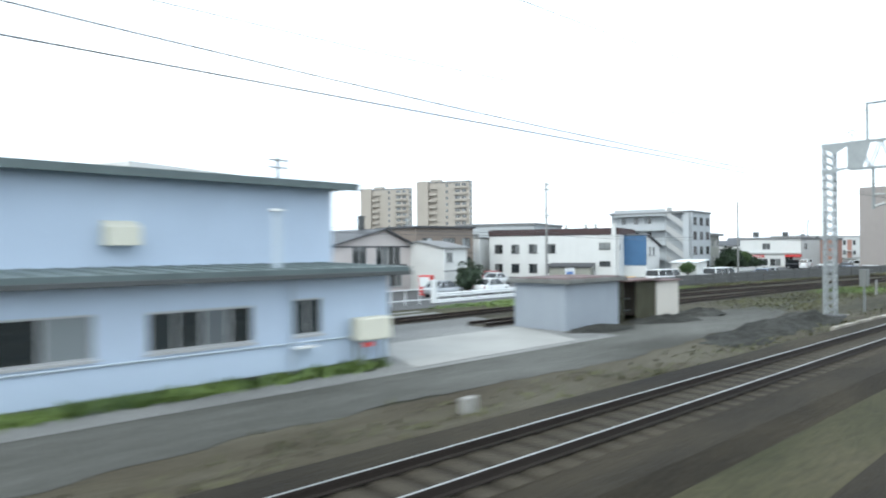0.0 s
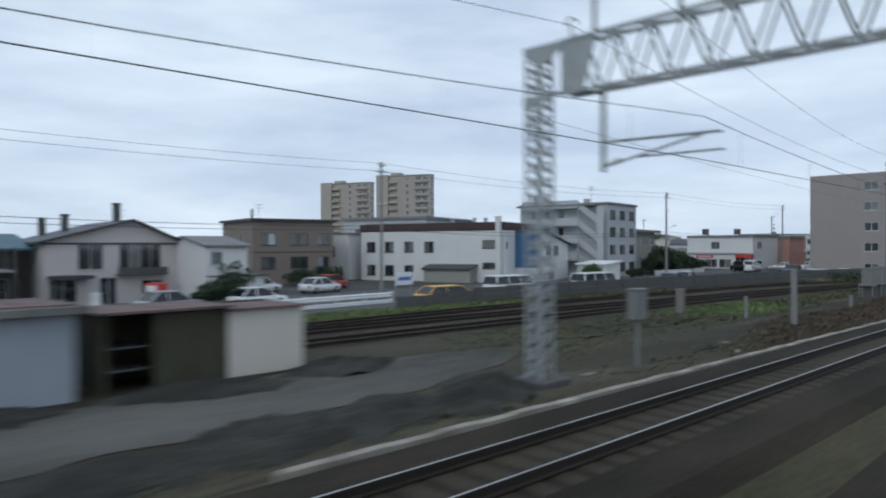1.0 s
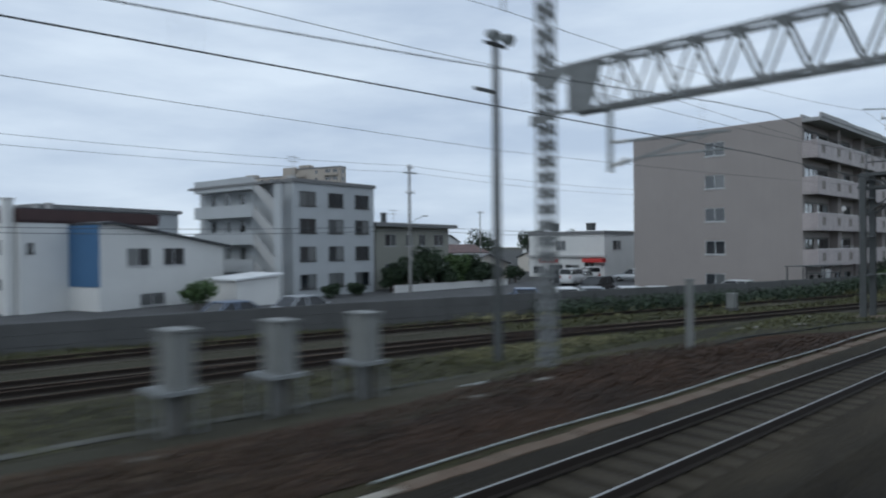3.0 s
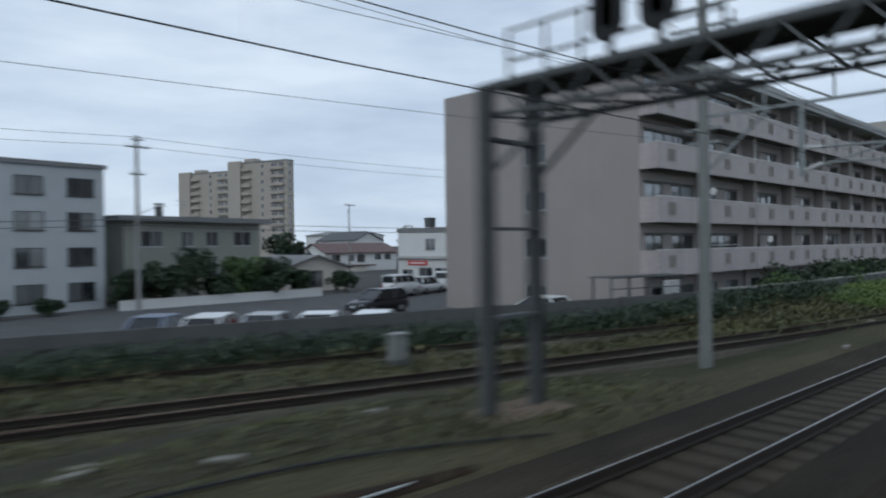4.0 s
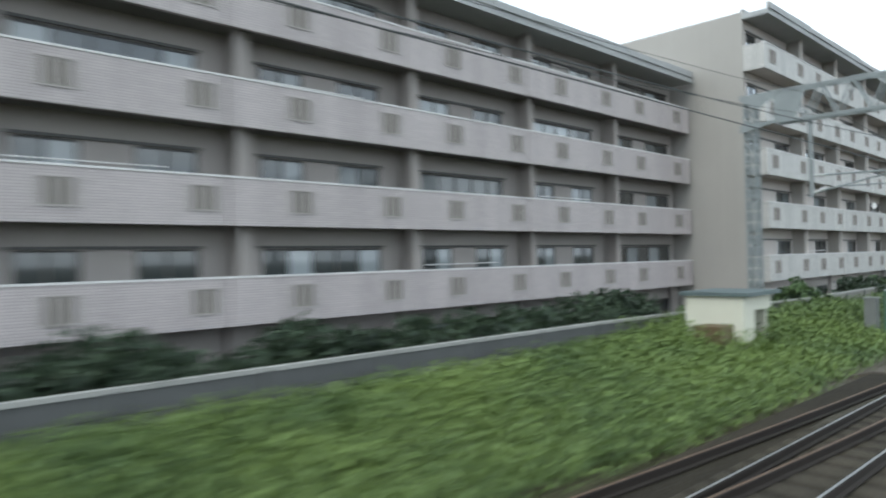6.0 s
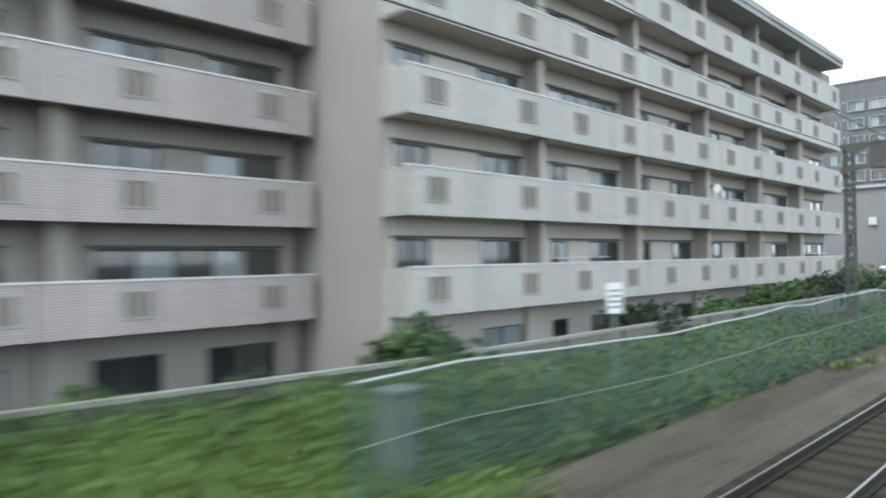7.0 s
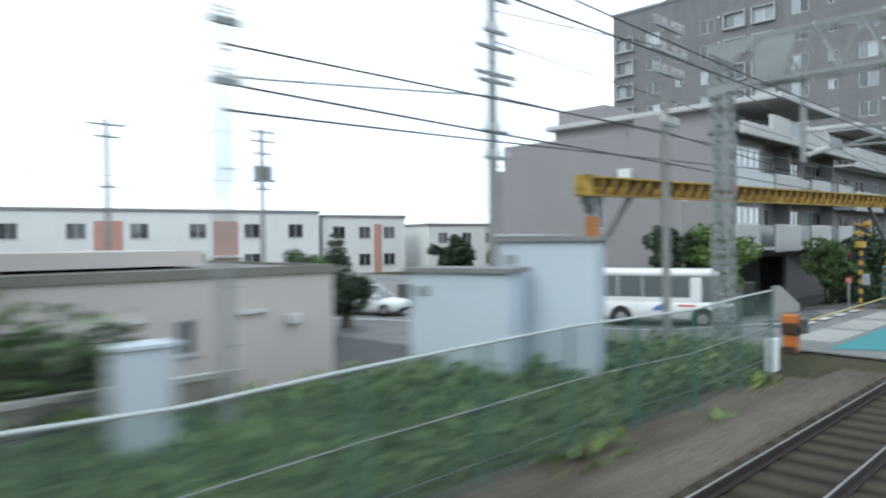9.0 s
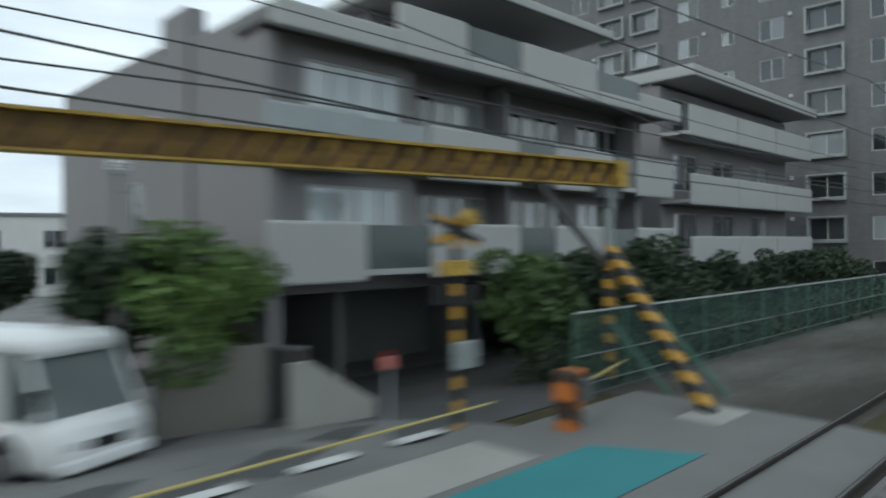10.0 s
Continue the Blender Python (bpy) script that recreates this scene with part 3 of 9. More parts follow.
def window_meshes(w, h, frame_mat, glass, kind):
    key = (round(w, 2), round(h, 2), frame_mat, glass, kind)
    if key not in WINDOWS:
        f = 0.05 if w < 2.4 else 0.06
        n = 1 if kind == "single" else (2 if w < 2.7 else (4 if w < 4 else 5))
        xs = [-w / 2, -w / 2 + f]
        for i in range(1, n):
            xs += [-w / 2 + w * i / n - 0.03, -w / 2 + w * i / n + 0.03]
        xs += [w / 2 - f, w / 2]
        zs = [-h / 2, -h / 2 + f, h / 2 - f, h / 2]
        bm = grid_solid(bmesh.new(), xs, zs, lambda i, j: j != 1 or i % 2 == 0, 0.03, 0.11)
        sill = finish("window_sill", boxes((-w / 2 - 0.06, w / 2 + 0.06, -0.06, 0.028, -h / 2 - 0.07, -h / 2)), M[frame_mat]) if kind == "sill" else None
        pw = (w - 2 * f) / n
        WINDOWS[key] = (finish("window", bm, M[frame_mat]), finish("pane", boxes((-pw / 2, pw / 2, 0.065, 0.08, -h / 2 + f, h / 2 - f)), M[glass]), n, pw, sill)
    return WINDOWS[key]


def add_window(parent, m, w, h, frame_mat="frame", glass="glass", kind="slide"):
    fr, pane, n, pw, sill = window_meshes(w, h, frame_mat, glass, kind)
    ob = put("window", fr, parent, m)
    if sill:
        put("window_sill", sill, ob)
    for i in range(n):
        put("pane", pane, ob, Matrix.Translation((-(n - 1) / 2 * pw + i * pw, 0, 0)))
    return ob


def face_frame(face, w, d):
    """The pose of a face of a w x d block: its x runs to the right as seen from outside, its y inwards."""
    return {"S": Matrix.Translation((0, 0, 0)), "W": Matrix.Translation((0, d, 0)) @ pose(0, 0, 0, 0, 0, -90),
            "E": Matrix.Translation((w, 0, 0)) @ pose(0, 0, 0, 0, 0, 90), "N": Matrix.Translation((w, d, 0)) @ pose(0, 0, 0, 0, 0, 180)}[face]


def building(name, label, category, x, y, z, rz, w, d, h, wall, wins=None, roof="flat", roof_mat="grey_roof", rise=1.2, over=0.25,
             frame_mat="frame", glass="glass", kind="sill", group="", parapet=0.3, deep=0.6, ridge=0.5):
    """A block with its near left corner at (x, y), turned by rz. wins: for each face a list of openings (u, height, width, tall)."""
    wins = wins or {}
    b = thing(name, label, category, x, y, z, rz, group)
    tk = 0.22
    for face in "SWEN":
        length = w if face in "SN" else d
        bm = bmesh.new()
        m = face_frame(face, w, d)
        inset = 0 if face in "SN" else tk
        wall_slab(bm, length, -deep, h, tk, wins.get(face, []))
        if inset:
            for v in bm.verts:
                v.co.x = min(max(v.co.x, tk), length - tk)
        part("wall", bm, M[wall], b, "", m)
        for u, zc, ww, hh in wins.get(face, []):
            add_window(b, m @ Matrix.Translation((u, 0, zc)), ww, hh, frame_mat, glass, kind)
    o = over
    if roof == "flat":
        bm = boxes((-o, w + o, -o, d + o, h, h + 0.16))
        if parapet:
            for r in ((-o, w + o, -o, -o + 0.18), (-o, w + o, d + o - 0.18, d + o), (-o, -o + 0.18, -o + 0.18, d + o - 0.18), (w + o - 0.18, w + o, -o + 0.18, d + o - 0.18)):
                box(bm, *r, h + 0.16, h + 0.16 + parapet)
        part("roof", bm, M[roof_mat], b)
    elif roof == "gable_x" or roof == "gable_y":
        alongx = roof == "gable_x"
        span, run = (d, w) if alongx else (w, d)
        t = 0.14
        rp = span * ridge
        s1, s2 = rise / rp, rise / (span - rp)
        pr = [(-o, h - s1 * o), (rp, h + rise), (span + o, h - s2 * o), (span + o, h - s2 * o + t), (rp, h + rise + t), (-o, h - s1 * o + t)]
        mm = (Matrix.Translation((w, 0, 0)) @ pose(0, 0, 0, 0, 0, 90)) if alongx else Matrix.Identity(4)
        part("roof", prism(bmesh.new(), pr, -o, run + o), M[roof_mat], b, "", mm)
        for yy in (0, run - tk):
            part("gable", prism(bmesh.new(), [(0.01, h), (span - 0.01, h), (rp, h + rise - 0.01)], yy, yy + tk), M[wall], b, "", mm)
    elif roof == "shed":
        pr = [(-o, h), (w + o, h + rise), (w + o, h + rise + 0.14), (-o, h + 0.14)]
        part("roof", prism(bmesh.new(), pr, -o, d + o), M[roof_mat], b)
        part("gable", prism(bmesh.new(), [(0, h), (w, h), (w, h + rise)], 0, d), M[wall], b)
    return b


def leaf_cloud(centres, count, size, seed, squash=0.75):
    """Small leaves scattered in clumps: centres are (x, y, z, radius)."""
    rng = np.random.default_rng(seed)
    c = np.array(centres)
    wts = c[:, 3] ** 2
    pick = rng.choice(len(c), count, p=wts / wts.sum())
    d = rng.normal(size=(count, 3))
    d /= np.linalg.norm(d, axis=1)[:, None]
    rad = c[pick, 3] * rng.uniform(0.35, 1.0, count) ** 0.45
    pos = c[pick, :3] + d * rad[:, None] * np.array([1, 1, squash])
    a = rng.normal(size=(count, 3))
    a /= np.linalg.norm(a, axis=1)[:, None]
    b = np.cross(a, rng.normal(size=(count, 3)))
    b /= np.linalg.norm(b, axis=1)[:, None]
    s = size * rng.uniform(0.6, 1.4, count)[:, None]
    vs = np.stack([pos - a * s, pos + b * s * 0.55, pos + a * s, pos - b * s * 0.55], 1).reshape(-1, 3)
    fs = np.arange(count * 4).reshape(-1, 4)
    return vs, fs


def leaf_mesh(name, vs, fs, material):
    me = bpy.data.meshes.new(name)
    me.from_pydata(vs.tolist(), [], fs.tolist())
    me.materials.append(M[material])
    return me


def tree(name, label, x, y, z, height, spread, seed, material="leaf", leaves=2600, leaf=0.16, trunk=0.12, conifer=False, bush=False):
    rng = random.Random(seed)
    t = thing(name, label, "bush" if bush else "tree", x, y, z)
    bm = bmesh.new()
    clumps = []
    if conifer:
        tube(bm, (0, 0, -0.2), (0, 0, height), trunk, 0.02, 8)
        n = 9
        for i in range(n):
            f = i / (n - 1)
            zz = height * (0.12 + 0.86 * f)
            r = spread * (1 - f) * 0.95 + 0.12
            for k in range(7):
                a = rng.uniform(0, 6.28)
                clumps.append((r * 0.6 * math.cos(a), r * 0.6 * math.sin(a), zz - 0.15 * r, r * 0.45 + 0.05))
                if k < 4:
                    tube(bm, (0, 0, zz), (r * 0.8 * math.cos(a), r * 0.8 * math.sin(a), zz - 0.25 * r), 0.025, 0.008, 5)
    else:
        low = 0.1 if bush else 0.3
        stems = 4 if bush else 1
        for s in range(stems):
            ox, oy = (rng.uniform(-0.3, 0.3) * spread, rng.uniform(-0.3, 0.3) * spread) if bush else (0, 0)
            top = (ox + rng.uniform(-0.1, 0.1), oy + rng.uniform(-0.1, 0.1), height * (0.55 if bush else 0.6))
            tube(bm, (ox, oy, -0.2), top, trunk, trunk * 0.5, 8)
            for k in range(5 if bush else 9):
                a = rng.uniform(0, 6.28)
                f = rng.uniform(0.45, 1.0)
                p = (ox + (top[0] - ox) * f, oy + (top[1] - oy) * f, top[2] * f)
                rr = spread * rng.uniform(0.35, 0.75)
                q = (p[0] + rr * math.cos(a), p[1] + rr * math.sin(a), p[2] + height * rng.uniform(0.05, 0.32))
                tube(bm, p, q, trunk * 0.35, trunk * 0.1, 6)
                clumps.append((*q, spread * rng.uniform(0.28, 0.5)))
        for k in range(12):
            a, r = rng.uniform(0, 6.28), spread * rng.uniform(0.0, 0.72)
            zz = height * rng.uniform(low + 0.12, 0.88)
            clumps.append((r * math.cos(a), r * math.sin(a), zz, spread * rng.uniform(0.22, 0.42)))
    part("trunk", bm, M["bark"], t)
    vs, fs = leaf_cloud(clumps, leaves, leaf, seed)
    put("crown", leaf_mesh("crown", vs, fs, material), t)
    return t


def cable(points, r=0.012, sag=0.0, n=14, seg=5):
    """A hanging wire through the points; sag is that of a fifty metre span."""
    bm = bmesh.new()
    line = []
    for p, q in zip(points, points[1:]):
        p, q = Vector(p), Vector(q)
        drop = sag * ((q - p).length / 50) ** 2
        for i in range(n):
            f = i / n
            v = p.lerp(q, f)
            v.z -= drop * 4 * f * (1 - f)
            line.append(v)
    line.append(Vector(points[-1]))
    rings = []
    for k, c in enumerate(line):
        d = line[min(k + 1, len(line) - 1)] - line[max(k - 1, 0)]
        m = d.to_track_quat("Z", "Y").to_matrix()
        rings.append([bm.verts.new(c + m @ Vector((r * math.cos(2 * math.pi * i / seg), r * math.sin(2 * math.pi * i / seg), 0))) for i in range(seg)])
    for a, b in zip(rings, rings[1:]):
        for i in range(seg):
            bm.faces.new((a[i], a[(i + 1) % seg], b[(i + 1) % seg], b[i]))
    bm.faces.new(rings[0][::-1])
    bm.faces.new(rings[-1])
    return bm


# ---- the lie of the land ----
WALL_LINE = [(53, 32.6), (60, 31.5), (75, 29.2), (92, 26.0), (104, 22.6), (116, 19.0), (127, 15.6), (136, 13.3), (150, 13.0), (168, 12.7), (182, 11.3), (240, 11.0)]
ADJ = [(-60, 8.1), (5, 6.92), (25, 6.5), (56, 5.85), (95, 4.9), (108, 4.55), (135, 4.0), (150, 3.6), (172, 3.15), (185, 3.1), (400, 3.2)]
TRACK_A = [(-60, 22.6), (24, 22.6), (37, 22.2), (45, 21.6), (60, 20.9), (75, 19.8), (90, 18.5), (101, 16.45), (112, 13.25), (118, 11.4), (126, 9.4), (132, 8.08), (141, 6.64), (147, 5.47), (156, 4.37), (168, 3.4), (180, 3.1)]
TRACK_B = [(-60, 26.5), (25, 26.6), (45, 27.0), (57, 27.35), (69, 26.0), (85, 25.0), (95, 23.1), (103, 21.3), (107, 20.3), (112, 18.8), (116, 17.6), (121, 15.8), (126, 14.0), (131, 12.3), (142, 10.6)]
TRACK_C = [(30, 25.71), (45, 24.85), (54, 24.21), (67, 22.4), (80, 21.01), (90, 19.63), (101, 16.64), (110, 13.39)]


def step01(a, b, x):
    t = min(1, max(0, (x - a) / (b - a)))
    return t * t * (3 - 2 * t)


def yard_z(x):
    return -0.52 + 0.52 * step01(100, 165, x)


def ground_z(x, y):
    if y < 5:
        base = -0.42
    else:
        base = -0.42 - 0.33 * step01(7, 10, y)
    if 44 < x < 118:
        bench = -0.24 - 0.51 * step01(10.4, 13.4, y + 0.4 * math.sin(x * 0.4))
        base += (bench - base) * step01(6.6, 7.2, y) * step01(44, 58, x) * (1 - step01(106, 118, x))
    if x > 112:
        bank = -0.45 + 0.55 * step01(6.8, 12.0, y)
        base += (bank - base) * step01(118, 140, x)
    if x > 50:
        wy = along(WALL_LINE, x)
        base += (-1.2 - base) * step01(wy - 0.1, wy + 0.5, y) * step01(50, 66, x)
    base += (-1.2 - base) * step01(30, 36, y)
    k = step01(236, 239.5, x)
    road = -0.14 - 0.58 * step01(8.5, 14, y)
    base += (road - base) * k * (1 - step01(60, 90, y)) * step01(0.5, 3, y) * (1 - step01(300, 330, x))
    return base


def lay(name, label, category, xs, ys, material, lift=0.0, shape=None):
    """A patch of surface that follows the ground."""
    bm = bmesh.new()
    g = [[bm.verts.new((x, y, ground_z(x, y) + lift)) for y in ys] for x in (xs)] if shape is None else [[bm.verts.new((*shape(u, v), ground_z(*shape(u, v)) + lift)) for v in ys] for u in xs]
    for i in range(len(xs) - 1):
        for j in range(len(ys) - 1):
            bm.faces.new((g[i][j], g[i + 1][j], g[i + 1][j + 1], g[i][j + 1]))
    bmesh.ops.recalc_face_normals(bm, faces=bm.faces)
    ob = put(name, finish(name, bm, M[material]))
    return tagged(ob, label, category, kind="structure")


xs = [-3000, -800, -200, *np.arange(-100, 330, 2.0), 340, 400, 600, 1200, 4000]
ys = [-3000, -600, -150, -40, -15, -6, -3, 0, 0.5, 1, 2, 3, 4, 5, 6, 6.5, 7, 7.5, 8, 8.5, 9, 9.5, *np.arange(10, 37, 0.75), 40, 45, 50, 60, 70, 80, 90, 120, 200, 500, 1200, 4000]
lay("ground", "weedy gravel and soil of the railway land", "ground", [float(v) for v in xs], [float(v) for v in ys], "soil")

# gravel of the yard, the service path beside the track, paved pad, car parks and streets of the town
lay("gravel_yard", "dark gravel between the yard tracks", "gravel", [float(v) for v in np.arange(-60, 112, 2)], [9.4, 10.2, 11, 14, 17, 20, 23, 26, 27.5], "yard", 0.012)
lay("verge_gravel", "brown gravel verge beside the track", "gravel", [float(v) for v in np.arange(-40, 52, 1.0)], [0, 0.3, 0.7, 1], "rust_ballast", 0.02,
    lambda u, v: (u, along(ADJ, u) + 2.25 + v * (12.9 - along(ADJ, u) - 2.25 + 0.3 * math.sin(u * 0.37)) * (1 - 0.6 * step01(36, 51, u))))
lay("six_foot", "dark gravel between the two running tracks", "gravel", [float(v) for v in np.arange(-40, 240, 2.0)], [1.0, 2.0, 3.0], "ballast", 0.02)
lay("gravel_path", "pale grey gravel service path beside the track", "path", [float(v) for v in np.arange(-40, 62, 0.5)], [0, 0.2, 0.5, 0.8, 1], "path", 0.03,
    lambda u, v: (u, 14.9 + 1.2 * step01(20, 50, u) + (v - 0.5) * (4.8 + 0.5 * math.sin(u * 0.33 + 1)) * (1 - 0.97 * step01(32, 53, u)) + 0.45 * noise.noise(Vector((u * 0.5, v * 3, 0))) + 0.22 * noise.noise(Vector((u * 1.7, v * 3, 5)))))
lay("yard_apron", "pale worn asphalt apron where the yard tracks end", "paving", [float(v) for v in np.arange(-30, 27, 2.0)], [0, 0.2, 0.4, 0.6, 0.8, 1], "apron", 0.036, lambda u, v: (u + 3.0 * v * (u > 18), 15.7 + 16 * v))
lay("paved_pad", "pale worn concrete pad beside the yard tracks", "paving", [14.6, 17, 19, 21, 23.6], [0, 0.5, 1], "slab", 0.05, lambda u, v: (u + 2.2 * v, 16.1 + 4.9 * v))
lay("brown_soil", "bare rusty brown earth beside the cable trough", "soil", [float(v) for v in np.arange(46, 107, 1.0)], [0, 0.15, 0.5, 0.85, 1], "brown_soil", 0.02,
    lambda u, v: (u, along(ADJ, u) + 2.3 + v * (3.6 + 0.9 * math.sin(u * 0.31) + 0.5 * math.sin(u * 0.83 + 1)) * step01(46, 58, u) * (1 - 0.97 * step01(95, 106, u)) + 0.02))
lay("foot_track", "narrow pale trodden track through the grass", "path", [float(v) for v in np.arange(70, 104, 1.0)], [0, 0.5, 1], "path", 0.03,
    lambda u, v: (u, along([(70, 14.6), (89, 13.8), (94, 12.95), (104, 12.2)], u) + 0.1 * math.sin(u * 0.9) + 0.38 * v))
lay("car_park", "worn grey asphalt of streets and car parks", "asphalt", [float(v) for v in np.arange(10, 240, 4)], [0.0, 0.25, 0.5, 0.75, 1.0], "asphalt", 0.03,
    lambda u, v: (u, along([(10, 36), (60, 36), *[(a, b + 0.7) for a, b in WALL_LINE[1:]]], u) + v * (52.5 - along([(10, 36), (60, 36), *[(a, b + 0.7) for a, b in WALL_LINE[1:]]], u))))
lay("forecourt", "dark worn asphalt before the garages", "asphalt", [float(v) for v in np.arange(246, 276, 2)], [8.2, 9, 10, 12, 14, 16, 18, 21.5], "asphalt", 0.02)
lay("town_ground", "grey paved ground of the town", "ground", [-120.0, 0, 40, 80, 120, 160, 220, 400, 900], [52.6, 60, 80, 120, 200, 500, 1500], "town", 0.02)


# ---- tracks ----
RAIL = [(-0.065, -0.15), (0.065, -0.15), (0.065, -0.135), (0.012, -0.12), (0.012, -0.045), (0.034, -0.035), (0.034, 0.0), (-0.034, 0.0), (-0.034, -0.035), (-0.012, -0.045), (-0.012, -0.12), (-0.065, -0.135)]
HEAD = [(-0.017, 0.0), (0.017, 0.0), (0.017, 0.004), (-0.017, 0.004)]


def track(name, label, poly, x0, x1, zf, head, ballast, width=1.75, sleeper_span=None, bed=True):
    """Two rails on sleepers in ballast."""
    t = thing(name, label, "railway track", kind="structure")
    line = smooth_line(poly, x0, x1, 3.0, zf)
    for s in (-0.567, 0.567):
        part("rail", sweep(line, [(a + s, b) for a, b in RAIL]), M["rail_side"], t, "rusty steel rail with shade in its dark colour")
        part("rail_head", sweep(line, [(a + s, b) for a, b in HEAD]), M[head], t, "worn rail head")
    if bed:
        part("ballast_bed", sweep(line, [(-width - 0.5, -0.5), (width + 0.5, -0.5), (width, -0.2), (0.4, -0.185), (-0.4, -0.185), (-width, -0.2)]), M[ballast], t, "brown stone ballast")
    return t, line


def sleepers(t, line, x0, x1, loose, material="sleeper", sink=0.0):
    """Sleepers under the rails; those of the nearest stretch singly."""
    me = finish("sleeper", boxes((-0.11, 0.11, -1.0, 1.0, -0.19, -0.012), bevel=0.02), M[material])
    pts = [(p[0], p[1]) for p in line]
    rest = bmesh.new()
    x, n = x0, 0
    while x < x1:
        y = along(pts, x)
        a = math.degrees(math.atan2(along(pts, x + 0.5) - along(pts, x - 0.5), 1))
        z = along([(p[0], p[2]) for p in line], x) - 0.162 - sink
        if loose[0] <= x <= loose[1]:
            put("sleeper", me, t, pose(x, y, z, 0, 0, a))
        else:
            box(rest, x - 0.11, x + 0.11, y - 1.0, y + 1.0, z - 0.1, z)
        x += 0.62
        n += 1
    if len(rest.verts):
        part("sleepers", rest, M[material], t)["kind"] = "stuff"
    else:
        rest.free()


adj, adj_line = track("main_track", "neighbouring railway track with shiny rails on concrete sleepers", ADJ, -50, 330, lambda x: 0.0, "rail_top", "ballast", 1.9)
own, own_line = track("own_track", "railway track with worn rails on concrete sleepers", [(-60, -1.0), (400, -1.0)], -60, 330, lambda x: 0.0, "rail_top", "ballast", 1.9)
ta, ta_line = track("yard_track", "rusty yard track curving towards the main line", TRACK_A, 24.5, 178, yard_z, "rail_dull", "yard_bed", 0.95)
tb, tb_line = track("yard_track", "rusty overgrown outer yard track", TRACK_B, 22.0, 140, yard_z, "rail_dull", "yard_bed", 0.95)
lay("lineside_gravel", "bare tan gravel beside the track", "gravel", [float(v) for v in np.arange(166, 240, 2)], [4.6, 5.0, 5.6, 6.6], "tan_gravel", 0.03)
gs = thing("gravel_shoulder", "bare tan gravel shoulder of the track", "gravel", kind="structure")
part("gravel", sweep(smooth_line(ADJ, 168, 240, 3.0, lambda x: 0.0), [(0.95, -0.25), (2.0, -0.47), (3.5, -0.47), (3.5, -0.375), (2.5, -0.365), (1.9, -0.17), (0.95, -0.172)]), M["tan_gravel"], gs)
tc, tc_line = track("yard_track", "rusty yard track joining its neighbour", TRACK_C, 36, 108, yard_z, "rail_dull", "yard_bed", 0.9)

# cable trough of concrete lids beside the main track
trough = thing("cable_trough", "grey concrete cable trough along the track", "cable trough", kind="structure")
tl = [(x, along(ADJ, x) + 1.95 + 0.25 * math.sin(x / 17), -0.20) for x in np.arange(30, 104, 1.0)]
lid = finish("lid", boxes((-0.47, 0.47, -0.10, 0.10, -0.12, 0.02), bevel=0.012), M["trough_lid"])
old_lid = finish("lid", boxes((-0.47, 0.47, -0.16, 0.16, -0.12, 0.02), bevel=0.012), M["rusty_concrete"])
for i in range(0, len(tl) - 1):
    x, y, z = tl[i]
    a = math.degrees(math.atan2(tl[i + 1][1] - y, 1.0))
    put("lid", lid if x < 80 else old_lid, trough, pose(x + 0.5, y, z + 0.012 * math.sin(i * 2.7), 0, 0, a + 1.2 * math.sin(i * 1.9)))

cd = thing("conduit", "thin pale conduit pipe lying beside the cable trough", "pipe")
part("pipe", cable([(x, along(ADJ, x) + 2.45 + 0.25 * math.sin(x / 17) + 0.05 * math.sin(x * 0.7), -0.2) for x in [80 + 1.3 * i for i in range(20)]], 0.02, 0.0, 2, 7), M["net_wire"], cd)

# ---- boundary wall of grey concrete panels with posts ----
bwall = thing("boundary_wall", "grey concrete boundary wall along the railway", "wall", kind="structure")


def wall_top(x):
    return along([(53, -0.1), (60, 0.3), (92, 0.5), (120, 0.6), (136, 0.74), (240, 0.70)], x)


x = 53.0
while x < 226:
    L = 3.0
    x2 = x + L
    y, y2 = along(WALL_LINE, x), along(WALL_LINE, x2)
    a = math.atan2(y2 - y, L)
    n = math.hypot(L, y2 - y)
    zt = wall_top(x)
    for z0, z1 in ((zt - 0.42, zt), (zt - 0.85, zt - 0.435), (-1.9, zt - 0.865)):
        # panels past x = 182 take a paler concrete in place of sunlight on them
        part("panel", boxes((0.04, n - 0.04, -0.07, 0.07 - 0.01 * (z1 == zt), z0, z1)), M["concrete" if x < 182 else "pale_concrete"], bwall, "", pose(x, y, 0, 0, 0, math.degrees(a)))
    bm = boxes((-0.09, 0.09, -0.11, 0.11, -1.9, zt + 0.03), bevel=0.015)
    part("post", bm, M["concrete"], bwall, "", pose(x, y, 0, 0, 0, math.degrees(a)))
    if x > 130:
        part("coping", boxes((0, n, -0.10, 0.10, zt + 0.0, zt + 0.09)), M["slab"], bwall, "", pose(x, y, 0, 0, 0, math.degrees(a)))
    x = x2


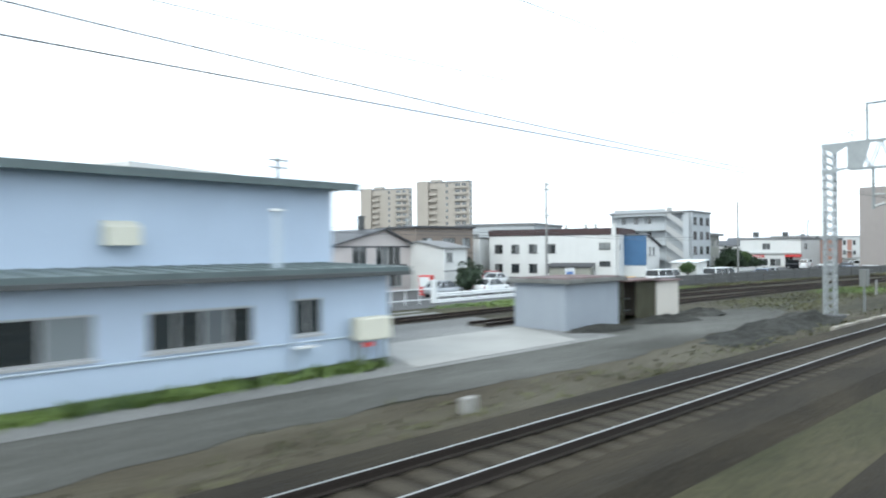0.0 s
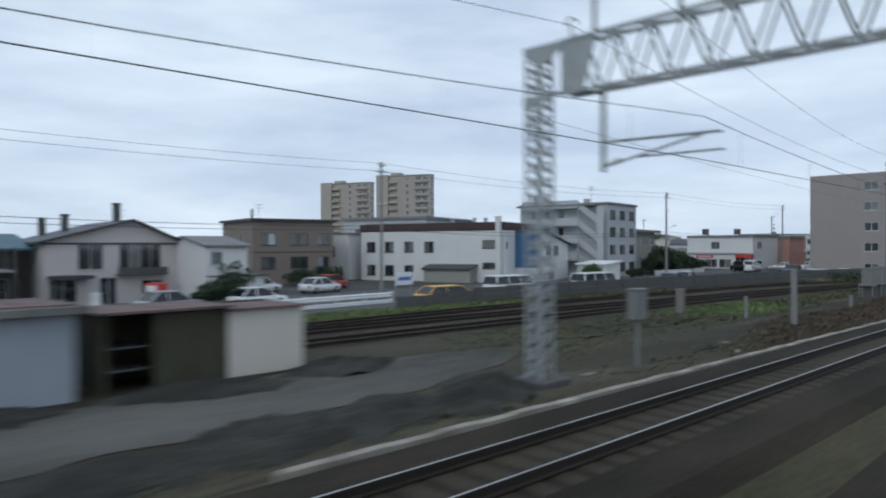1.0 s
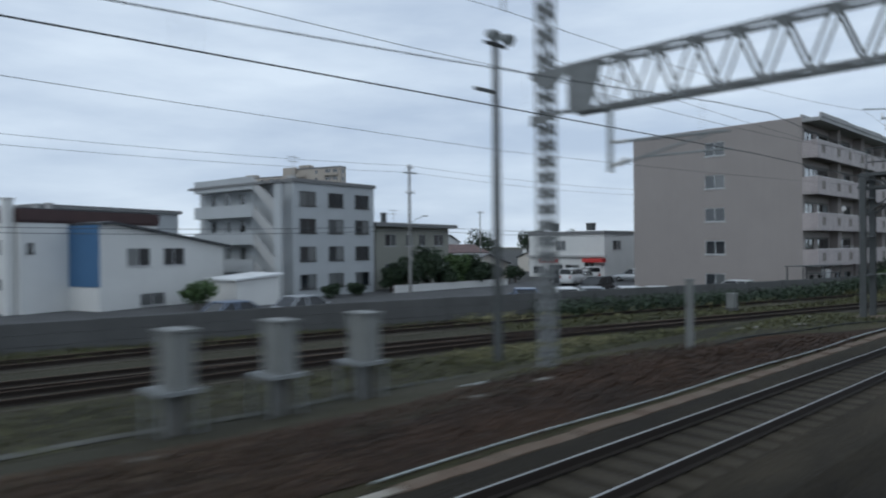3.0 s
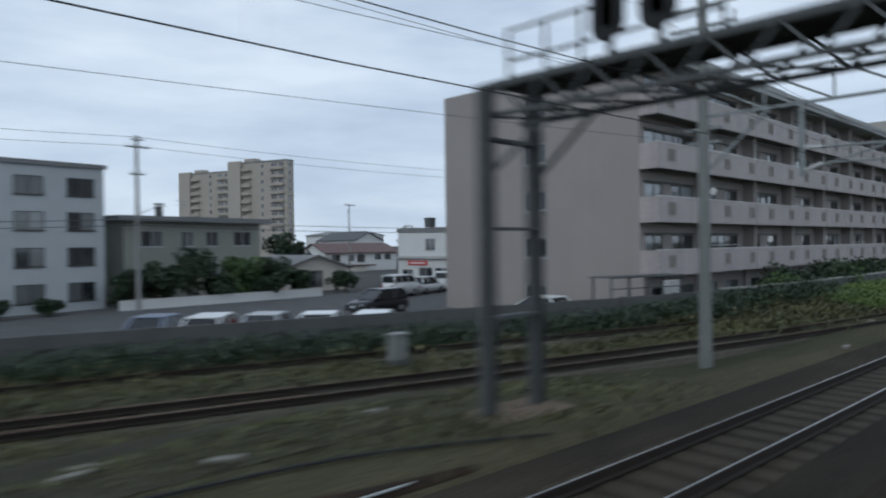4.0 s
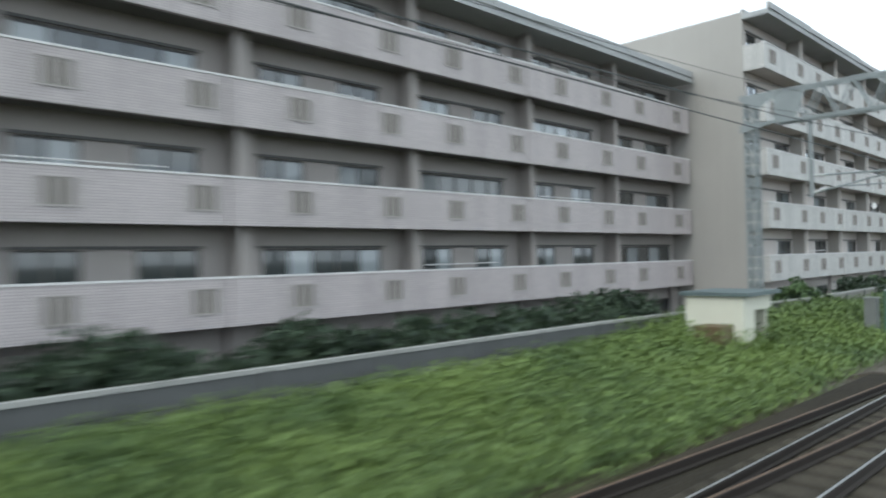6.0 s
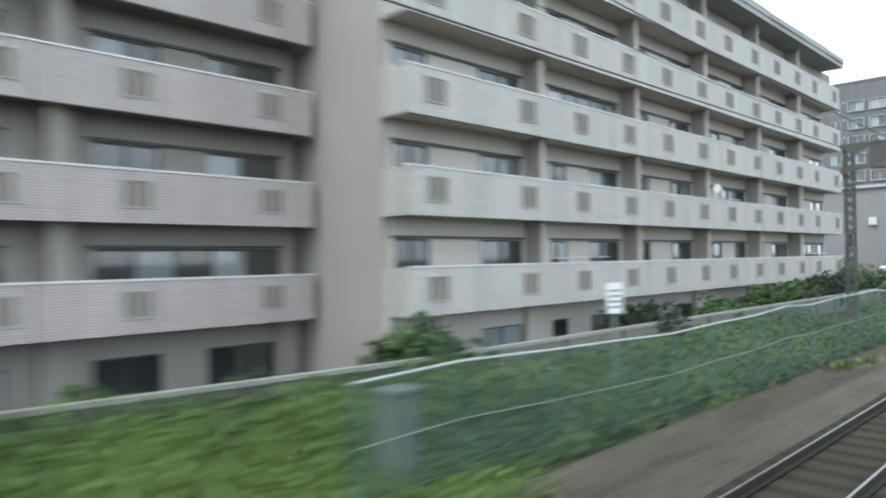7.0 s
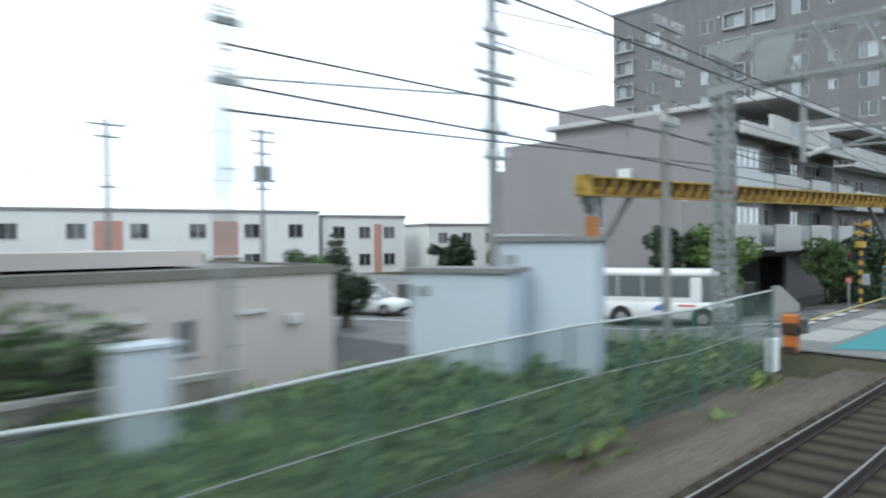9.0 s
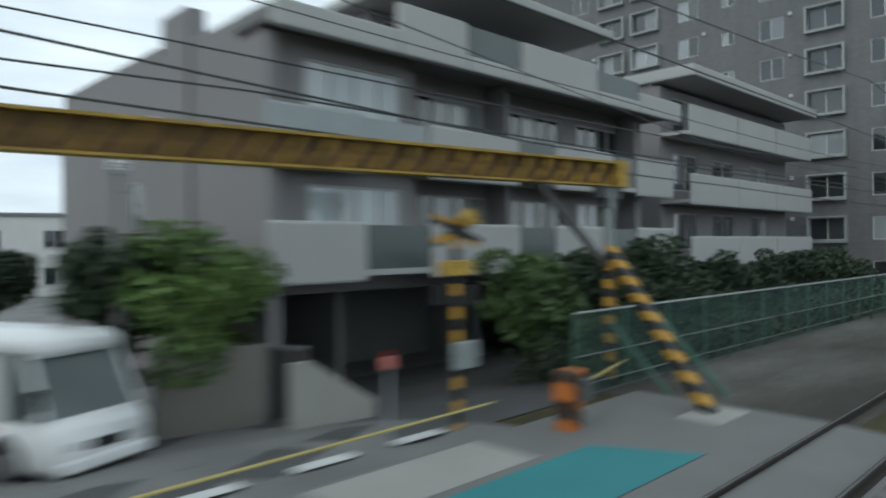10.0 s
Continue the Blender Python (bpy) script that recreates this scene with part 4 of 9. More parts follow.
# ---- the two balcony blocks ----
def apartment_block(name, label, x0, yf, z0, joints, storeys, rise, first, tile, wall, end, soffit, depth, end_windows, grilles, rooms, wide, setback=1.1, roof_over=0.25):
    """Slab block: open balconies with tiled parapets and slatted grilles along the track side. joints: where one flat's
    parapet ends; rooms: the window openings of a storey; wide: storeys and flats that have one long window instead."""
    b = thing(name, label, "apartment building", x0, yf, z0)
    bays, length = len(joints) - 1, joints[-1]
    height = first + rise * (storeys - 1) + 0.04
    yw = setback
    holes = []
    for s in range(storeys):
        head = first + rise * (s - 1) + 1.94 if s else first - 0.9
        for k, pair in enumerate(rooms):
            long = s and (k + 2 * s) % wide == 0
            for u0, u1 in [(pair[0][0], pair[-1][1])] if long else pair:
                h = 1.1 if not s else 1.8
                holes.append(((u0 + u1) / 2, head - h / 2, u1 - u0, h))
    bm = bmesh.new()
    wall_slab(bm, length - 0.44, -1.2, height, 0.22, [(u - 0.22, z, w, h) for u, z, w, h in holes])
    part("wall", bm, M[wall], b, "", Matrix.Translation((0.22, yw, 0)))
    for u, z, w, h in holes:
        add_window(b, Matrix.Translation((u, yw, z)), w, h, "dark_frame", "glass_flat", "slide")
    # dark strips over the windows stand in for the lintel's shadow line
    for s in range(1, storeys):
        for pair in rooms:
            u0, u1 = pair[0][0] - 0.12, pair[-1][1] + 0.05
            part("head_rail", boxes((u0, u1, yw - 0.07, yw - 0.002, first + rise * (s - 1) + 1.96, first + rise * (s - 1) + 2.04)), M["dark_frame"], b, "dark strip standing for the lintel's shadow line")
    bm = bmesh.new()
    wall_slab(bm, depth - yw, -1.2, height + 0.15, 0.22, end_windows)
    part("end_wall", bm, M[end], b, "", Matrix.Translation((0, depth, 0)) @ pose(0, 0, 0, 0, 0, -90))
    for u, z, w, h in end_windows:
        add_window(b, Matrix.Translation((0, depth - u, z)) @ pose(0, 0, 0, 0, 0, -90), w, h, "white_frame", "glass", "sill")
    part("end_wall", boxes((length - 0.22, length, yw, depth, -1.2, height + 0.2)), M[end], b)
    part("back_wall", boxes((0.22, length - 0.22, depth - 0.22, depth, -1.2, height)), M[wall], b)
    bm = boxes((0.22, length - 0.22, yw + 0.22, depth - 0.22, height - 0.1, height + 0.05), (-0.05, length + 0.05, -roof_over, yw - 0.002, height - 0.28, height + 0.0))
    for u in range(bays * 2):
        a = u * length / (bays * 2)
        o = 0.05 * math.sin(u * 2.1)
        box(bm, a + 0.01, a + length / (bays * 2) - 0.01, -roof_over - 0.06 + o * 0.5, -roof_over + 0.12, height, height + 0.32 + o)
    box(bm, 0.23, length - 0.23, yw, yw + 0.2, height + 0.002, height + 0.35)
    part("roof", bm, M["fascia"], b, "pale grey roof edge")
    ph = 1.12
    bm = bmesh.new()
    for s in (-1, 1):
        box(bm, s * 0.40 - 0.03, s * 0.40 + 0.03, -0.03, 0.0, -0.36, 0.36)
    for zz in (-0.36, 0.33):
        box(bm, -0.37, 0.37, -0.03, 0.0, zz, zz + 0.03)
    box(bm, -0.37, 0.37, -0.008, 0.0, -0.33, 0.33)
    lm = finish("grille", bm, M["louvre"])
    bm = bmesh.new()
    for a in (-0.235, 0.0, 0.235):
        box(bm, a - 0.075, a + 0.075, -0.014, -0.0085, -0.31, 0.31)
    slot = finish("slot", bm, M["slot"])
    em = finish("end_parapet", boxes((0, 0.15, 0.152, yw, -0.22, ph)), M[tile])
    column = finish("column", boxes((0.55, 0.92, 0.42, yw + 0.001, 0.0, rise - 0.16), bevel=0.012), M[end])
    pipe = finish("downpipe", tube(bmesh.new(), (0, 0, -0.1), (0, 0, rise - 0.16), 0.05), M[wall])
    for k in range(bays):
        u0, u1 = joints[k], joints[k + 1]
        w = u1 - u0
        pm = finish("balcony", boxes((0.012, w - 0.012, 0.0, 0.15, -0.22, ph), bevel=0.012), M[tile])
        cm = finish("coping", boxes((0.0, w, -0.02, 0.17, ph, ph + 0.05)), M["coping"])
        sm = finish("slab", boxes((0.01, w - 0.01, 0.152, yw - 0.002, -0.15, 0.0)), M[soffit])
        for s in range(1, storeys):
            zf = first + rise * (s - 1)
            bal = put("balcony", pm, b, Matrix.Translation((u0, 0.018 * (k % 2), zf)))
            put("coping", cm, bal)
            put("slab", sm, bal)
            for u in grilles(k, w):
                put("slot", slot, put("grille", lm, bal, Matrix.Translation((u, 0, 0.52))))
            if k == 0:
                put("end_parapet", em, bal, Matrix.Translation((0.01, 0, 0)))
            if k == bays - 1:
                put("end_parapet", em, bal, Matrix.Translation((w - 0.16, 0, 0)))
            if k:
                put("column", column, b, Matrix.Translation((u0, 0, zf)))
                put("downpipe", pipe, b, Matrix.Translation((u0 + 0.42, 0.25, zf)))
            if (k * 5 + s * 3) % 7 < 2:
                part("laundry_pole", tube(bmesh.new(), (1.2, 0.45, 1.32), (w - 1.6, 0.45, 1.34), 0.018, seg=6), M["coping"], bal, "pale laundry pole")
    for k in range(bays + 1):
        u = joints[k] + (0.75 if 0 < k < bays else 0)
        part("ground_pier", boxes((-0.4, 0.4, yw - 0.2, yw + 0.001, -1.2, first - 0.16)), M[wall], b, "", Matrix.Translation((min(max(u, 0.41), length - 0.41), 0, 0)))
    return b


FLATS = [0.0, 5.78, 12.4, 19.02, 25.64, 32.26, 38.88, 45.5, 53.15]
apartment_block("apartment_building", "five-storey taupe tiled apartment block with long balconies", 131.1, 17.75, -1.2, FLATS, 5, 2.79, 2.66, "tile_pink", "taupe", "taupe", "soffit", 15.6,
                [(7.6, 1.2 + v, 1.7, 1.15) for v in (0.0, 2.77, 5.53, 8.3, 11.05)], lambda k, w: (1.36, w - 0.72) if k == 0 else (2.35, w - (1.45 if k == 7 else 0.72)),
                [[(0.58, 2.42), (3.4, 5.95)]] + [[(j + 1.6, j + 3.15), (j + 4.5, j + 6.25)] for j in FLATS[1:7]] + [[(47.1, 48.9), (50.2, 52.6)]], 3)
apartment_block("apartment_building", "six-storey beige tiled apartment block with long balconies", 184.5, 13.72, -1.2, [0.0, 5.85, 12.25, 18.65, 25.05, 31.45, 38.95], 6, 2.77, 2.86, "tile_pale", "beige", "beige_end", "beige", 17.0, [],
                lambda k, w: (1.1, w - 0.6) if k == 0 else (2.5, w - (1.05 if k == 5 else 0.6)),
                [[(0.44, 1.82), (4.1, 6.2)], [(7.9, 8.85), (10.36, 12.5)], [(14.4, 15.1), (17.0, 19.0)], [(20.5, 22.4), (24.0, 25.45)], [(27.3, 28.1), (29.2, 31.8)], [(33.4, 34.2), (36.1, 38.5)]], 7)
for x, y, z, rz in ((137.4, 17.86, 5.46, -35), (145.6, 17.86, 2.7, -30), (204.1, 13.86, 5.66, -35)):
    dish = thing("satellite_dish", "small pale satellite dish on a balcony parapet", "satellite dish", x, y, z, rz)
    bm = bmesh.new()
    rings = [[bm.verts.new((r * math.cos(0.3927 * i), -0.16 - 0.5 * (0.045 - r * r) * 0.9, 0.42 + r * 1.08 * math.sin(0.3927 * i))) for i in range(16)] for r in (0.04, 0.11, 0.17, 0.21)]
    for p, q in zip(rings, rings[1:]):
        for i in range(16):
            bm.faces.new((p[i], p[(i + 1) % 16], q[(i + 1) % 16], q[i]))
    bm.faces.new(rings[0])
    part("reflector", bm, M["coping"], dish, "", None, True)
    part("mast", tube(bmesh.new(), (0, 0, -0.02), (0, -0.08, 0.42), 0.02, seg=8), M["galv"], dish)
    part("feed_arm", bar(bmesh.new(), (0, -0.15, 0.2), (0, -0.55, 0.36), 0.02, 0.02), M["galv"], dish)

# roofed bicycle stand and meter cabinet at the corner of the first block
bs = thing("bicycle_shelter", "low roofed bicycle shelter behind the boundary wall", "shelter", 125.4, 17.8, -1.2, -14)
part("roof", boxes((0, 4.8, -0.9, 0.5, 2.62, 2.66), (0, 4.8, -0.94, -0.9, 2.6, 2.68)), M["dark_steel"], bs, "thin dark sheet roof")
part("rail", boxes((0.1, 4.7, -0.86, -0.82, 2.1, 2.15)), M["dark_steel"], bs)
for x in (0.15, 2.4, 4.65):
    part("post", boxes((x - 0.04, x + 0.04, 0.3, 0.38, -0.1, 2.62)), M["dark_steel"], bs)
    part("post", boxes((x - 0.03, x + 0.03, -0.87, -0.81, -0.1, 2.55)), M["dark_steel"], bs)
mc = thing("meter_cabinet", "pale grey meter cabinet at the corner of the block", "cabinet", 131.2, 17.2, -1.2)
part("cabinet", boxes((0, 0.95, 0, 0.4, 1.55, 2.25), bevel=0.02), M["pale_balcony"], mc)
part("plinth", boxes((0.05, 0.9, 0.05, 0.35, -0.2, 1.549)), M["pale_concrete"], mc)

# television aerial on the roof of the first block
aer = thing("tv_aerial", "thin rooftop television aerial", "aerial", 161.0, 22.0, 11.9)
bm = tube(bmesh.new(), (0, 0, 0), (0, 0, 3.2), 0.03)
part("mast", bm, M["galv"], aer)
bm = bmesh.new()
for i in range(6):
    tube(bm, (-0.5 + 0.2 * i, -0.45, 2.9), (-0.5 + 0.2 * i, 0.45, 2.9), 0.012, seg=5)
tube(bm, (-0.6, 0, 2.9), (0.7, 0, 2.9), 0.02, seg=6)
part("boom", bm, M["galv"], aer)


# ---- the town behind the railway ----
TOWN = -1.2


def rooftop(b, x, y, z, w, d, h, material="white_wall"):
    part("roof_box", boxes((x, x + w, y, y + d, z, z + h), bevel=0.03), M[material], b)


def chimney(b, x, y, z0, z1, s=0.45, material="dark_steel", cap=True):
    bm = boxes((x - s / 2, x + s / 2, y - s / 2, y + s / 2, z0, z1))
    if cap:
        box(bm, x - s / 2 - 0.06, x + s / 2 + 0.06, y - s / 2 - 0.06, y + s / 2 + 0.06, z1, z1 + 0.1)
    part("chimney", bm, M[material], b)


def aerial(b, x, y, z, h=2.0):
    bm = tube(bmesh.new(), (x, y, z), (x, y, z + h), 0.025, seg=6)
    for k, zz in enumerate((h - 0.1, h - 0.5)):
        tube(bm, (x - 0.6, y, z + zz), (x + 0.6, y, z + zz), 0.015, seg=5)
        for i in range(5):
            tube(bm, (x - 0.5 + 0.25 * i, y - 0.4, z + zz), (x - 0.5 + 0.25 * i, y + 0.4, z + zz), 0.01, seg=4)
    part("aerial", bm, M["galv"], b)


# white two-storey block with a dark red mansard band
b = building("white_building", "white two-storey building with a dark red roof band", "building", 85.8, 51.7, TOWN, 19, 11, 19.6, 6.1, "white_wall",
             {"W": [(u, z, 1.3, 1.3) for u in (1.5, 4.15, 6.95, 9.75) for z in (1.3, 4.2)] + [(17.6, 4.5, 1.6, 0.95), (17.6, 2.0, 1.6, 0.7)], "S": [(0.7, 4.4, 0.5, 0.7)]}, roof_mat="red_roof", over=0.05, parapet=0.0, frame_mat="dark_frame")
part("mansard", boxes((-0.12, 11.12, -0.12, 19.72, 6.262, 7.0)), M["red_roof"], b)
part("roof_top", boxes((0.3, 10.7, 0.3, 19.3, 7.002, 7.1)), M["dark_roof"], b)
chimney(b, -0.45, 0.6, -0.5, 7.6, 0.55, "white_wall")
for k in (4.5, 6.0, 9.0):
    chimney(b, 5.0, k, 7.1, 7.7, 0.35, "pale_balcony")
b = building("lean_to", "low grey lean-to shed beside the white building", "shed", 82.9, 54.5, TOWN, 19, 1.6, 6.0, 1.5, "olive_wall", roof="shed", roof_mat="dark_roof", rise=0.5)
b = building("white_annex", "narrow white two-storey house beside the white building", "house", 78.4, 71.4, TOWN, 19, 8, 5.2, 5.8, "white_wall",
             {"W": [(2.6, 3.6, 0.8, 1.4), (3.6, 1.0, 1.3, 1.0)]}, over=0.1, parapet=0.1)
b = building("long_grey_building", "pale grey flat-roofed building with a long roof edge", "building", 92.0, 71.5, TOWN, 19, 16, 14, 8.2, "grey_wall", {"W": [(3, 6.4, 2.0, 0.9), (9, 6.4, 2.0, 0.9)]}, over=0.3, parapet=0.2)

# brown flat-roofed apartments
b = building("brown_apartments", "two-storey brown flat-roofed apartment house", "apartment building", 63.9, 69.9, TOWN, -9, 9.9, 10.2, 7.2, "brown_wall",
             {"S": [(u, z, w, 1.35) for u, w in ((1.85, 1.7), (5.6, 2.2), (8.65, 1.45)) for z in (2.45, 5.15)], "W": [(u, z, 1.0, 1.2) for u in (3.4, 7.0) for z in (2.45, 5.15)]}, roof_mat="dark_roof", over=0.35, parapet=0.12, frame_mat="dark_frame", glass="glass_flat")
part("band", boxes((-0.03, 9.93, -0.03, -0.002, 3.6, 3.72)), M["dark_timber"], b, "dark band between the storeys")
aerial(b, 3, 6, 7.3, 2.2)
chimney(b, 1.8, 5, 7.3, 8.8, 0.25, "galv", False)

# gabled house with a balcony window
b = building("gabled_house", "cream two-storey house with a dark low gable roof", "house", 39.0, 54.4, TOWN, -4, 9.6, 13.0, 4.65, "pink_wall",
             {"S": [(3.0, 3.55, 1.7, 1.9), (6.5, 3.5, 3.1, 2.1), (4.2, 1.0, 1.2, 2.0), (1.2, 1.1, 1.8, 1.7), (7.4, 1.1, 1.6, 1.3)], "W": [(3.0, 1.4, 0.9, 0.9), (9.0, 3.6, 1.6, 1.2)]}, roof="gable_y", roof_mat="dark_roof", rise=1.6, over=0.5, ridge=0.62, frame_mat="frame")
part("balcony", boxes((4.7, 8.3, -0.8, -0.003, 2.15, 2.25), (4.7, 8.3, -0.8, -0.74, 2.25, 2.75)), M["dark_steel"], b, "dark slatted balcony")
part("porch_roof", boxes((0.2, 3.0, -1.3, -0.01, 2.0, 2.25)), M["dark_roof"], b)
part("porch_post", boxes((0.3, 0.42, -1.25, -1.13, -0.2, 2.0)), M["dark_steel"], b)
part("eave_trim", boxes((-0.3, 9.9, -0.06, -0.003, 4.45, 4.6)), M["dark_roof"], b)
for u, v, top in ((5.9, 4.0, 7.7), (3.0, 8.0, 6.9), (2.0, 11.5, 6.7)):
    chimney(b, u, v, 5.2, top, 0.5)
aerial(b, 7.5, 9.0, 5.8, 1.8)
b = building("white_house", "small white two-storey house with a low roof", "house", 48.3, 48.75, TOWN, 0, 3.3, 7.6, 4.3, "white_wall", {"S": [(0.8, 3.4, 0.9, 1.0)]}, roof="gable_x", roof_mat="grey_roof", rise=0.7, over=0.25)
part("band", boxes((0, 3.3, -0.03, -0.002, 2.0, 2.1)), M["dark_steel"], b)
part("annex", boxes((3.3, 5.1, 0.6, 5.0, -0.3, 1.95)), M["white_wall"], b, "low white annex")
part("annex_roof", boxes((3.3, 5.35, 0.35, 5.2, 1.952, 2.08)), M["dark_roof"], b)

# houses with blue and red roofs, and the tall white shop building at the level crossing side
b = building("blue_roofed_house", "two-storey house with a weathered blue roof", "house", 30.7, 57.5, TOWN, 2, 7.2, 9.5, 4.3, "dark_timber", {"S": [(1.8, 1.2, 1.6, 1.6), (4.4, 1.2, 1.0, 2.0), (6.0, 1.2, 1.6, 1.6), (1.8, 3.4, 1.6, 1.4), (4.4, 3.3, 1.0, 1.7), (6.0, 3.4, 1.6, 1.4)], "W": [(4.0, 3.5, 1.4, 1.1)]},
             roof="gable_x", roof_mat="slate_blue", rise=0.9, over=1.3, glass="glass")
for z in (0.05, 2.5):
    part("gallery_floor", boxes((0.3, 7.0, -1.4, -0.003, z, z + 0.14)), M["grey_wall"], b)
    rail = part("gallery_rail", boxes((0.3, 7.0, -1.4, -1.34, z + 1.0, z + 1.08)), M["dark_steel"], b)
    for i in range(14):
        part("baluster", boxes((0.32 + i * 0.49, 0.36 + i * 0.49, -1.39, -1.35, z + 0.14, z + 1.0)), M["dark_steel"], rail)
for u in (2.0, 4.6, 6.9):
    part("gallery_post", boxes((u - 0.06, u + 0.06, -1.33, -1.21, -0.5, 4.3)), M["dark_steel"], b)
for k in (3, 6):
    chimney(b, k, 4.5, 5.2, 6.3, 0.35)
b = building("red_roofed_house", "house with an orange-red roof", "house", 29.2, 70.0, TOWN, 19, 9, 9, 5.4, "cream_wall", {"W": [(3, 3.8, 1.6, 1.1)]}, roof="gable_x", roof_mat="orange_paint", rise=1.2, over=0.4)
b = building("white_shop_building", "tall plain white building with a faded sign band", "shop", 17.55, 47.3, TOWN, 19, 12, 11, 10.0, "white_wall", {"S": [(6.4, 0.1, 2.6, 0.9)]}, roof_mat="white_wall", over=0.0, parapet=0.12)
for u, w, c in ((3.0, 1.3, "grey_steel"), (5.1, 1.9, "dark_steel"), (7.6, 0.6, "grey_steel"), (8.4, 0.7, "dark_steel"), (9.4, 0.75, "faded_red"), (10.3, 0.75, "faded_red")):
    part("sign_bar", boxes((u, u + w, -0.05, -0.003, 5.75, 6.25)), M[c], b, "row of faded sign characters")
part("wall_seam", boxes((0.1, 11.9, -0.012, -0.002, 3.35, 3.39), (0.1, 11.9, -0.012, -0.002, 6.75, 6.79)), M["grey_wall"], b)
part("vent_hood", boxes((9.5, 11.0, -0.25, -0.002, 8.0, 8.25), bevel=0.04), M["grey_wall"], b)

# house with a bright blue side wall
b = building("blue_sided_house", "white gabled house with a bright blue sheet-metal side", "house", 90.1, 49.9, TOWN, 19, 11.5, 3.8, 4.5, "white_wall",
             {"S": [(3.2, 3.7, 2.0, 1.3), (6.4, 3.7, 2.0, 1.3), (4.4, 0.6, 2.2, 0.9)]}, roof="none")
part("roof", prism(bmesh.new(), [(-0.02, 5.95), (0.9, 6.05), (12.0, 4.4), (12.0, 4.56), (0.9, 6.22), (-0.02, 6.1)], -0.35, 4.15), M["dark_roof"], b)
part("gable", prism(bmesh.new(), [(0.0, 4.502), (11.4, 4.502), (0.9, 6.04), (0.0, 5.94)], 0.0, 0.22), M["white_wall"], b)
part("gable", prism(bmesh.new(), [(0.0, 4.502), (11.4, 4.502), (0.9, 6.04), (0.0, 5.94)], 3.58, 3.8), M["white_wall"], b)
part("blue_cladding", boxes((-0.06, -0.003, -0.05, 3.85, 1.7, 5.94)), M["blue_sheet"], b, "bright blue sheet cladding")

# grey four-storey apartments with an outside stair
b = building("grey_apartments", "grey four-storey apartment house with galleries and an outside stair", "apartment building", 105.7, 50.5, TOWN, 8, 9.8, 13.6, 9.85, "grey_wall",
             {"S": [(u, z, 1.85, 1.25) for u in (1.6, 4.9, 8.2) for z in (1.35, 3.75, 6.15, 8.5)], "W": [(u, z, 0.8, 1.7) for u in (2.2, 4.4, 6.6) for z in (3.5, 5.9, 8.3)]}, over=0.15, parapet=0.15, frame_mat="dark_frame")
for s in range(4):
    z = 2.4 * s + 2.35
    part("gallery", boxes((-1.25, -0.003, 3.8, 12.6, z - 0.15, z), (-1.25, -1.13, 3.8, 12.6, z, z + 0.95)), M["grey_wall"], b)
part("gallery_roof", boxes((-1.35, -0.26, 1.2, 13.5, 9.75, 9.95)), M["grey_roof"], b)
part("stair_wall", boxes((-1.25, -1.1, 0.1, 1.0, -0.6, 9.6)), M["grey_wall"], b)
for s in range(4):
    z = 2.4 * s
    bm = prism(bmesh.new(), [(1.0, z + 0.0), (3.7, z + 2.1), (3.7, z + 3.1), (1.0, z + 1.05)], 0.9, 1.05)
    part("stair", bm, M["pale_balcony"], b, "", pose(-0.2, 0, 0, 0, 0, 90))
for s in range(8):
    part("gallery_post", boxes((-1.22, -1.12, 3.8 + 1.25 * s, 3.9 + 1.25 * s, 0, 9.7)), M["grey_wall"], b) if s % 3 == 0 else None
part("tank", tube(bmesh.new(), (4, 5, 10.1), (4, 5, 11.0), 0.45, seg=16), M["pale_balcony"], b, "round roof tank")
aerial(b, 3.4, 4.0, 10.1, 2.6)
b = building("white_garage", "low white garage before the grey apartments", "garage", 98.2, 46.2, TOWN, 2, 3.6, 4.0, 1.9, "white_wall", roof="shed", roof_mat="white_paint", rise=0.35)

# low olive-grey apartments, hedge wall, shop and the houses farther off
b = building("olive_apartments", "olive-grey two-storey apartment house with wide eaves", "apartment building", 117.5, 54.2, TOWN, 12, 13.2, 9.0, 6.35, "olive_wall",
             {"S": [(u, z, w, 1.25) for u, w in ((2.4, 1.9), (5.6, 1.2), (8.0, 1.2), (11.2, 1.9)) for z in (2.0, 5.0)]}, roof_mat="grey_roof", over=0.75, parapet=0.25)
chimney(b, 5, 3, 6.7, 7.9, 0.45)
aerial(b, 8, 4, 6.7, 1.8)
hw = thing("garden_wall", "low white garden wall before a dark hedge", "wall", 115.3, 48.7, TOWN, 2.0, kind="structure")
part("wall", boxes((0, 16.6, 0, 0.16, -0.4, 0.66)), M["white_wall"], hw)
part("coping", boxes((-0.03, 16.63, -0.03, 0.19, 0.66, 0.72)), M["coping"], hw)
b = building("shop", "white two-storey shop with a red sign and glass front", "shop", 150.3, 48.8, TOWN, 0, 12, 12.2, 5.7, "white_wall",
             {"W": [(4.6, 1.0, 2.2, 1.5), (7.2, 1.0, 2.2, 1.5), (9.9, 1.2, 1.6, 2.0), (1.6, 1.0, 1.8, 1.0), (5.4, 4.3, 1.6, 1.3)], "S": [(3, 4.3, 2, 1.2)]}, over=0.1, parapet=0.3)
part("band", boxes((-0.35, -0.003, -0.3, 12.4, 2.75, 3.0)), M["pale_balcony"], b)
part("sign", boxes((-0.12, -0.004, 7.2, 10.4, 2.0, 2.5)), M["red_paint"], b, "red shop sign")
part("sign_bar", boxes((-0.14, -0.125, 7.6, 10.0, 2.18, 2.32)), M["white_paint"], b, "row of white sign characters")
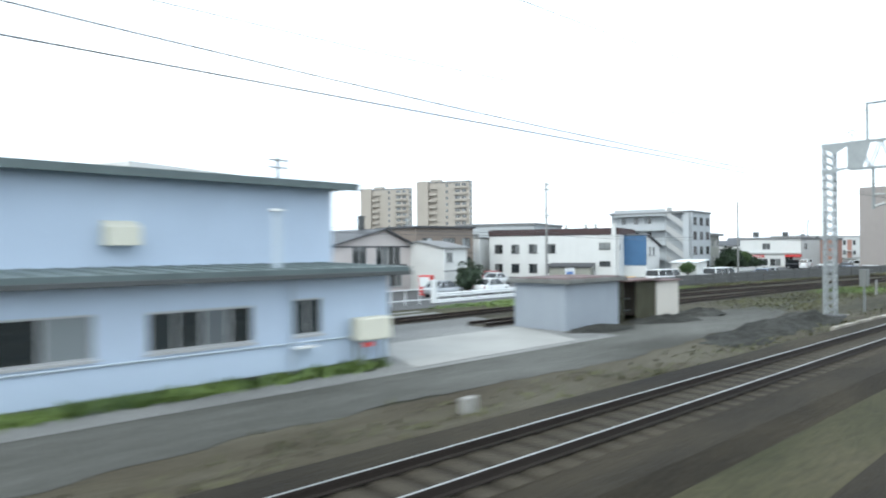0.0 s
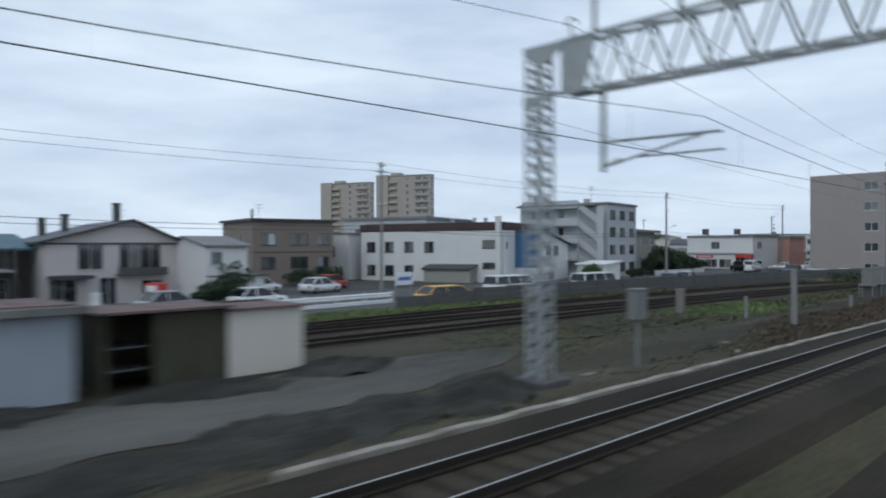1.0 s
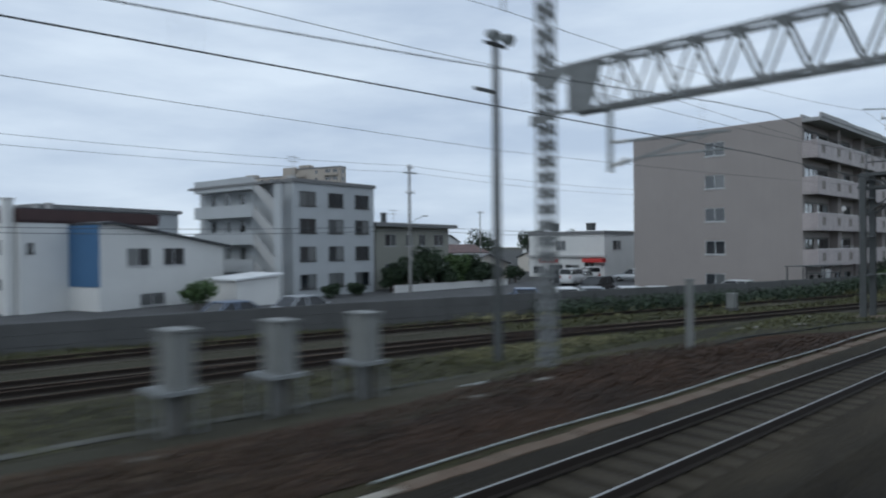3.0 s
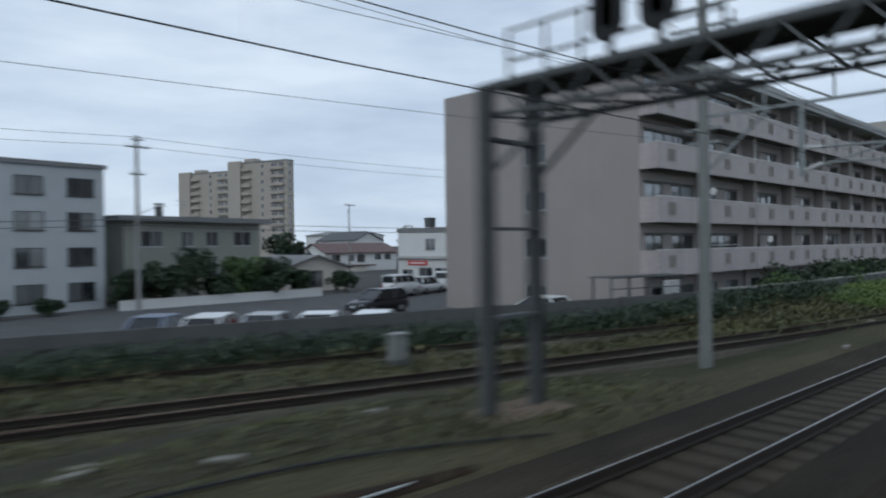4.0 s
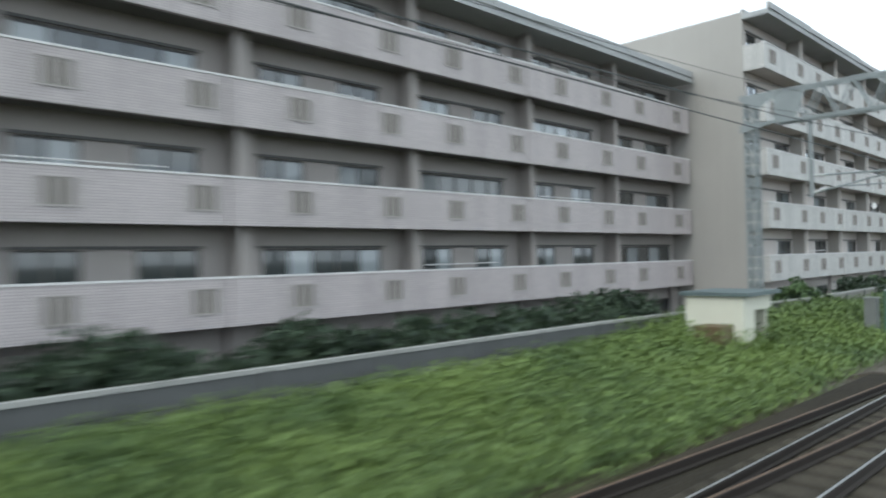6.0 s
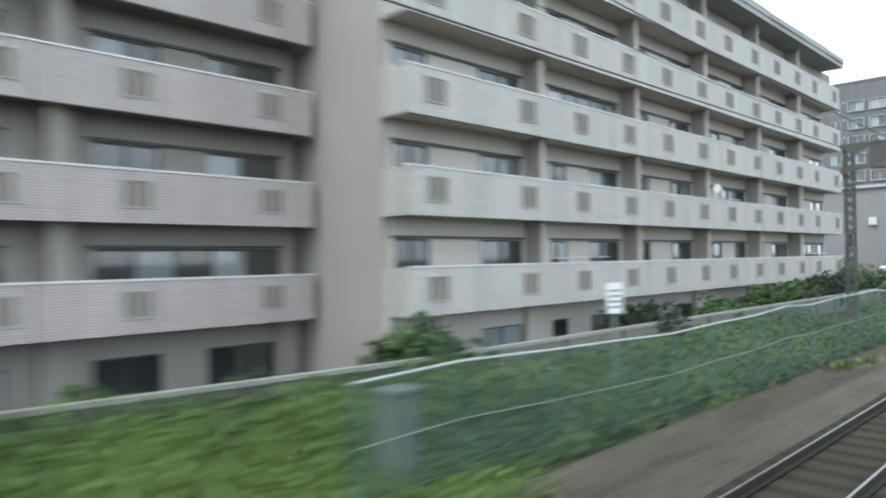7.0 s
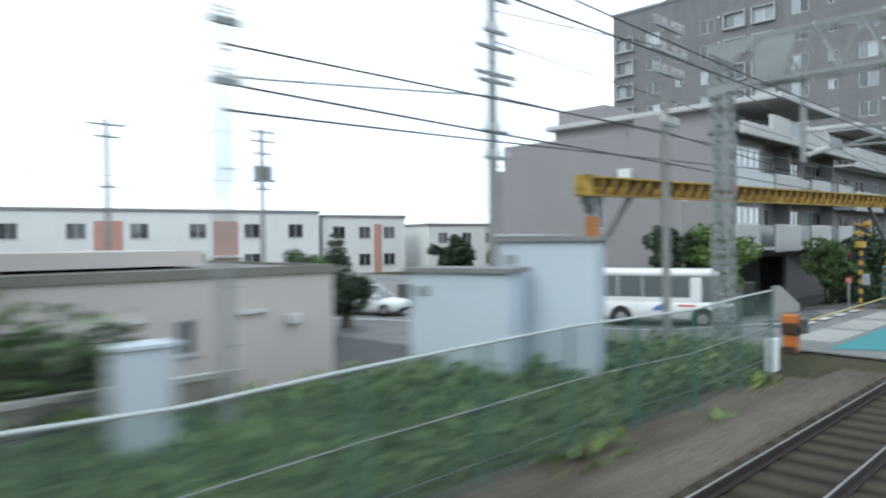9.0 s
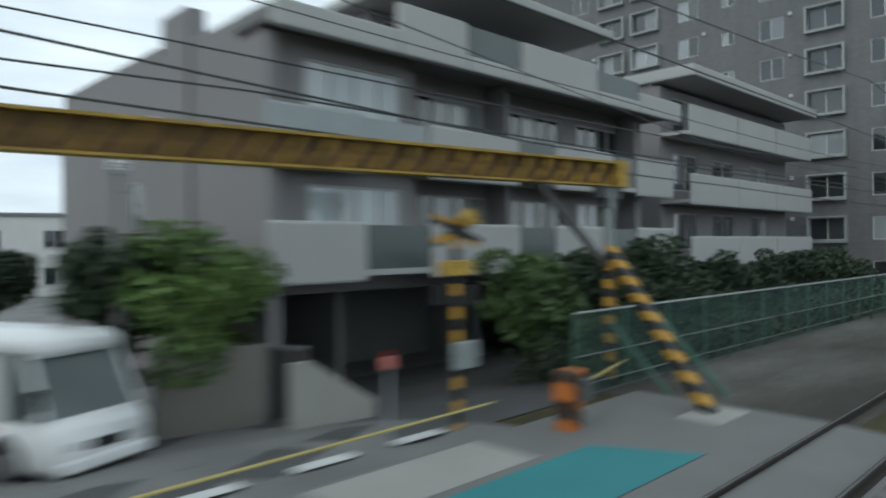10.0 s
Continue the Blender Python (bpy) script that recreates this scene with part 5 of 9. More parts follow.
part("awning", boxes((-0.9, -0.01, -0.2, 2.8, 2.1, 2.6)), M["red_paint"], b, "dark red awning")
chimney(b, 3, 10, 6.3, 7.3, 0.9, "dark_steel")
chimney(b, 3, 4, 6.3, 7.2, 0.9, "dark_steel")
b = building("grey_house", "low cream house with a dark roof", "house", 166.0, 69.0, TOWN, 0, 8, 7, 2.4, "cream_wall", {"W": [(3, 1.4, 1.4, 1.0)]}, roof="gable_x", roof_mat="dark_roof", rise=1.2)
b = building("pink_house", "salmon-pink house behind the shop", "house", 163.0, 47.0, TOWN, 0, 8, 8, 5.6, "salmon", {"W": [(3, 4.2, 1.4, 1.1)]}, over=0.2)
b = building("brown_roofed_house", "white two-storey house with a brown tiled roof", "house", 163.5, 95.0, TOWN, -3, 14.5, 8, 3.2, "white_wall", {"S": [(2.0, 2.3, 1.6, 1.0), (5.0, 2.3, 1.2, 1.0), (7.0, 2.2, 1.6, 1.2), (10.5, 2.4, 1.3, 0.9), (12.6, 2.4, 1.3, 0.9)], "W": [(4, 2.2, 1.6, 1)]},
             roof="gable_x", roof_mat="rust_roof", rise=1.45, over=0.45, frame_mat="dark_frame")
part("porch_roof", boxes((2.0, 8.6, -2.2, -0.46, 0.9, 1.1)), M["rust_roof"], b)
part("porch_wall", boxes((2.2, 6.6, -2.0, -1.8, -0.3, 0.9)), M["cream_wall"], b)
b = building("gabled_bungalow", "pale bungalow with a low grey gable roof behind the garden trees", "house", 132.0, 55.8, TOWN, -2, 7.2, 8.0, 2.2, "cream_wall", {"S": [(1.4, 1.2, 1.0, 1.0), (3.5, 1.2, 1.5, 1.5), (5.9, 1.2, 1.1, 1.0)]}, roof="gable_y", roof_mat="grey_roof", rise=1.1, over=0.4, frame_mat="dark_frame")
FAR = [(186, 74, 15, 9, 8, 4.6, "white_wall", "dark_roof", 1.3), (196, 86, 20, 10, 8, 5.0, "cream_wall", "grey_roof", 1.5), (182, 112, 18, 10, 9, 5.4, "white_wall", "dark_roof", 1.6),
       (206, 66, 12, 9, 8, 5.2, "white_wall", "dark_roof", 1.4), (222, 80, 22, 12, 9, 5.6, "cream_wall", "red_roof", 1.4), (214, 104, 10, 10, 9, 5.0, "white_wall", "blue_sheet", 1.6), (240, 92, 19, 12, 9, 5.8, "white_wall", "dark_roof", 1.5),
       (150, 118, 16, 12, 10, 5.0, "cream_wall", "dark_roof", 1.8), (200, 140, 19, 18, 12, 7.0, "white_wall", "grey_roof", 1.0), (262, 120, 19, 16, 12, 7.5, "cream_wall", "grey_roof", 1.0), (120, 96, 19, 12, 10, 4.6, "white_wall", "dark_roof", 1.6)]
for i, (x, y, rz, w, d, h, wm, rm, rise) in enumerate(FAR):
    building("far_house", "distant pale house among the town roofs", "house", x, y, TOWN, rz, w, d, h, wm, {"W": [(d * 0.3, h * 0.7, 1.5, 1.1), (d * 0.7, h * 0.7, 1.5, 1.1), (d * 0.5, h * 0.25, 2.0, 1.2)], "S": [(w * 0.3, h * 0.7, 1.5, 1.1), (w * 0.7, h * 0.7, 1.5, 1.1)]},
             roof="gable_x" if i % 2 else "gable_y", roof_mat=rm, rise=rise, over=0.35, group="houses of the far town")


# two tall apartment towers
def tower(x, y, w, d, h, storeys):
    rise = h / storeys
    t = building("apartment_tower", "tall beige apartment tower with stacked balconies", "apartment building", x, y, TOWN, 21, w, d, h, "tower_wall",
                 {"W": [(d - 11.0, rise * (s + 0.55), 1.3, 1.5) for s in range(1, storeys)] + [(d - 2.4, rise * (s + 0.55), 2.2, 1.7) for s in range(1, storeys)] + [(d - 5.6, rise * (s + 0.55), 2.6, 1.7) for s in range(1, storeys)],
                  "S": [(u, rise * (s + 0.55), 1.8, 1.4) for s in range(2, storeys) for u in (2.0,)]},
                 over=0.1, parapet=0.4, kind="slide", group="towers")
    for s in range(1, storeys):
        z = rise * s
        part("balcony", boxes((-1.3, -0.003, d * 0.60, d * 0.74, z, z + 0.16), (-1.3, -1.18, d * 0.60, d * 0.74, z + 0.16, z + 1.2)), M["tower_wall"], t)
        part("balcony", boxes((-1.0, -0.003, 1.0, 7.2, z, z + 0.16), (-1.0, -0.9, 1.0, 7.2, z + 0.16, z + 1.1)), M["tower_wall"], t)
    part("shaft", boxes((-1.5, -0.004, d * 0.75, d * 0.97, -0.5, h + 0.9)), M["tower_wall"], t)
    rooftop(t, 0.5, d * 0.55, h + 0.17, 3, 5, 1.6, "tower_wall")
    return t


tower(229.4, 256.2, 4, 27.5, 34.4, 12)
tower(229.6, 215.3, 4, 26.5, 35.0, 12)


# ---- vehicles ----
def loft(sections):
    bm = bmesh.new()
    rings = [[bm.verts.new((x, y, z)) for y, z in pts] for x, pts in sections]
    n = len(rings[0])
    for a, b2 in zip(rings, rings[1:]):
        for i in range(n):
            bm.faces.new((a[i], a[(i + 1) % n], b2[(i + 1) % n], b2[i]))
    bm.faces.new(rings[0][::-1])
    bm.faces.new(rings[-1])
    return bm


def hull_section(hw, z0, z1, r=0.12):
    return [(-hw + r, z0), (hw - r, z0), (hw, z0 + r), (hw, z1 - r), (hw - r * 1.2, z1), (-hw + r * 1.2, z1), (-hw, z1 - r), (-hw, z0 + r)]


def wheel(parent, x, y, r, w):
    t = part("wheel", tube(bmesh.new(), (0, -w / 2, 0), (0, w / 2, 0), r, seg=20), M["tyre"], parent, "", Matrix.Translation((x, y, r)), True)
    bm = bmesh.new()
    for s in (-1, 1):
        tube(bm, (0, s * w * 0.42, 0), (0, s * (w / 2 + 0.012), 0), r * 0.62, r * 0.5, 14)
    part("rim", bm, M["rim"], t)


def car(label, x, y, z, rz, paint, L=4.3, W=1.68, H=1.45, kind="sedan", group="parked cars"):
    c = thing("car", label, "car", x, y, z, rz, group)
    hw, f, k = W / 2, L / 2, H / 1.45
    belt = 0.88 * k if kind != "van" else 1.0 * k
    nose = 0.72 * k if kind != "van" else 0.9 * k
    secs = [(-f, hull_section(hw * 0.86, 0.38, belt * 0.9)), (-f + 0.1, hull_section(hw * 0.95, 0.24, belt * 0.97)), (-f + 0.6, hull_section(hw, 0.2, belt)), (f - 1.45, hull_section(hw, 0.2, belt)),
            (f - 0.5, hull_section(hw * 0.98, 0.2, nose + 0.05)), (f - 0.12, hull_section(hw * 0.92, 0.24, nose)), (f, hull_section(hw * 0.82, 0.34, nose * 0.86))]
    part("body", loft(secs), M[paint], c, "", None, True)
    back, front = {"sedan": (-f + 0.35, f - 1.15), "hatch": (-f + 0.12, f - 1.05), "van": (-f + 0.06, f - 0.45)}[kind]
    tb, tf = {"sedan": (back + 0.62, front - 0.85), "hatch": (back + 0.35, front - 0.8), "van": (back + 0.14, front - 0.5)}[kind]
    top, bw, tw = H - 0.06, hw * 0.94, hw * 0.78 if kind != "van" else hw * 0.86

    def cab(x0, x1, hw0, zz):
        return [(x0, -hw0, zz), (x1, -hw0, zz), (x1, hw0, zz), (x0, hw0, zz)]
    lo, hi = cab(back, front, bw, belt - 0.02), cab(tb, tf, tw, top)
    bm = bmesh.new()
    a = [bm.verts.new(p) for p in lo]
    b2 = [bm.verts.new(p) for p in hi]
    bm.faces.new(b2)
    bm.faces.new(a[::-1])
    for i in range(4):
        bm.faces.new((a[i], a[(i + 1) % 4], b2[(i + 1) % 4], b2[i]))
    part("window_glass", bm, M["car_glass"], c, "dark car windows")
    part("roof", boxes((tb - 0.04, tf + 0.04, -tw - 0.02, tw + 0.02, top - 0.015, top + 0.055), bevel=0.03), M[paint], c)
    for s in (-1, 1):
        for fx in (0.0, 0.42, 1.0) if kind != "van" else (0.0, 0.33, 0.66, 1.0):
            p = (back + (front - back) * fx, s * (bw + 0.005), belt - 0.02)
            q = (tb + (tf - tb) * fx, s * (tw + 0.005), top)
            part("pillar", bar(bmesh.new(), p, q, 0.09, 0.05), M[paint], c)
        part("headlight", boxes((f - 0.16, f - 0.03, s * hw * 0.66 - 0.17, s * hw * 0.66 + 0.17, nose * 0.72, nose * 0.9), bevel=0.03), M["lamp_glass"], c)
        part("tail_light", boxes((-f - 0.01, -f + 0.12, s * hw * 0.74 - 0.09, s * hw * 0.74 + 0.09, belt * 0.62, belt * 0.86), bevel=0.02), M["red_glass"], c)
        part("mirror", boxes((front - 0.35, front - 0.2, s * (hw + 0.09) - 0.08, s * (hw + 0.09) + 0.08, belt, belt + 0.13), bevel=0.03), M[paint], c)
        for xx in (-f + 0.78, f - 0.80):
            wheel(c, xx, s * (hw - 0.1), 0.3, 0.2)
    part("bumper", boxes((f - 0.1, f + 0.03, -hw * 0.8, hw * 0.8, 0.26, 0.42), bevel=0.03), M["black"], c)
    part("plate_bar", boxes((f + 0.03, f + 0.04, -0.16, 0.16, 0.44, 0.56)), M["white_paint"], c, "blank white plate")
    return c


G0 = TOWN + 0.035
car("black hatchback parked on the asphalt", 125.7, 34.0, G0, 184, "car_black", 4.1, 1.7, 1.5, "hatch")
car("white van parked beside the block", 135.6, 43.4, G0, 10, "car_white", 3.4, 1.48, 1.8, "van")
car("white sedan parked at the end of the block", 127.6, 22.8, G0, 90, "car_white", 4.4, 1.7, 1.45)
car("dark sedan parked at the end of the block", 130.2, 17.6, G0, 95, "car_black", 4.3, 1.7, 1.4)
for i, (x, y, paint, kind, word) in enumerate(((110.4, 29.5, "car_blue", "sedan", "blue-grey sedan"), (111.8, 27.4, "car_white", "hatch", "white hatchback"), (113.9, 26.6, "car_silver", "sedan", "silver sedan"), (115.2, 24.6, "car_white", "sedan", "white sedan"), (117.2, 23.5, "car_white", "hatch", "white hatchback"))):
    car(word + " parked in a row behind the wall", x, y, G0, 44 + 4 * (i % 2), paint, 4.3, 1.66, 1.42 + 0.05 * (i % 2), kind)
car("silver sedan parked before the grey apartments", 97.0, 35.2, G0, 10, "car_silver", 4.5, 1.7, 1.42)
car("blue-grey sedan parked before the grey apartments", 92.2, 34.4, G0, 8, "car_blue", 4.4, 1.7, 1.42)
for i, (x, y, p, k) in enumerate(((139.5, 44.5, "car_white", "hatch"), (143.0, 46.0, "car_white", "van"), (136.5, 45.0, "car_black", "van"), (146.0, 42.6, "car_silver", "sedan"), (149.0, 39.0, "car_white", "hatch"))):
    car(("white", "white", "black", "silver", "white")[i] + " car parked before the shop", x, y, G0, 30 * i + 15, p, 3.9, 1.6, 1.5 if k != "van" else 1.75, k)
car("white minivan parked behind the boundary wall", 75.3, 32.8, G0, -6, "car_white", 4.7, 1.7, 1.95, "van")
car("white minivan parked behind the boundary wall", 66.5, 34.8, G0, -4, "car_white", 4.7, 1.7, 1.95, "van")
car("long low yellow car parked behind the boundary wall", 60.7, 35.9, G0, -4, "car_yellow", 5.5, 1.7, 1.35)
car("red car parked by the brown apartments", 65.7, 57.4, G0, 20, "car_red", 4.2, 1.66, 1.45, "hatch")
car("white sedan parked by the brown apartments", 61.4, 53.2, G0, 15, "car_white", 4.4, 1.68, 1.42)
car("white estate car parked by the brown apartments", 57.0, 56.5, G0, 15, "car_white", 4.4, 1.68, 1.5, "hatch")
car("white sedan parked near the gabled house", 49.5, 43.6, G0, 10, "car_white", 4.4, 1.68, 1.42)
car("silver sedan parked near the gabled house", 43.5, 44.0, G0, 12, "car_silver", 4.4, 1.68, 1.42)
for i in range(3):
    car("pale car parked far off by the shop", 160 + 5.5 * i, 40.5, G0, 10, ("car_white", "car_silver", "car_white")[i], 4.2, 1.66, 1.5, "hatch")
board = thing("notice_board", "white notice board with blue print behind the wall", "sign", 63.5, 45.0, TOWN, 10)
part("board", boxes((0, 2.4, 0, 0.06, 0.9, 2.0), bevel=0.01), M["white_paint"], board)
part("sign_bar", boxes((0.3, 2.1, -0.006, -0.002, 1.3, 1.6)), M["sign_blue"], board)
part("post", boxes((0.1, 0.18, 0.061, 0.14, 0, 2.0), (2.2, 2.28, 0.061, 0.14, 0, 2.0)), M["grey_steel"], board)


# ---- guard rail of the town road ----
def guard_rail(name, label, x0, x1, y0, y1, z):
    g = thing(name, label, "guard rail", x0, y0, z, math.degrees(math.atan2(y1 - y0, x1 - x0)))
    n = math.hypot(x1 - x0, y1 - y0)
    bm = sweep([(0, 0, 0), (n, 0, 0)], [(-0.02, 0.42), (-0.09, 0.50), (-0.03, 0.59), (-0.09, 0.69), (-0.02, 0.77), (0.0, 0.77), (0.0, 0.42)])
    part("beam", bm, M["white_paint"], g)
    part("lower_beam", sweep([(0, 0, 0), (n, 0, 0)], [(-0.02, -0.05), (-0.08, 0.02), (-0.03, 0.10), (-0.08, 0.18), (-0.02, 0.25), (0.0, 0.25), (0.0, -0.05)]), M["white_paint"], g)
    k = int(n / 2.6)
    for i in range(k + 1):
        part("post", tube(bmesh.new(), (n * i / k, 0.07, -0.2), (n * i / k, 0.07, 0.85), 0.06, seg=8), M["white_paint"], g)
    return g


guard_rail("guard_rail", "white steel guard rail beside the yard tracks", 37.6, 58.5, 38.7, 39.6, TOWN + 0.05)
guard_rail("guard_rail", "white steel guard rail beside the yard tracks", 8.0, 31.3, 38.4, 38.9, TOWN + 0.05)
for x in (31.5, 37.4):
    p = thing("gate_post", "thick white gate post at a footpath", "post", x, 38.9, TOWN, group="gate posts")
    part("post", boxes((-0.17, 0.17, -0.17, 0.17, -0.2, 1.75), bevel=0.03), M["white_paint"], p)
    part("cap", boxes((-0.2, 0.2, -0.2, 0.2, 1.75, 1.83), bevel=0.02), M["white_paint"], p)
pf = thing("pipe_fence", "thin white pipe fence beside the footpath", "fence", 31.7, 38.9, TOWN)
for z in (0.35, 1.15):
    part("rail", tube(bmesh.new(), (0, 0, z), (5.5, 0, z), 0.035, seg=8), M["white_paint"], pf)
for u in (1.4, 2.8, 4.2):
    part("post", tube(bmesh.new(), (u, 0.05, -0.2), (u, 0.05, 1.15), 0.035, seg=8), M["white_paint"], pf)
vend = thing("vending_machine", "red and white vending machine beside the house", "vending machine", 43.4, 45.6, TOWN, 19)
part("cabinet", boxes((0, 0.8, 0, 1.2, 0, 1.85), bevel=0.03), M["red_paint"], vend)
part("front_panel", boxes((-0.03, -0.002, 0.1, 1.1, 0.8, 1.7)), M["white_paint"], vend)


# ---- buildings and boxes of the railway yard ----
YARD = -0.75
d = thing("depot_building", "pale blue two-storey depot building with a lean-to front", "depot", -30, 17.8, YARD)
LOWER = [(u + 30, z + 0.75, w, h) for u, z, w, h in ((4.6, 0.95, 2.3, 1.1), (8.5, 0.93, 3.0, 1.05), (11.8, 1.0, 1.05, 1.1), (-1.0, 0.95, 3.0, 1.1), (-6.0, 0.95, 3.0, 1.1), (-12.0, 0.95, 3.0, 1.1))]
part("front_wall", wall_slab(bmesh.new(), 45.0, -0.5, 3.0, 0.2, LOWER), M["blue_wall"], d)
for u, z, w, h in LOWER:
    add_window(d, Matrix.Translation((u, 0, z)), w, h, "frame", "glass_flat", "sill")
part("side_wall", boxes((44.8, 45.0, 0.2, 4.0, -0.5, 3.1)), M["blue_wall"], d)
bm = prism(bmesh.new(), [(-0.55, 2.98), (4.0, 3.10), (4.0, 3.30), (-0.55, 3.20)], -45.55, 0.1)
part("lean_to_roof", bm, M["blue_roof"], d, "", pose(0, 0, 0, 0, 0, 90))
bm = bmesh.new()
for i in range(57):
    x = -0.05 + i * 0.8
    bar(bm, (x, -0.56, 3.21), (x, 4.0, 3.31), 0.05, 0.05)
part("roof_seam", bm, M["blue_roof"], d)["kind"] = "stuff"
part("gutter", boxes((-0.1, 45.5, -0.68, -0.56, 2.93, 3.05)), M["dark_steel"], d)
part("upper_wall", boxes((0, 45.6, 4.0, 14.0, -0.5, 6.1)), M["blue_wall"], d, "tall pale blue upper wall")
bm = bmesh.new()
for i in range(150):
    box(bm, 0.15 + i * 0.3, 0.19 + i * 0.3, 3.985, 3.999, 3.65, 6.1)
part("cladding_rib", bm, M["blue_wall"], d)["kind"] = "stuff"
part("upper_roof", boxes((-0.4, 46.4, 3.4, 14.6, 6.1, 6.22), (-0.4, 46.4, 3.32, 3.4, 6.02, 6.28)), M["blue_roof"], d, "grey sheet roof with a dark edge")
bm = bmesh.new()
for i in range(94):
    box(bm, -0.3 + i * 0.5, -0.24 + i * 0.5, 3.3, 14.6, 6.22, 6.29)
part("roof_rib", bm, M["blue_roof"], d)["kind"] = "stuff"
part("downpipe", tube(bmesh.new(), (41.2, -0.12, -0.2), (41.2, -0.12, 2.95), 0.05), M["pale_blue_box"], d)
part("flue", tube(bmesh.new(), (41.17, 0.66, 2.2), (41.17, 0.66, 4.95), 0.11, seg=12), M["pale_blue_box"], d, "pale blue flue pipe")
part("flue_cap", tube(bmesh.new(), (41.17, 0.66, 4.95), (41.17, 0.66, 5.02), 0.22, 0.18, 12), M["porcelain"], d)
part("vent_hood", prism(bmesh.new(), [(-0.45, 0.0), (-0.45, 0.55), (0.0, 0.75), (0.0, 0.0)], -0.5, 0.5), M["cream_box"], d, "cream wall ventilator", Matrix.Translation((37.75, 4.0, 3.95)) @ pose(0, 0, 0, 0, 0, 90))
part("conduit", tube(bmesh.new(), (30, -0.05, 1.0), (44.9, -0.05, 1.0), 0.03, seg=6), M["pale_blue_box"], d)
part("shelf", boxes((41.2, 41.9, -0.4, -0.01, 0.85, 0.9)), M["white_paint"], d)
part("plinth", boxes((0, 45.05, -0.04, -0.002, -0.5, 0.18)), M["concrete"], d)
tank = thing("oil_tank", "white heating-oil tank on legs beside the depot wall", "tank", 13.3, 17.1, YARD)
part("tank", boxes((0, 1.25, 0, 0.55, 0.9, 1.62), bevel=0.06), M["cream_box"], tank)
for x in (0.12, 1.13):
    for y in (0.08, 0.47):
        part("leg", boxes((x - 0.03, x + 0.03, y - 0.03, y + 0.03, -0.05, 0.9)), M["grey_steel"], tank)
part("label_plate", boxes((0.1, 0.45, -0.012, -0.002, 0.72, 0.86)), M["red_paint"], tank, "small red plate")
mark = thing("marker_stone", "pale concrete marker block on the verge", "marker", 11.5, 10.85, -0.75)
part("block", boxes((-0.17, 0.17, -0.12, 0.12, -0.1, 0.38), bevel=0.03), M["slab"], mark)

s1 = thing("equipment_hut", "blue-grey flat-roofed equipment hut with a weathered roof", "hut", 25.7, 18.25, YARD)
part("wall", boxes((0, 4.5, 0, 2.9, -0.3, 2.25)), M["hut_grey"], s1)
part("roof", boxes((-0.15, 4.65, -0.18, 3.05, 2.25, 2.37)), M["rust_roof"], s1, "grey and rusty flat roof")
part("roof_edge", boxes((-0.3, 4.8, -0.34, -0.182, 2.16, 2.36), bevel=0.02), M["dull_fascia"], s1, "weathered grey roof edge")
part("roof_edge", boxes((-0.3, -0.152, -0.181, 3.1, 2.16, 2.36), bevel=0.02), M["dull_fascia"], s1, "weathered grey roof edge")
part("door", boxes((4.502, 4.54, 0.9, 1.8, 0.05, 2.0)), M["grey_steel"], s1)
for k in range(4):
    part("roof_sheet", boxes((-0.1 + k * 1.18, 1.0 + k * 1.18, -0.1, 2.95, 2.372, 2.40)), M["rust_roof"], s1)
s2 = thing("rusty_shed", "low rusty sheet-metal shed with a pale end bay", "shed", 30.9, 18.45, YARD)
part("post", boxes((0, 0.1, 0, 2.2, -0.2, 2.05)), M["olive_sheet"], s2)
part("back_wall", boxes((0.1, 5.8, 2.0, 2.2, -0.2, 2.05)), M["olive_sheet"], s2)
part("shelf", boxes((0.1, 1.3, 0.3, 1.98, 0.5, 0.55), (0.1, 1.3, 0.3, 1.98, 1.1, 1.15)), M["dark_steel"], s2)
part("rusty_panel", boxes((1.3, 3.4, 0, 0.06, -0.2, 2.0)), M["olive_sheet"], s2, "rust-stained olive sheet panel")
bm = bmesh.new()
for i in range(10):
    tube(bm, (1.4 + i * 0.21, -0.005, -0.15), (1.4 + i * 0.21, -0.005, 2.0), 0.03, seg=6)
part("panel_rib", bm, M["olive_sheet"], s2)
part("pale_panel", boxes((3.402, 5.9, -0.04, 2.0, -0.2, 1.92)), M["cream_wall"], s2, "cream painted end bay with rusty foot")
part("roof", boxes((-0.15, 3.5, -0.25, 2.4, 2.05, 2.12)), M["rust_roof"], s2)
part("roof", boxes((3.3, 6.0, -0.2, 2.3, 1.93, 2.0)), M["rust_roof"], s2)

# cable lying on the bare earth
gc = thing("ground_cable", "dark cable lying on the bare earth", "cable")
part("sheath", cable([(x, y, ground_z(x, y) + 0.05) for x, y in [(96 + 0.8 * i, 9.75 + 0.15 * math.sin(i * 0.7) - 0.011 * i * i) for i in range(16)]], 0.03, 0.0, 2), M["black"], gc)

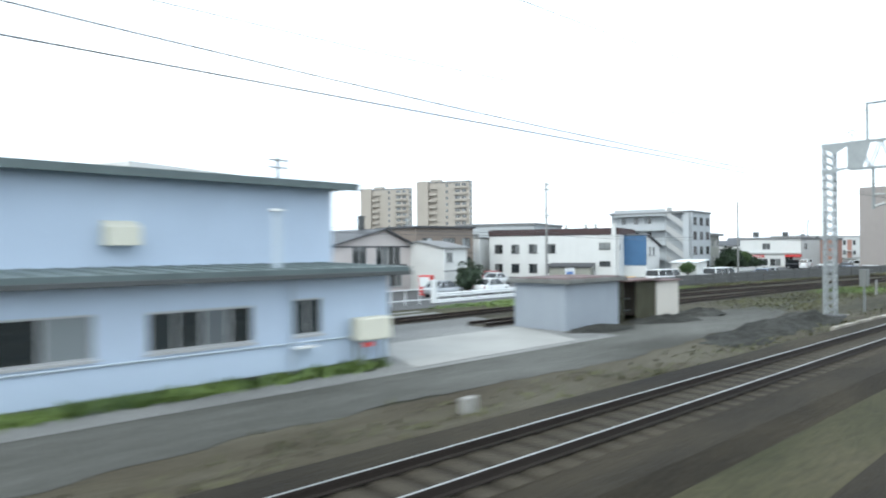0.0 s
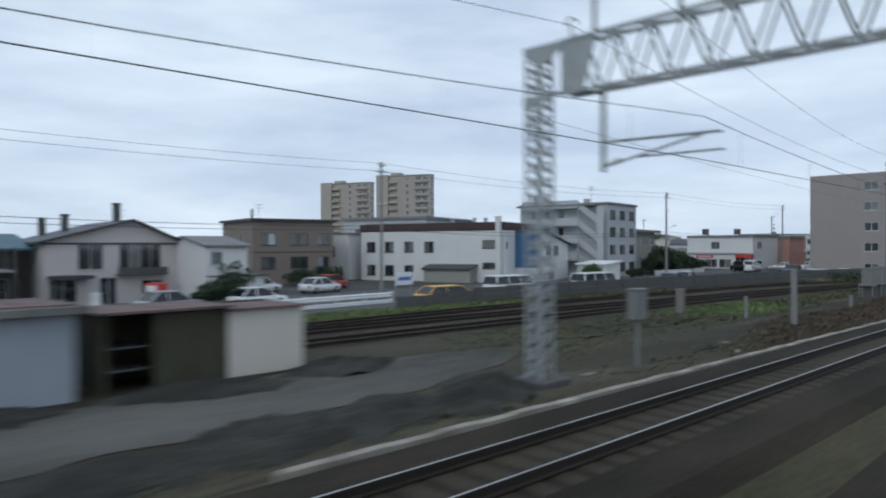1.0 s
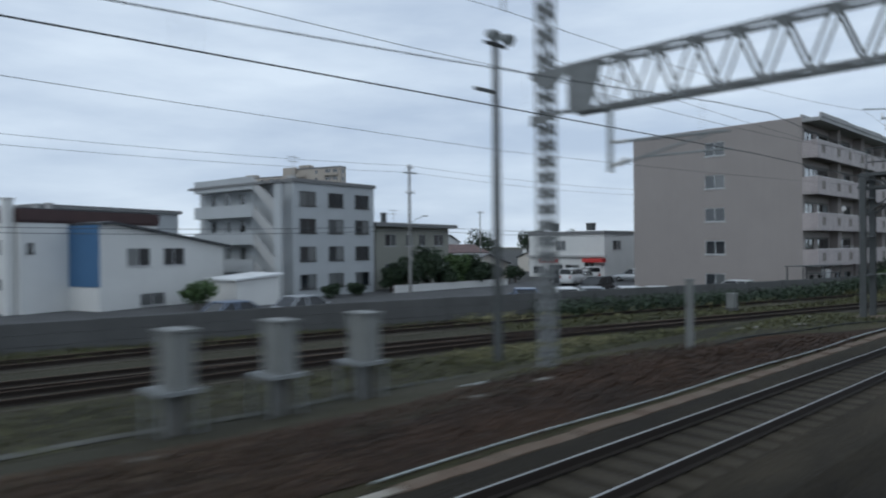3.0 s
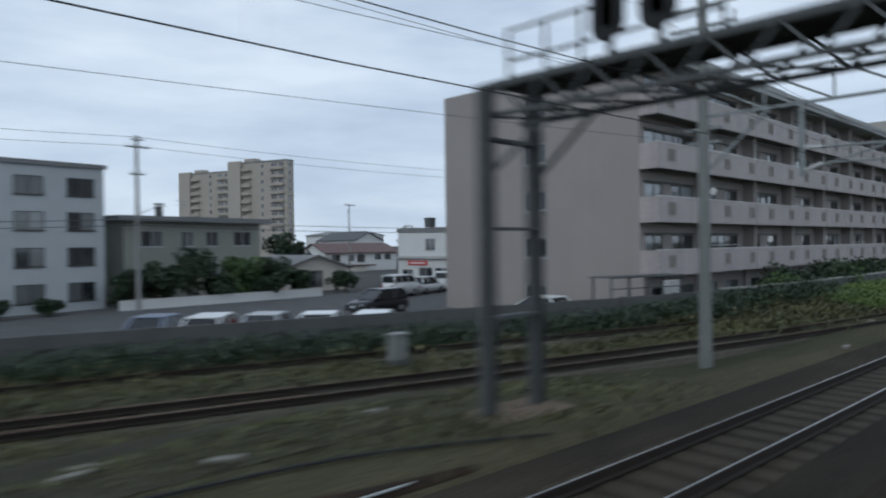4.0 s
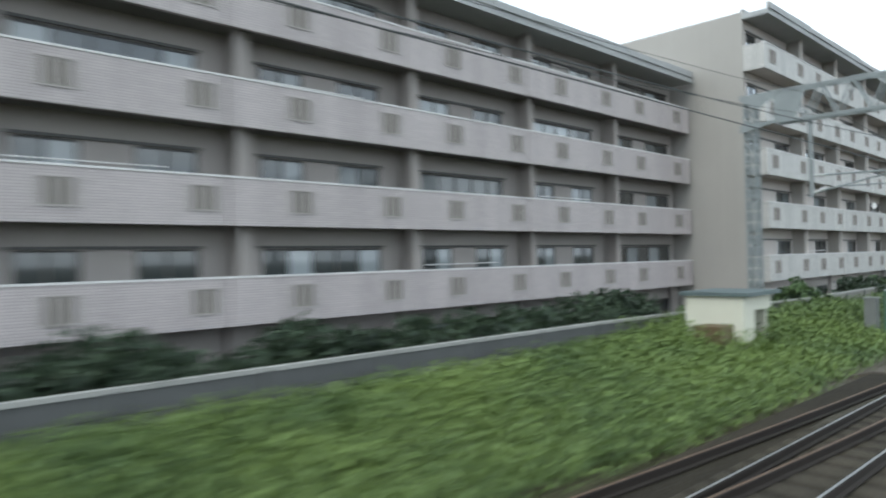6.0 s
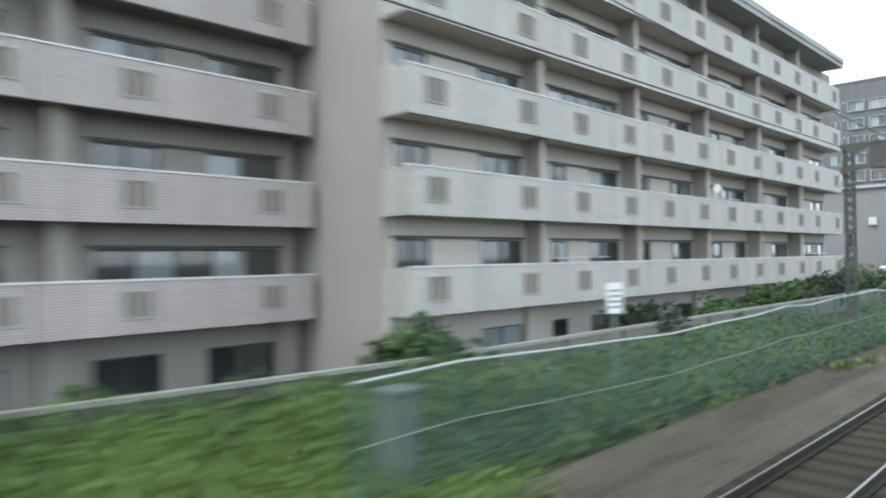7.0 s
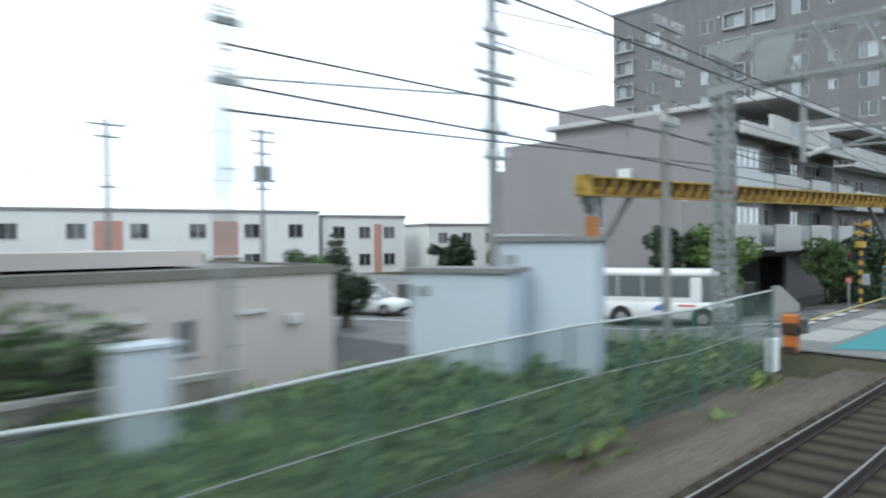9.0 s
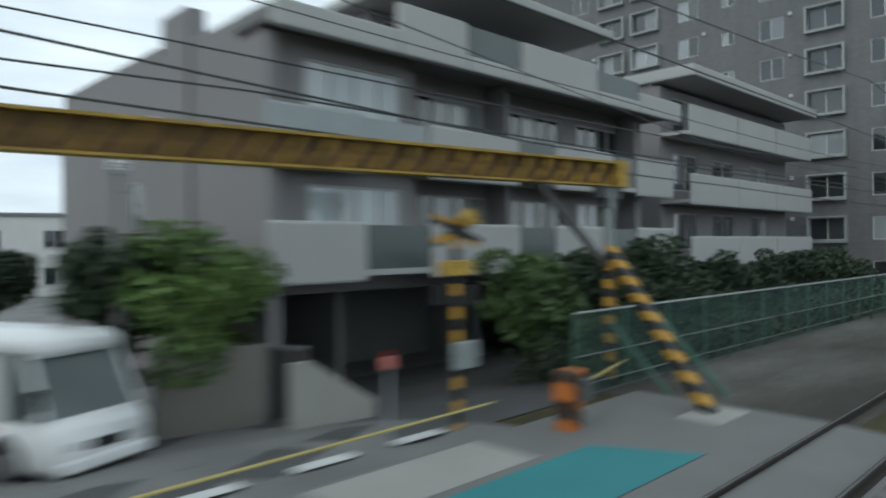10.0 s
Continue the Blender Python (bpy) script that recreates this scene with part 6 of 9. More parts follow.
# relay cases and posts
def relay_case(x, y, z, w, dd, h, material, label, rz=0, doors=2):
    c = thing("relay_case", label, "cabinet", x, y, z, rz, "relay cases")
    part("cabinet", boxes((0, w, 0, dd, 0.1, h), bevel=0.015), M[material], c)
    part("plinth", boxes((-0.05, w + 0.05, -0.05, dd + 0.05, -0.3, 0.099)), M["concrete"], c)
    part("roof", boxes((-0.05, w + 0.05, -0.06, dd + 0.06, h + 0.001, h + 0.05)), M[material], c)
    for i in range(doors):
        dr = part("door", boxes((w * i / doors + 0.03, w * (i + 1) / doors - 0.03, -0.018, -0.002, 0.18, h - 0.08)), M[material], c)
        part("handle", boxes((w * (i + 0.85) / doors, w * (i + 0.9) / doors, -0.04, -0.019, h * 0.5, h * 0.6)), M["dark_steel"], dr)
    return c


relay_case(60.5, 17.7, YARD, 0.36, 0.32, 1.35, "pale_concrete", "narrow pale grey lineside case among weeds", 0, 1)
jb = thing("junction_box", "grey junction box on a thin post beside the path", "cabinet", 44.05, 11.0, YARD)
part("post", tube(bmesh.new(), (0, 0, -0.2), (0, 0, 1.5), 0.06, seg=10), M["dull_galv"], jb)
part("box", boxes((-0.31, 0.31, -0.17, 0.17, 1.5, 2.4), bevel=0.02), M["case_grey"], jb)
part("lid", boxes((-0.34, 0.34, -0.2, 0.2, 2.4, 2.44)), M["case_grey"], jb)
part("door", boxes((-0.26, 0.26, -0.185, -0.171, 1.58, 2.32)), M["case_grey"], jb)
for x in (79.62, 81.95, 84.3):
    rc = thing("relay_case", "pale grey-green relay case on a steel stand beside yard tracks", "cabinet", x, 13.2, YARD, 0, "relay cases")
    part("cabinet", boxes((0, 0.46, 0, 0.7, 1.02, 2.14), bevel=0.015), M["case_grey"], rc)
    part("roof", boxes((-0.05, 0.51, -0.05, 0.75, 2.141, 2.19)), M["case_grey"], rc)
    dr = part("door", boxes((-0.018, -0.002, 0.05, 0.65, 1.1, 2.08)), M["case_grey"], rc)
    part("handle", boxes((-0.04, -0.019, 0.56, 0.6, 1.5, 1.66)), M["dark_steel"], dr)
    part("platform", boxes((-0.3, 0.6, -0.15, 0.85, 0.94, 1.019)), M["dull_galv"], rc)
    for u, v in ((-0.25, -0.1), (0.5, -0.1), (-0.25, 0.75), (0.5, 0.75)):
        part("leg", boxes((u, u + 0.06, v, v + 0.06, -0.3, 0.939)), M["dull_galv"], rc)
    part("cable_chute", boxes((0.08, 0.38, 0.1, 0.6, -0.2, 0.939)), M["dull_steel"], rc)
for pts in ([(78.6, 12.9), (80.0, 12.75), (80.9, 12.3), (81.2, 11.7)], [(83.2, 13.0), (84.2, 12.95)], [(85.3, 13.0), (86.2, 12.9), (86.3, 12.0), (86.6, 11.4)]):
    rp = thing("loose_pipe", "pale bent pipe lying beside the relay cases", "pipe")
    part("pipe", cable([(u, v, ground_z(u, v) + 0.06) for u, v in pts], 0.035, 0.0, 3, 7), M["net_wire"], rp)
relay_case(112.2, 16.2, -0.6, 0.5, 0.4, 0.85, "case_grey", "small pale point machine case", 0, 1)


def lineside_post(x, y, z, h, label, r=0.07, cap=None, material="pole_conc"):
    p = thing("lineside_post", label, "post", x, y, z, group="lineside posts")
    part("post", tube(bmesh.new(), (0, 0, -0.3), (0, 0, h), r, seg=10), M[material], p)
    part("cap", tube(bmesh.new(), (0, 0, h), (0, 0, h + 0.05), r * 1.25, seg=10), M[material], p)
    if cap:
        part("disc", tube(bmesh.new(), (0, -0.03, h - 0.15), (0, -0.06, h - 0.15), 0.14, seg=14), M[cap], p)


lineside_post(55.0, 10.1, YARD, 2.75, "pale grey lineside post", 0.11)
lineside_post(94.62, 10.1, -0.25, 2.15, "plain grey concrete lineside post", 0.12, None, "case_grey")
lineside_post(60.9, 14.4, YARD, 1.1, "short pale lineside post", 0.08)
lineside_post(67.0, 11.2, YARD, 1.0, "short pale lineside post", 0.08)

# concrete offcuts lying on the ballast
rng = random.Random(4)
for i in range(20):
    x = rng.choice((rng.uniform(38, 50), rng.uniform(100, 136), rng.uniform(100, 136), rng.uniform(60, 90)))
    y = rng.uniform(9.6, 12.0) if x < 112 else rng.uniform(6.2, 8.6)
    o = thing("concrete_piece", "broken pale concrete piece lying on the ballast", "rubble", x, y, ground_z(x, y) + 0.03, rng.uniform(-30, 30), "rubble by the track")
    w = rng.uniform(0.12, 0.3)
    part("piece", boxes((-w, w, -0.09, 0.09, -0.06, 0.04), bevel=0.02), M["pale_concrete"], o)


# ---- overhead line ----
def lattice(bm, x, y, z0, z1, s, pitch, leg=0.06):
    """Four angle legs with zigzag lacing on every face."""
    h = s / 2
    for sx in (-1, 1):
        for sy in (-1, 1):
            box(bm, x + sx * h - leg / 2, x + sx * h + leg / 2, y + sy * h - leg / 2, y + sy * h + leg / 2, z0, z1)
    n = max(1, int((z1 - z0) / pitch))
    for i in range(n):
        a, b2 = z0 + (z1 - z0) * i / n, z0 + (z1 - z0) * (i + 1) / n
        f = 1 if i % 2 else -1
        for sy in (-1, 1):
            bar(bm, (x - f * h, y + sy * h, a), (x + f * h, y + sy * h, b2), 0.05, 0.012)
            bar(bm, (x + f * h, y + sy * h, a), (x - f * h, y + sy * h, b2), 0.05, 0.012)
        for sx in (-1, 1):
            bar(bm, (x + sx * h, y - f * h, a), (x + sx * h, y + f * h, b2), 0.012, 0.05)
            bar(bm, (x + sx * h, y + f * h, a), (x + sx * h, y - f * h, b2), 0.012, 0.05)
    return bm


def truss(bm, x, y0, y1, z0, z1, w=0.5, bay=0.95):
    """A box truss across the tracks."""
    for sx in (-1, 1):
        for z in (z0, z1):
            bar(bm, (x + sx * w / 2, y0, z), (x + sx * w / 2, y1, z), 0.09, 0.09)
    n = int(abs(y1 - y0) / bay)
    for i in range(n):
        a, b2 = y0 + (y1 - y0) * i / n, y0 + (y1 - y0) * (i + 1) / n
        m = (a + b2) / 2
        for sx in (-1, 1):
            xx = x + sx * w / 2
            bar(bm, (xx, a, z0), (xx, m, z1), 0.05, 0.05)
            bar(bm, (xx, m, z1), (xx, b2, z0), 0.05, 0.05)
        for z in (z0, z1):
            bar(bm, (x - w / 2, a, z), (x + w / 2, b2, z), 0.04, 0.04)
    return bm


def insulator(parent, p, q, r=0.06, n=5):
    """A stack of porcelain sheds on a pin, turned as one piece."""
    p, q = Vector(p), Vector(q)
    m = (q - p).to_track_quat("Z", "Y").to_matrix()
    prof = [(0.0, r * 0.35)]
    for i in range(n):
        prof += [((i + 0.15) / n, r * 0.4), ((i + 0.2) / n, r), ((i + 0.8) / n, r * 0.5)]
    prof.append((1.0, r * 0.35))
    bm = bmesh.new()
    rings = [[bm.verts.new(p.lerp(q, f) + m @ Vector((rr * math.cos(6.2832 * k / 8), rr * math.sin(6.2832 * k / 8), 0))) for k in range(8)] for f, rr in prof]
    for a, b2 in zip(rings, rings[1:]):
        for k in range(8):
            bm.faces.new((a[k], a[(k + 1) % 8], b2[(k + 1) % 8], b2[k]))
    bm.faces.new(rings[0][::-1])
    bm.faces.new(rings[-1])
    return part("insulator", bm, M["porcelain"], parent)


def cantilever(t, x, y, zt, zb, reach):
    """Drop tube with a bracket that holds the contact wire."""
    part("drop_tube", tube(bmesh.new(), (x, y, zt), (x, y, zb), 0.07, seg=10), M["grey_steel"], t)
    bm = bmesh.new()
    tube(bm, (x, y, zb + 0.75), (x, y - reach, zb + 0.68), 0.035, seg=8)
    tube(bm, (x, y, zb + 0.12), (x, y - reach * 0.85, zb + 0.66), 0.03, seg=8)
    tube(bm, (x, y - reach * 0.3, zb + 0.3), (x, y - reach * 1.02, zb + 0.28), 0.025, seg=8)
    part("bracket", bm, M["grey_steel"], t)
    bm = bmesh.new()
    insulator(t, (x, y - 0.08, zb + 0.75), (x, y - 0.5, zb + 0.74))
    insulator(t, (x, y - 0.08, zb + 0.15), (x, y - 0.5, zb + 0.32))


def portal(x, y, top, zb, hoop=True, label="grey lattice catenary portal across the tracks", far=-7.0, material="galv", size=0.5):
    t = thing("catenary_portal", label, "catenary mast", group="catenary portals")
    part("footing", boxes((x - 0.6, x + 0.6, y - 0.6, y + 0.6, -1.2, -0.55), bevel=0.05), M["concrete"], t)
    part("mast", lattice(bmesh.new(), x, y, -0.55, top, size, 0.42), M[material], t)
    part("far_mast", lattice(bmesh.new(), x, far, -0.55, top, 0.5, 0.8), M[material], t)
    part("beam", truss(bmesh.new(), x, y - 0.9, far + 0.2, zb, top), M[material], t)
    bm = bmesh.new()
    prism(bm, [(-0.3, top - 0.15), (-0.3, top + 0.03), (1.2, top + 0.03), (0.9, top - 0.2), (0.35, top - 0.55)], -0.3, -0.27)
    prism(bm, [(-0.3, zb - 0.25), (-0.3, zb + 0.05), (0.3, zb + 0.05), (1.3, zb + 0.1), (0.3, zb - 0.15)], -0.3, -0.27)
    prism(bm, [(0.9, zb), (0.9, top), (2.0, top), (1.6, zb)], -0.27, -0.25)
    part("gusset", bm, M[material], t, "solid steel gusset plates", Matrix.Translation((x, y, 0)) @ pose(0, 0, 0, 0, 0, -90))
    if hoop:
        bm = bmesh.new()
        for yy in (y - 1.75, y - 4.05):
            tube(bm, (x, yy, top), (x, yy, top + 1.9), 0.06, seg=8)
        tube(bm, (x, y - 1.69, top + 1.9), (x, y - 4.1, top + 1.9), 0.06, seg=8)
        part("wire_frame", bm, M["grey_steel"], t, "pipe frame for feeder wires")
        bm = bmesh.new()
        insulator(t, (x, y - 2.8, top + 1.85), (x, y - 2.9, top + 1.2))
        insulator(t, (x, y - 1.05, top + 0.05), (x, y - 1.05, top + 0.5))
        insulator(t, (x, y + 0.3, zb - 0.2), (x, y + 0.3, zb - 0.75))
        bm = bmesh.new()
        for i in range(10):
            a0, a1 = math.pi * i / 10, math.pi * (i + 1) / 10
            tube(bm, (x, y - 1.05 + 0.18 * math.cos(a0), top + 0.45 + 0.18 * math.sin(a0)), (x, y - 1.05 + 0.18 * math.cos(a1), top + 0.45 + 0.18 * math.sin(a1)), 0.025, seg=6)
        part("hook", bm, M["grey_steel"], t)
    cantilever(t, x, y - 2.0, zb, 4.85, 3.0)
    return t


portal(39.8, 11.5, 8.3, 6.95)
pt = portal(89.3, 11.55, 7.7, 6.5, hoop=False, material="dull_galv", size=0.34)
part("top_mast", lattice(bmesh.new(), 89.3, 11.55, 7.7, 10.45, 0.34, 0.55), M["dull_galv"], pt, "open lattice top of the mast")
bm = bar(bmesh.new(), (89.3, 11.3, 10.45), (89.3, 13.1, 10.45), 0.07, 0.07)
bar(bm, (89.3, 13.05, 10.45), (89.3, 13.05, 9.8), 0.05, 0.05)
part("outrigger", bm, M["grey_steel"], pt)
portal(-12.0, 12.3, 8.3, 6.95)
portal(208.9, 9.5, 8.1, 6.95, hoop=False, far=-6.0, material="dull_steel", size=0.36)
portal(239.5, 7.9, 8.1, 6.95, hoop=False, far=-6.0, material="grey_steel", size=0.4)
portal(173.6, 10.2, 8.7, 7.6, hoop=False, far=-6.0, material="grey_steel", size=0.36)

# signal gantry: a two-legged post on a concrete foot with a bridge of signals
sg = thing("signal_gantry", "dark steel signal gantry with round signal heads", "signal gantry")
part("footing", boxes((107.9, 110.3, 8.2, 9.5, -0.9, -0.25), bevel=0.12), M["rusty_concrete"], sg, "rust-stained concrete footing")
for x in (108.35, 109.8):
    steel = [(-0.13, -0.12), (-0.112, -0.12), (-0.112, -0.01), (0.112, -0.01), (0.112, -0.12), (0.13, -0.12), (0.13, 0.12), (0.112, 0.12), (0.112, 0.01), (-0.112, 0.01), (-0.112, 0.12), (-0.13, 0.12)]
    part("leg", prism(bmesh.new(), steel, -6.0, 0.3), M["dark_steel"], sg, "", pose(x, 8.86, 0, -90, 0, 0))
for z in (1.6, 3.3, 5.0):
    for y in (8.8, 8.95):
        part("tie", bar(bmesh.new(), (108.35, y, z), (109.8, y, z), 0.1, 0.06), M["dark_steel"], sg)
part("bridge", truss(bmesh.new(), 109.1, 9.1, -7.0, 5.45, 6.0, 1.2, 1.0), M["dark_steel"], sg)
for a, c in ((108.35, 108.6), (109.8, 109.6)):
    part("brace", bar(bmesh.new(), (a, 8.8, 4.3), (c, 7.2, 5.5), 0.07, 0.07), M["dark_steel"], sg)
for yy in (6.6, 5.65):
    part("signal_post", tube(bmesh.new(), (109.1, yy, 6.0), (109.1, yy, 8.3), 0.07, seg=8), M["dark_steel"], sg)
    hd = part("signal_head", tube(bmesh.new(), (109.25, yy, 7.0), (109.25, yy, 7.0001), 0.01), M["black"], sg)
    bm = bmesh.new()
    for sgn in (0,):
        prs = [(0.34 * math.cos(a), 0.34 * math.sin(a) + (0.32 if math.sin(a) > 0 else -0.32)) for a in [2 * math.pi * k / 20 for k in range(20)]]
        prism(bm, prs, -0.05, 0.0)
    part("backboard", bm, M["black"], sg, "black oval signal backboard", Matrix.Translation((109.0, yy, 7.15)) @ pose(0, 0, 0, 0, 0, 90))
    part("lamp_box", boxes((109.0, 109.3, yy - 0.16, yy + 0.16, 6.7, 7.6), bevel=0.03), M["black"], sg)
bm = bmesh.new()
for z in (6.6, 7.2):
    bar(bm, (109.1, 8.9, z), (109.1, 4.6, z), 0.05, 0.05)
for yy in (8.9, 8.0, 7.2, 4.6):
    bar(bm, (109.1, yy, 6.0), (109.1, yy, 7.2), 0.05, 0.05)
part("handrail", bm, M["dark_steel"], sg)
part("walkway", boxes((108.5, 109.7, -6.0, 9.0, 6.05, 6.1)), M["dark_steel"], sg)

# tubular pole with arms and a truss
tp = thing("catenary_pole", "grey concrete catenary pole with cross arms and a light truss", "catenary mast")
part("pole", tube(bmesh.new(), (118.3, 9.3, -0.9), (118.3, 9.3, 10.4), 0.19, 0.14, 14), M["case_grey"], tp)
bm = bmesh.new()
for z, a in ((9.9, 1.2), (9.3, 1.0), (6.3, 0.55), (5.9, 0.5)):
    bar(bm, (118.3, 9.3 + a, z), (118.3, 9.3 - a, z), 0.08, 0.08)
bar(bm, (118.3, 9.3, 10.3), (118.3, 11.4, 10.55), 0.06, 0.06)
part("cross_arm", bm, M["grey_steel"], tp)
bm = bmesh.new()
for z, a in ((9.9, 1.15), (9.3, 0.95)):
    for s in (-1, 1):
        insulator(tp, (118.3, 9.3 + s * a, z + 0.05), (118.3, 9.3 + s * a, z + 0.32), 0.05, 3)
bm = bmesh.new()
for z in (6.65, 7.6):
    bar(bm, (118.3, 9.3, z), (118.3, -7, z), 0.08, 0.08)
for i in range(9):
    a = 9.3 - i * 1.75
    bar(bm, (118.3, a, 7.6), (118.3, a - 1.75, 6.65), 0.06, 0.06)
    bar(bm, (118.3, a - 1.75, 6.65), (118.3, a - 1.75, 7.6), 0.05, 0.05)
part("truss", bm, M["grey_steel"], tp)
part("far_pole", tube(bmesh.new(), (118.3, -7, -0.9), (118.3, -7, 8), 0.19, 0.15, 12), M["pole_conc"], tp)
part("brace", bar(bmesh.new(), (118.3, 9.25, 5.0), (118.3, 7.4, 6.65), 0.07, 0.07), M["grey_steel"], tp)
cantilever(tp, 118.3, 6.6, 6.65, 4.7, 2.4)

# floodlight pole
fp = thing("floodlight_pole", "dark pole with two floodlights on top", "floodlight pole")
part("pole", tube(bmesh.new(), (91.0, 14.85, -0.9), (91.0, 14.85, 9.75), 0.16, 0.11, 12), M["dark_steel"], fp)
for s in (-0.35, 0.35):
    part("floodlight", tube(bmesh.new(), (91.0 + s, 14.85, 9.85), (90.9 + s, 14.45, 9.65), 0.12, 0.2, 12), M["grey_steel"], fp)
part("cross_arm", boxes((90.5, 91.5, 14.8, 14.9, 9.5, 9.6), (90.0, 91.1, 14.8, 14.9, 7.95, 8.05)), M["dark_steel"], fp)

# line wires along the railway
lines = thing("overhead_lines", "thin dark overhead line wires along the railway", "cable")
RUNS = [
    [(-60, 11.6, 7.3), (-12, 11.2, 7.3), (39.8, 10.45, 8.75), (89.3, 11.9, 7.75), (118.3, 10.6, 8.0), (173.6, 7.8, 7.6)],
    [(-60, 9.4, 9.0), (-12, 9.2, 9.0), (39.8, 8.6, 9.45), (89.3, 13.0, 9.8), (118.3, 11.4, 10.5), (173.6, 8.3, 8.5), (208.9, 8.2, 8.2)],
    [(39.8, 11.8, 6.6), (89.3, 13.0, 5.75), (118.3, 10.3, 6.1)],
    [(89.3, 11.6, 8.2), (118.3, 10.0, 7.45)],
]
for run, sag, r in zip(RUNS, (0.85, 1.05, 0.25, 0.5), (0.008, 0.008, 0.006, 0.007)):
    part("wire", cable(run, r, sag, 10), M["wire"], lines)
# contact wire, messenger wire and droppers over the neighbouring track
CONTACT = [(-60, 7.5), (-12, 7.1), (14, 7.2), (26, 7.6), (39.8, 7.0), (60, 6.95), (72, 6.8), (89.3, 5.95), (103, 6.0), (118.3, 5.35), (145, 4.64), (173.6, 3.95), (185, 3.8), (208.9, 3.65), (235, 3.55), (300, 3.5)]
part("contact_wire", cable([(x, y, 4.95) for x, y in CONTACT], 0.010, 0.0, 4), M["wire"], lines)
SPAN = [-60, -12, 39.8, 89.3, 118.3, 173.6, 208.9, 260, 300]


def messenger_z(x):
    for a, c in zip(SPAN, SPAN[1:]):
        if a <= x <= c:
            f = (x - a) / (c - a)
            return 5.95 - min(0.9, 0.9 * ((c - a) / 50) ** 2) * 4 * f * (1 - f)
    return 5.95


part("messenger_wire", cable([(x, along(CONTACT, x), messenger_z(x)) for x in [-60 + 2.5 * i for i in range(145)]], 0.009, 0.0, 1), M["wire"], lines)
x = -8.0
while x < 290:
    if messenger_z(x) > 5.05:
        part("dropper", tube(bmesh.new(), (x, along(CONTACT, x), 4.95), (x, along(CONTACT, x), messenger_z(x)), 0.004, seg=4), M["wire"], lines)
    x += 5.0


# ---- street poles ----
def street_pole(x, y, z, h, arms, label="concrete utility pole with cross arms", transformer=False, r=0.17, lamp=False, rz=0):
    p = thing("utility_pole", label, "utility pole", x, y, z, rz, "utility poles")
    part("pole", tube(bmesh.new(), (0, 0, -0.4), (0, 0, h), r, r * 0.62, 12), M["pole_conc"], p)
    for zz, a in arms:
        arm = part("cross_arm", boxes((-a, a, -0.16, -0.08, zz - 0.045, zz + 0.045)), M["grey_steel"], p)
        bm = bmesh.new()
        for u in (-a * 0.9, -a * 0.35, a * 0.35, a * 0.9):
            insulator(arm, (u, -0.12, zz + 0.05), (u, -0.12, zz + 0.25), 0.05, 3)
    if transformer:
        for s in (-1, 1):
            t2 = part("transformer", tube(bmesh.new(), (s * 0.38, -0.1, h - 3.3), (s * 0.38, -0.1, h - 2.4), 0.26, seg=14), M["grey_steel"], p)
            part("bushing", tube(bmesh.new(), (s * 0.38, -0.1, h - 2.4), (s * 0.38, -0.1, h - 2.2), 0.05, seg=8), M["porcelain"], t2)
        part("platform", boxes((-0.8, 0.8, -0.4, -0.17, h - 3.42, h - 3.31)), M["grey_steel"], p)
    if lamp:
        part("lamp_arm", bar(bmesh.new(), (0, 0, h * 0.55), (1.1, -0.6, h * 0.6), 0.05, 0.05), M["grey_steel"], p)
        part("lamp_head", boxes((0.95, 1.55, -0.8, -0.55, h * 0.6 - 0.03, h * 0.6 + 0.09), bevel=0.03), M["porcelain"], p)
    for k in range(8):
        part("step_bolt", boxes((r * 0.7, r + 0.12, -0.012, 0.012, 1.9 + k * 0.9, 1.93 + k * 0.9)), M["grey_steel"], p) if k < 6 else None
    return p


street_pole(29.9, 49.2, TOWN, 11.7, ((11.5, 0.9), (10.9, 0.8), (6.2, 1.0)), transformer=True)
street_pole(64.9, 48.6, TOWN, 11.9, ((11.6, 0.4), (11.0, 0.7), (8.0, 0.6)))
street_pole(116.1, 47.5, TOWN, 11.8, ((11.5, 0.4), (11.0, 0.8), (9.2, 0.5)), transformer=False, lamp=True)
street_pole(159.5, 47.0, TOWN, 11.7, ((11.5, 0.7), (10.8, 0.7)))
street_pole(190.0, 60.0, TOWN, 11.0, ((10.7, 1.0), (10.1, 1.0)), label="distant utility pole over the roofs")
street_pole(150.0, 70.0, TOWN, 9.5, ((9.3, 0.8),), label="thin distant utility pole", r=0.12)
street_pole(131.6, 30.0, TOWN, 6.2, ((6.0, 0.25),), label="dark post at the corner of the block", r=0.16)
street_pole(244.4, 40.2, TOWN, 11.5, ((11.3, 0.9), (10.7, 0.9), (9.9, 0.7), (7.6, 0.6)), label="utility pole with a transformer beside white apartments", transformer=True)
street_pole(233.5, 36.3, TOWN, 10.4, ((10.1, 0.9), (9.5, 0.7), (7.0, 0.5)), label="utility pole with cross arms")
street_pole(226.1, 9.75, -0.5, 8.6, ((7.9, 0.25), (6.8, 0.3), (5.9, 0.3)), label="tall concrete utility pole behind the fence", r=0.1)
street_pole(235.3, 12.4, -0.5, 10.2, ((10.0, 0.6), (9.1, 0.5), (8.65, 0.8), (7.95, 0.85), (7.75, 0.7), (6.4, 0.55), (5.7, 0.5)), label="utility pole crowded with cross arms and insulators", r=0.19)
street_pole(239.4, 9.5, -0.4, 9.6, ((9.3, 0.8), (8.6, 1.0), (8.0, 0.8), (6.6, 0.5)), label="utility pole with insulators beside the crossing", r=0.13)
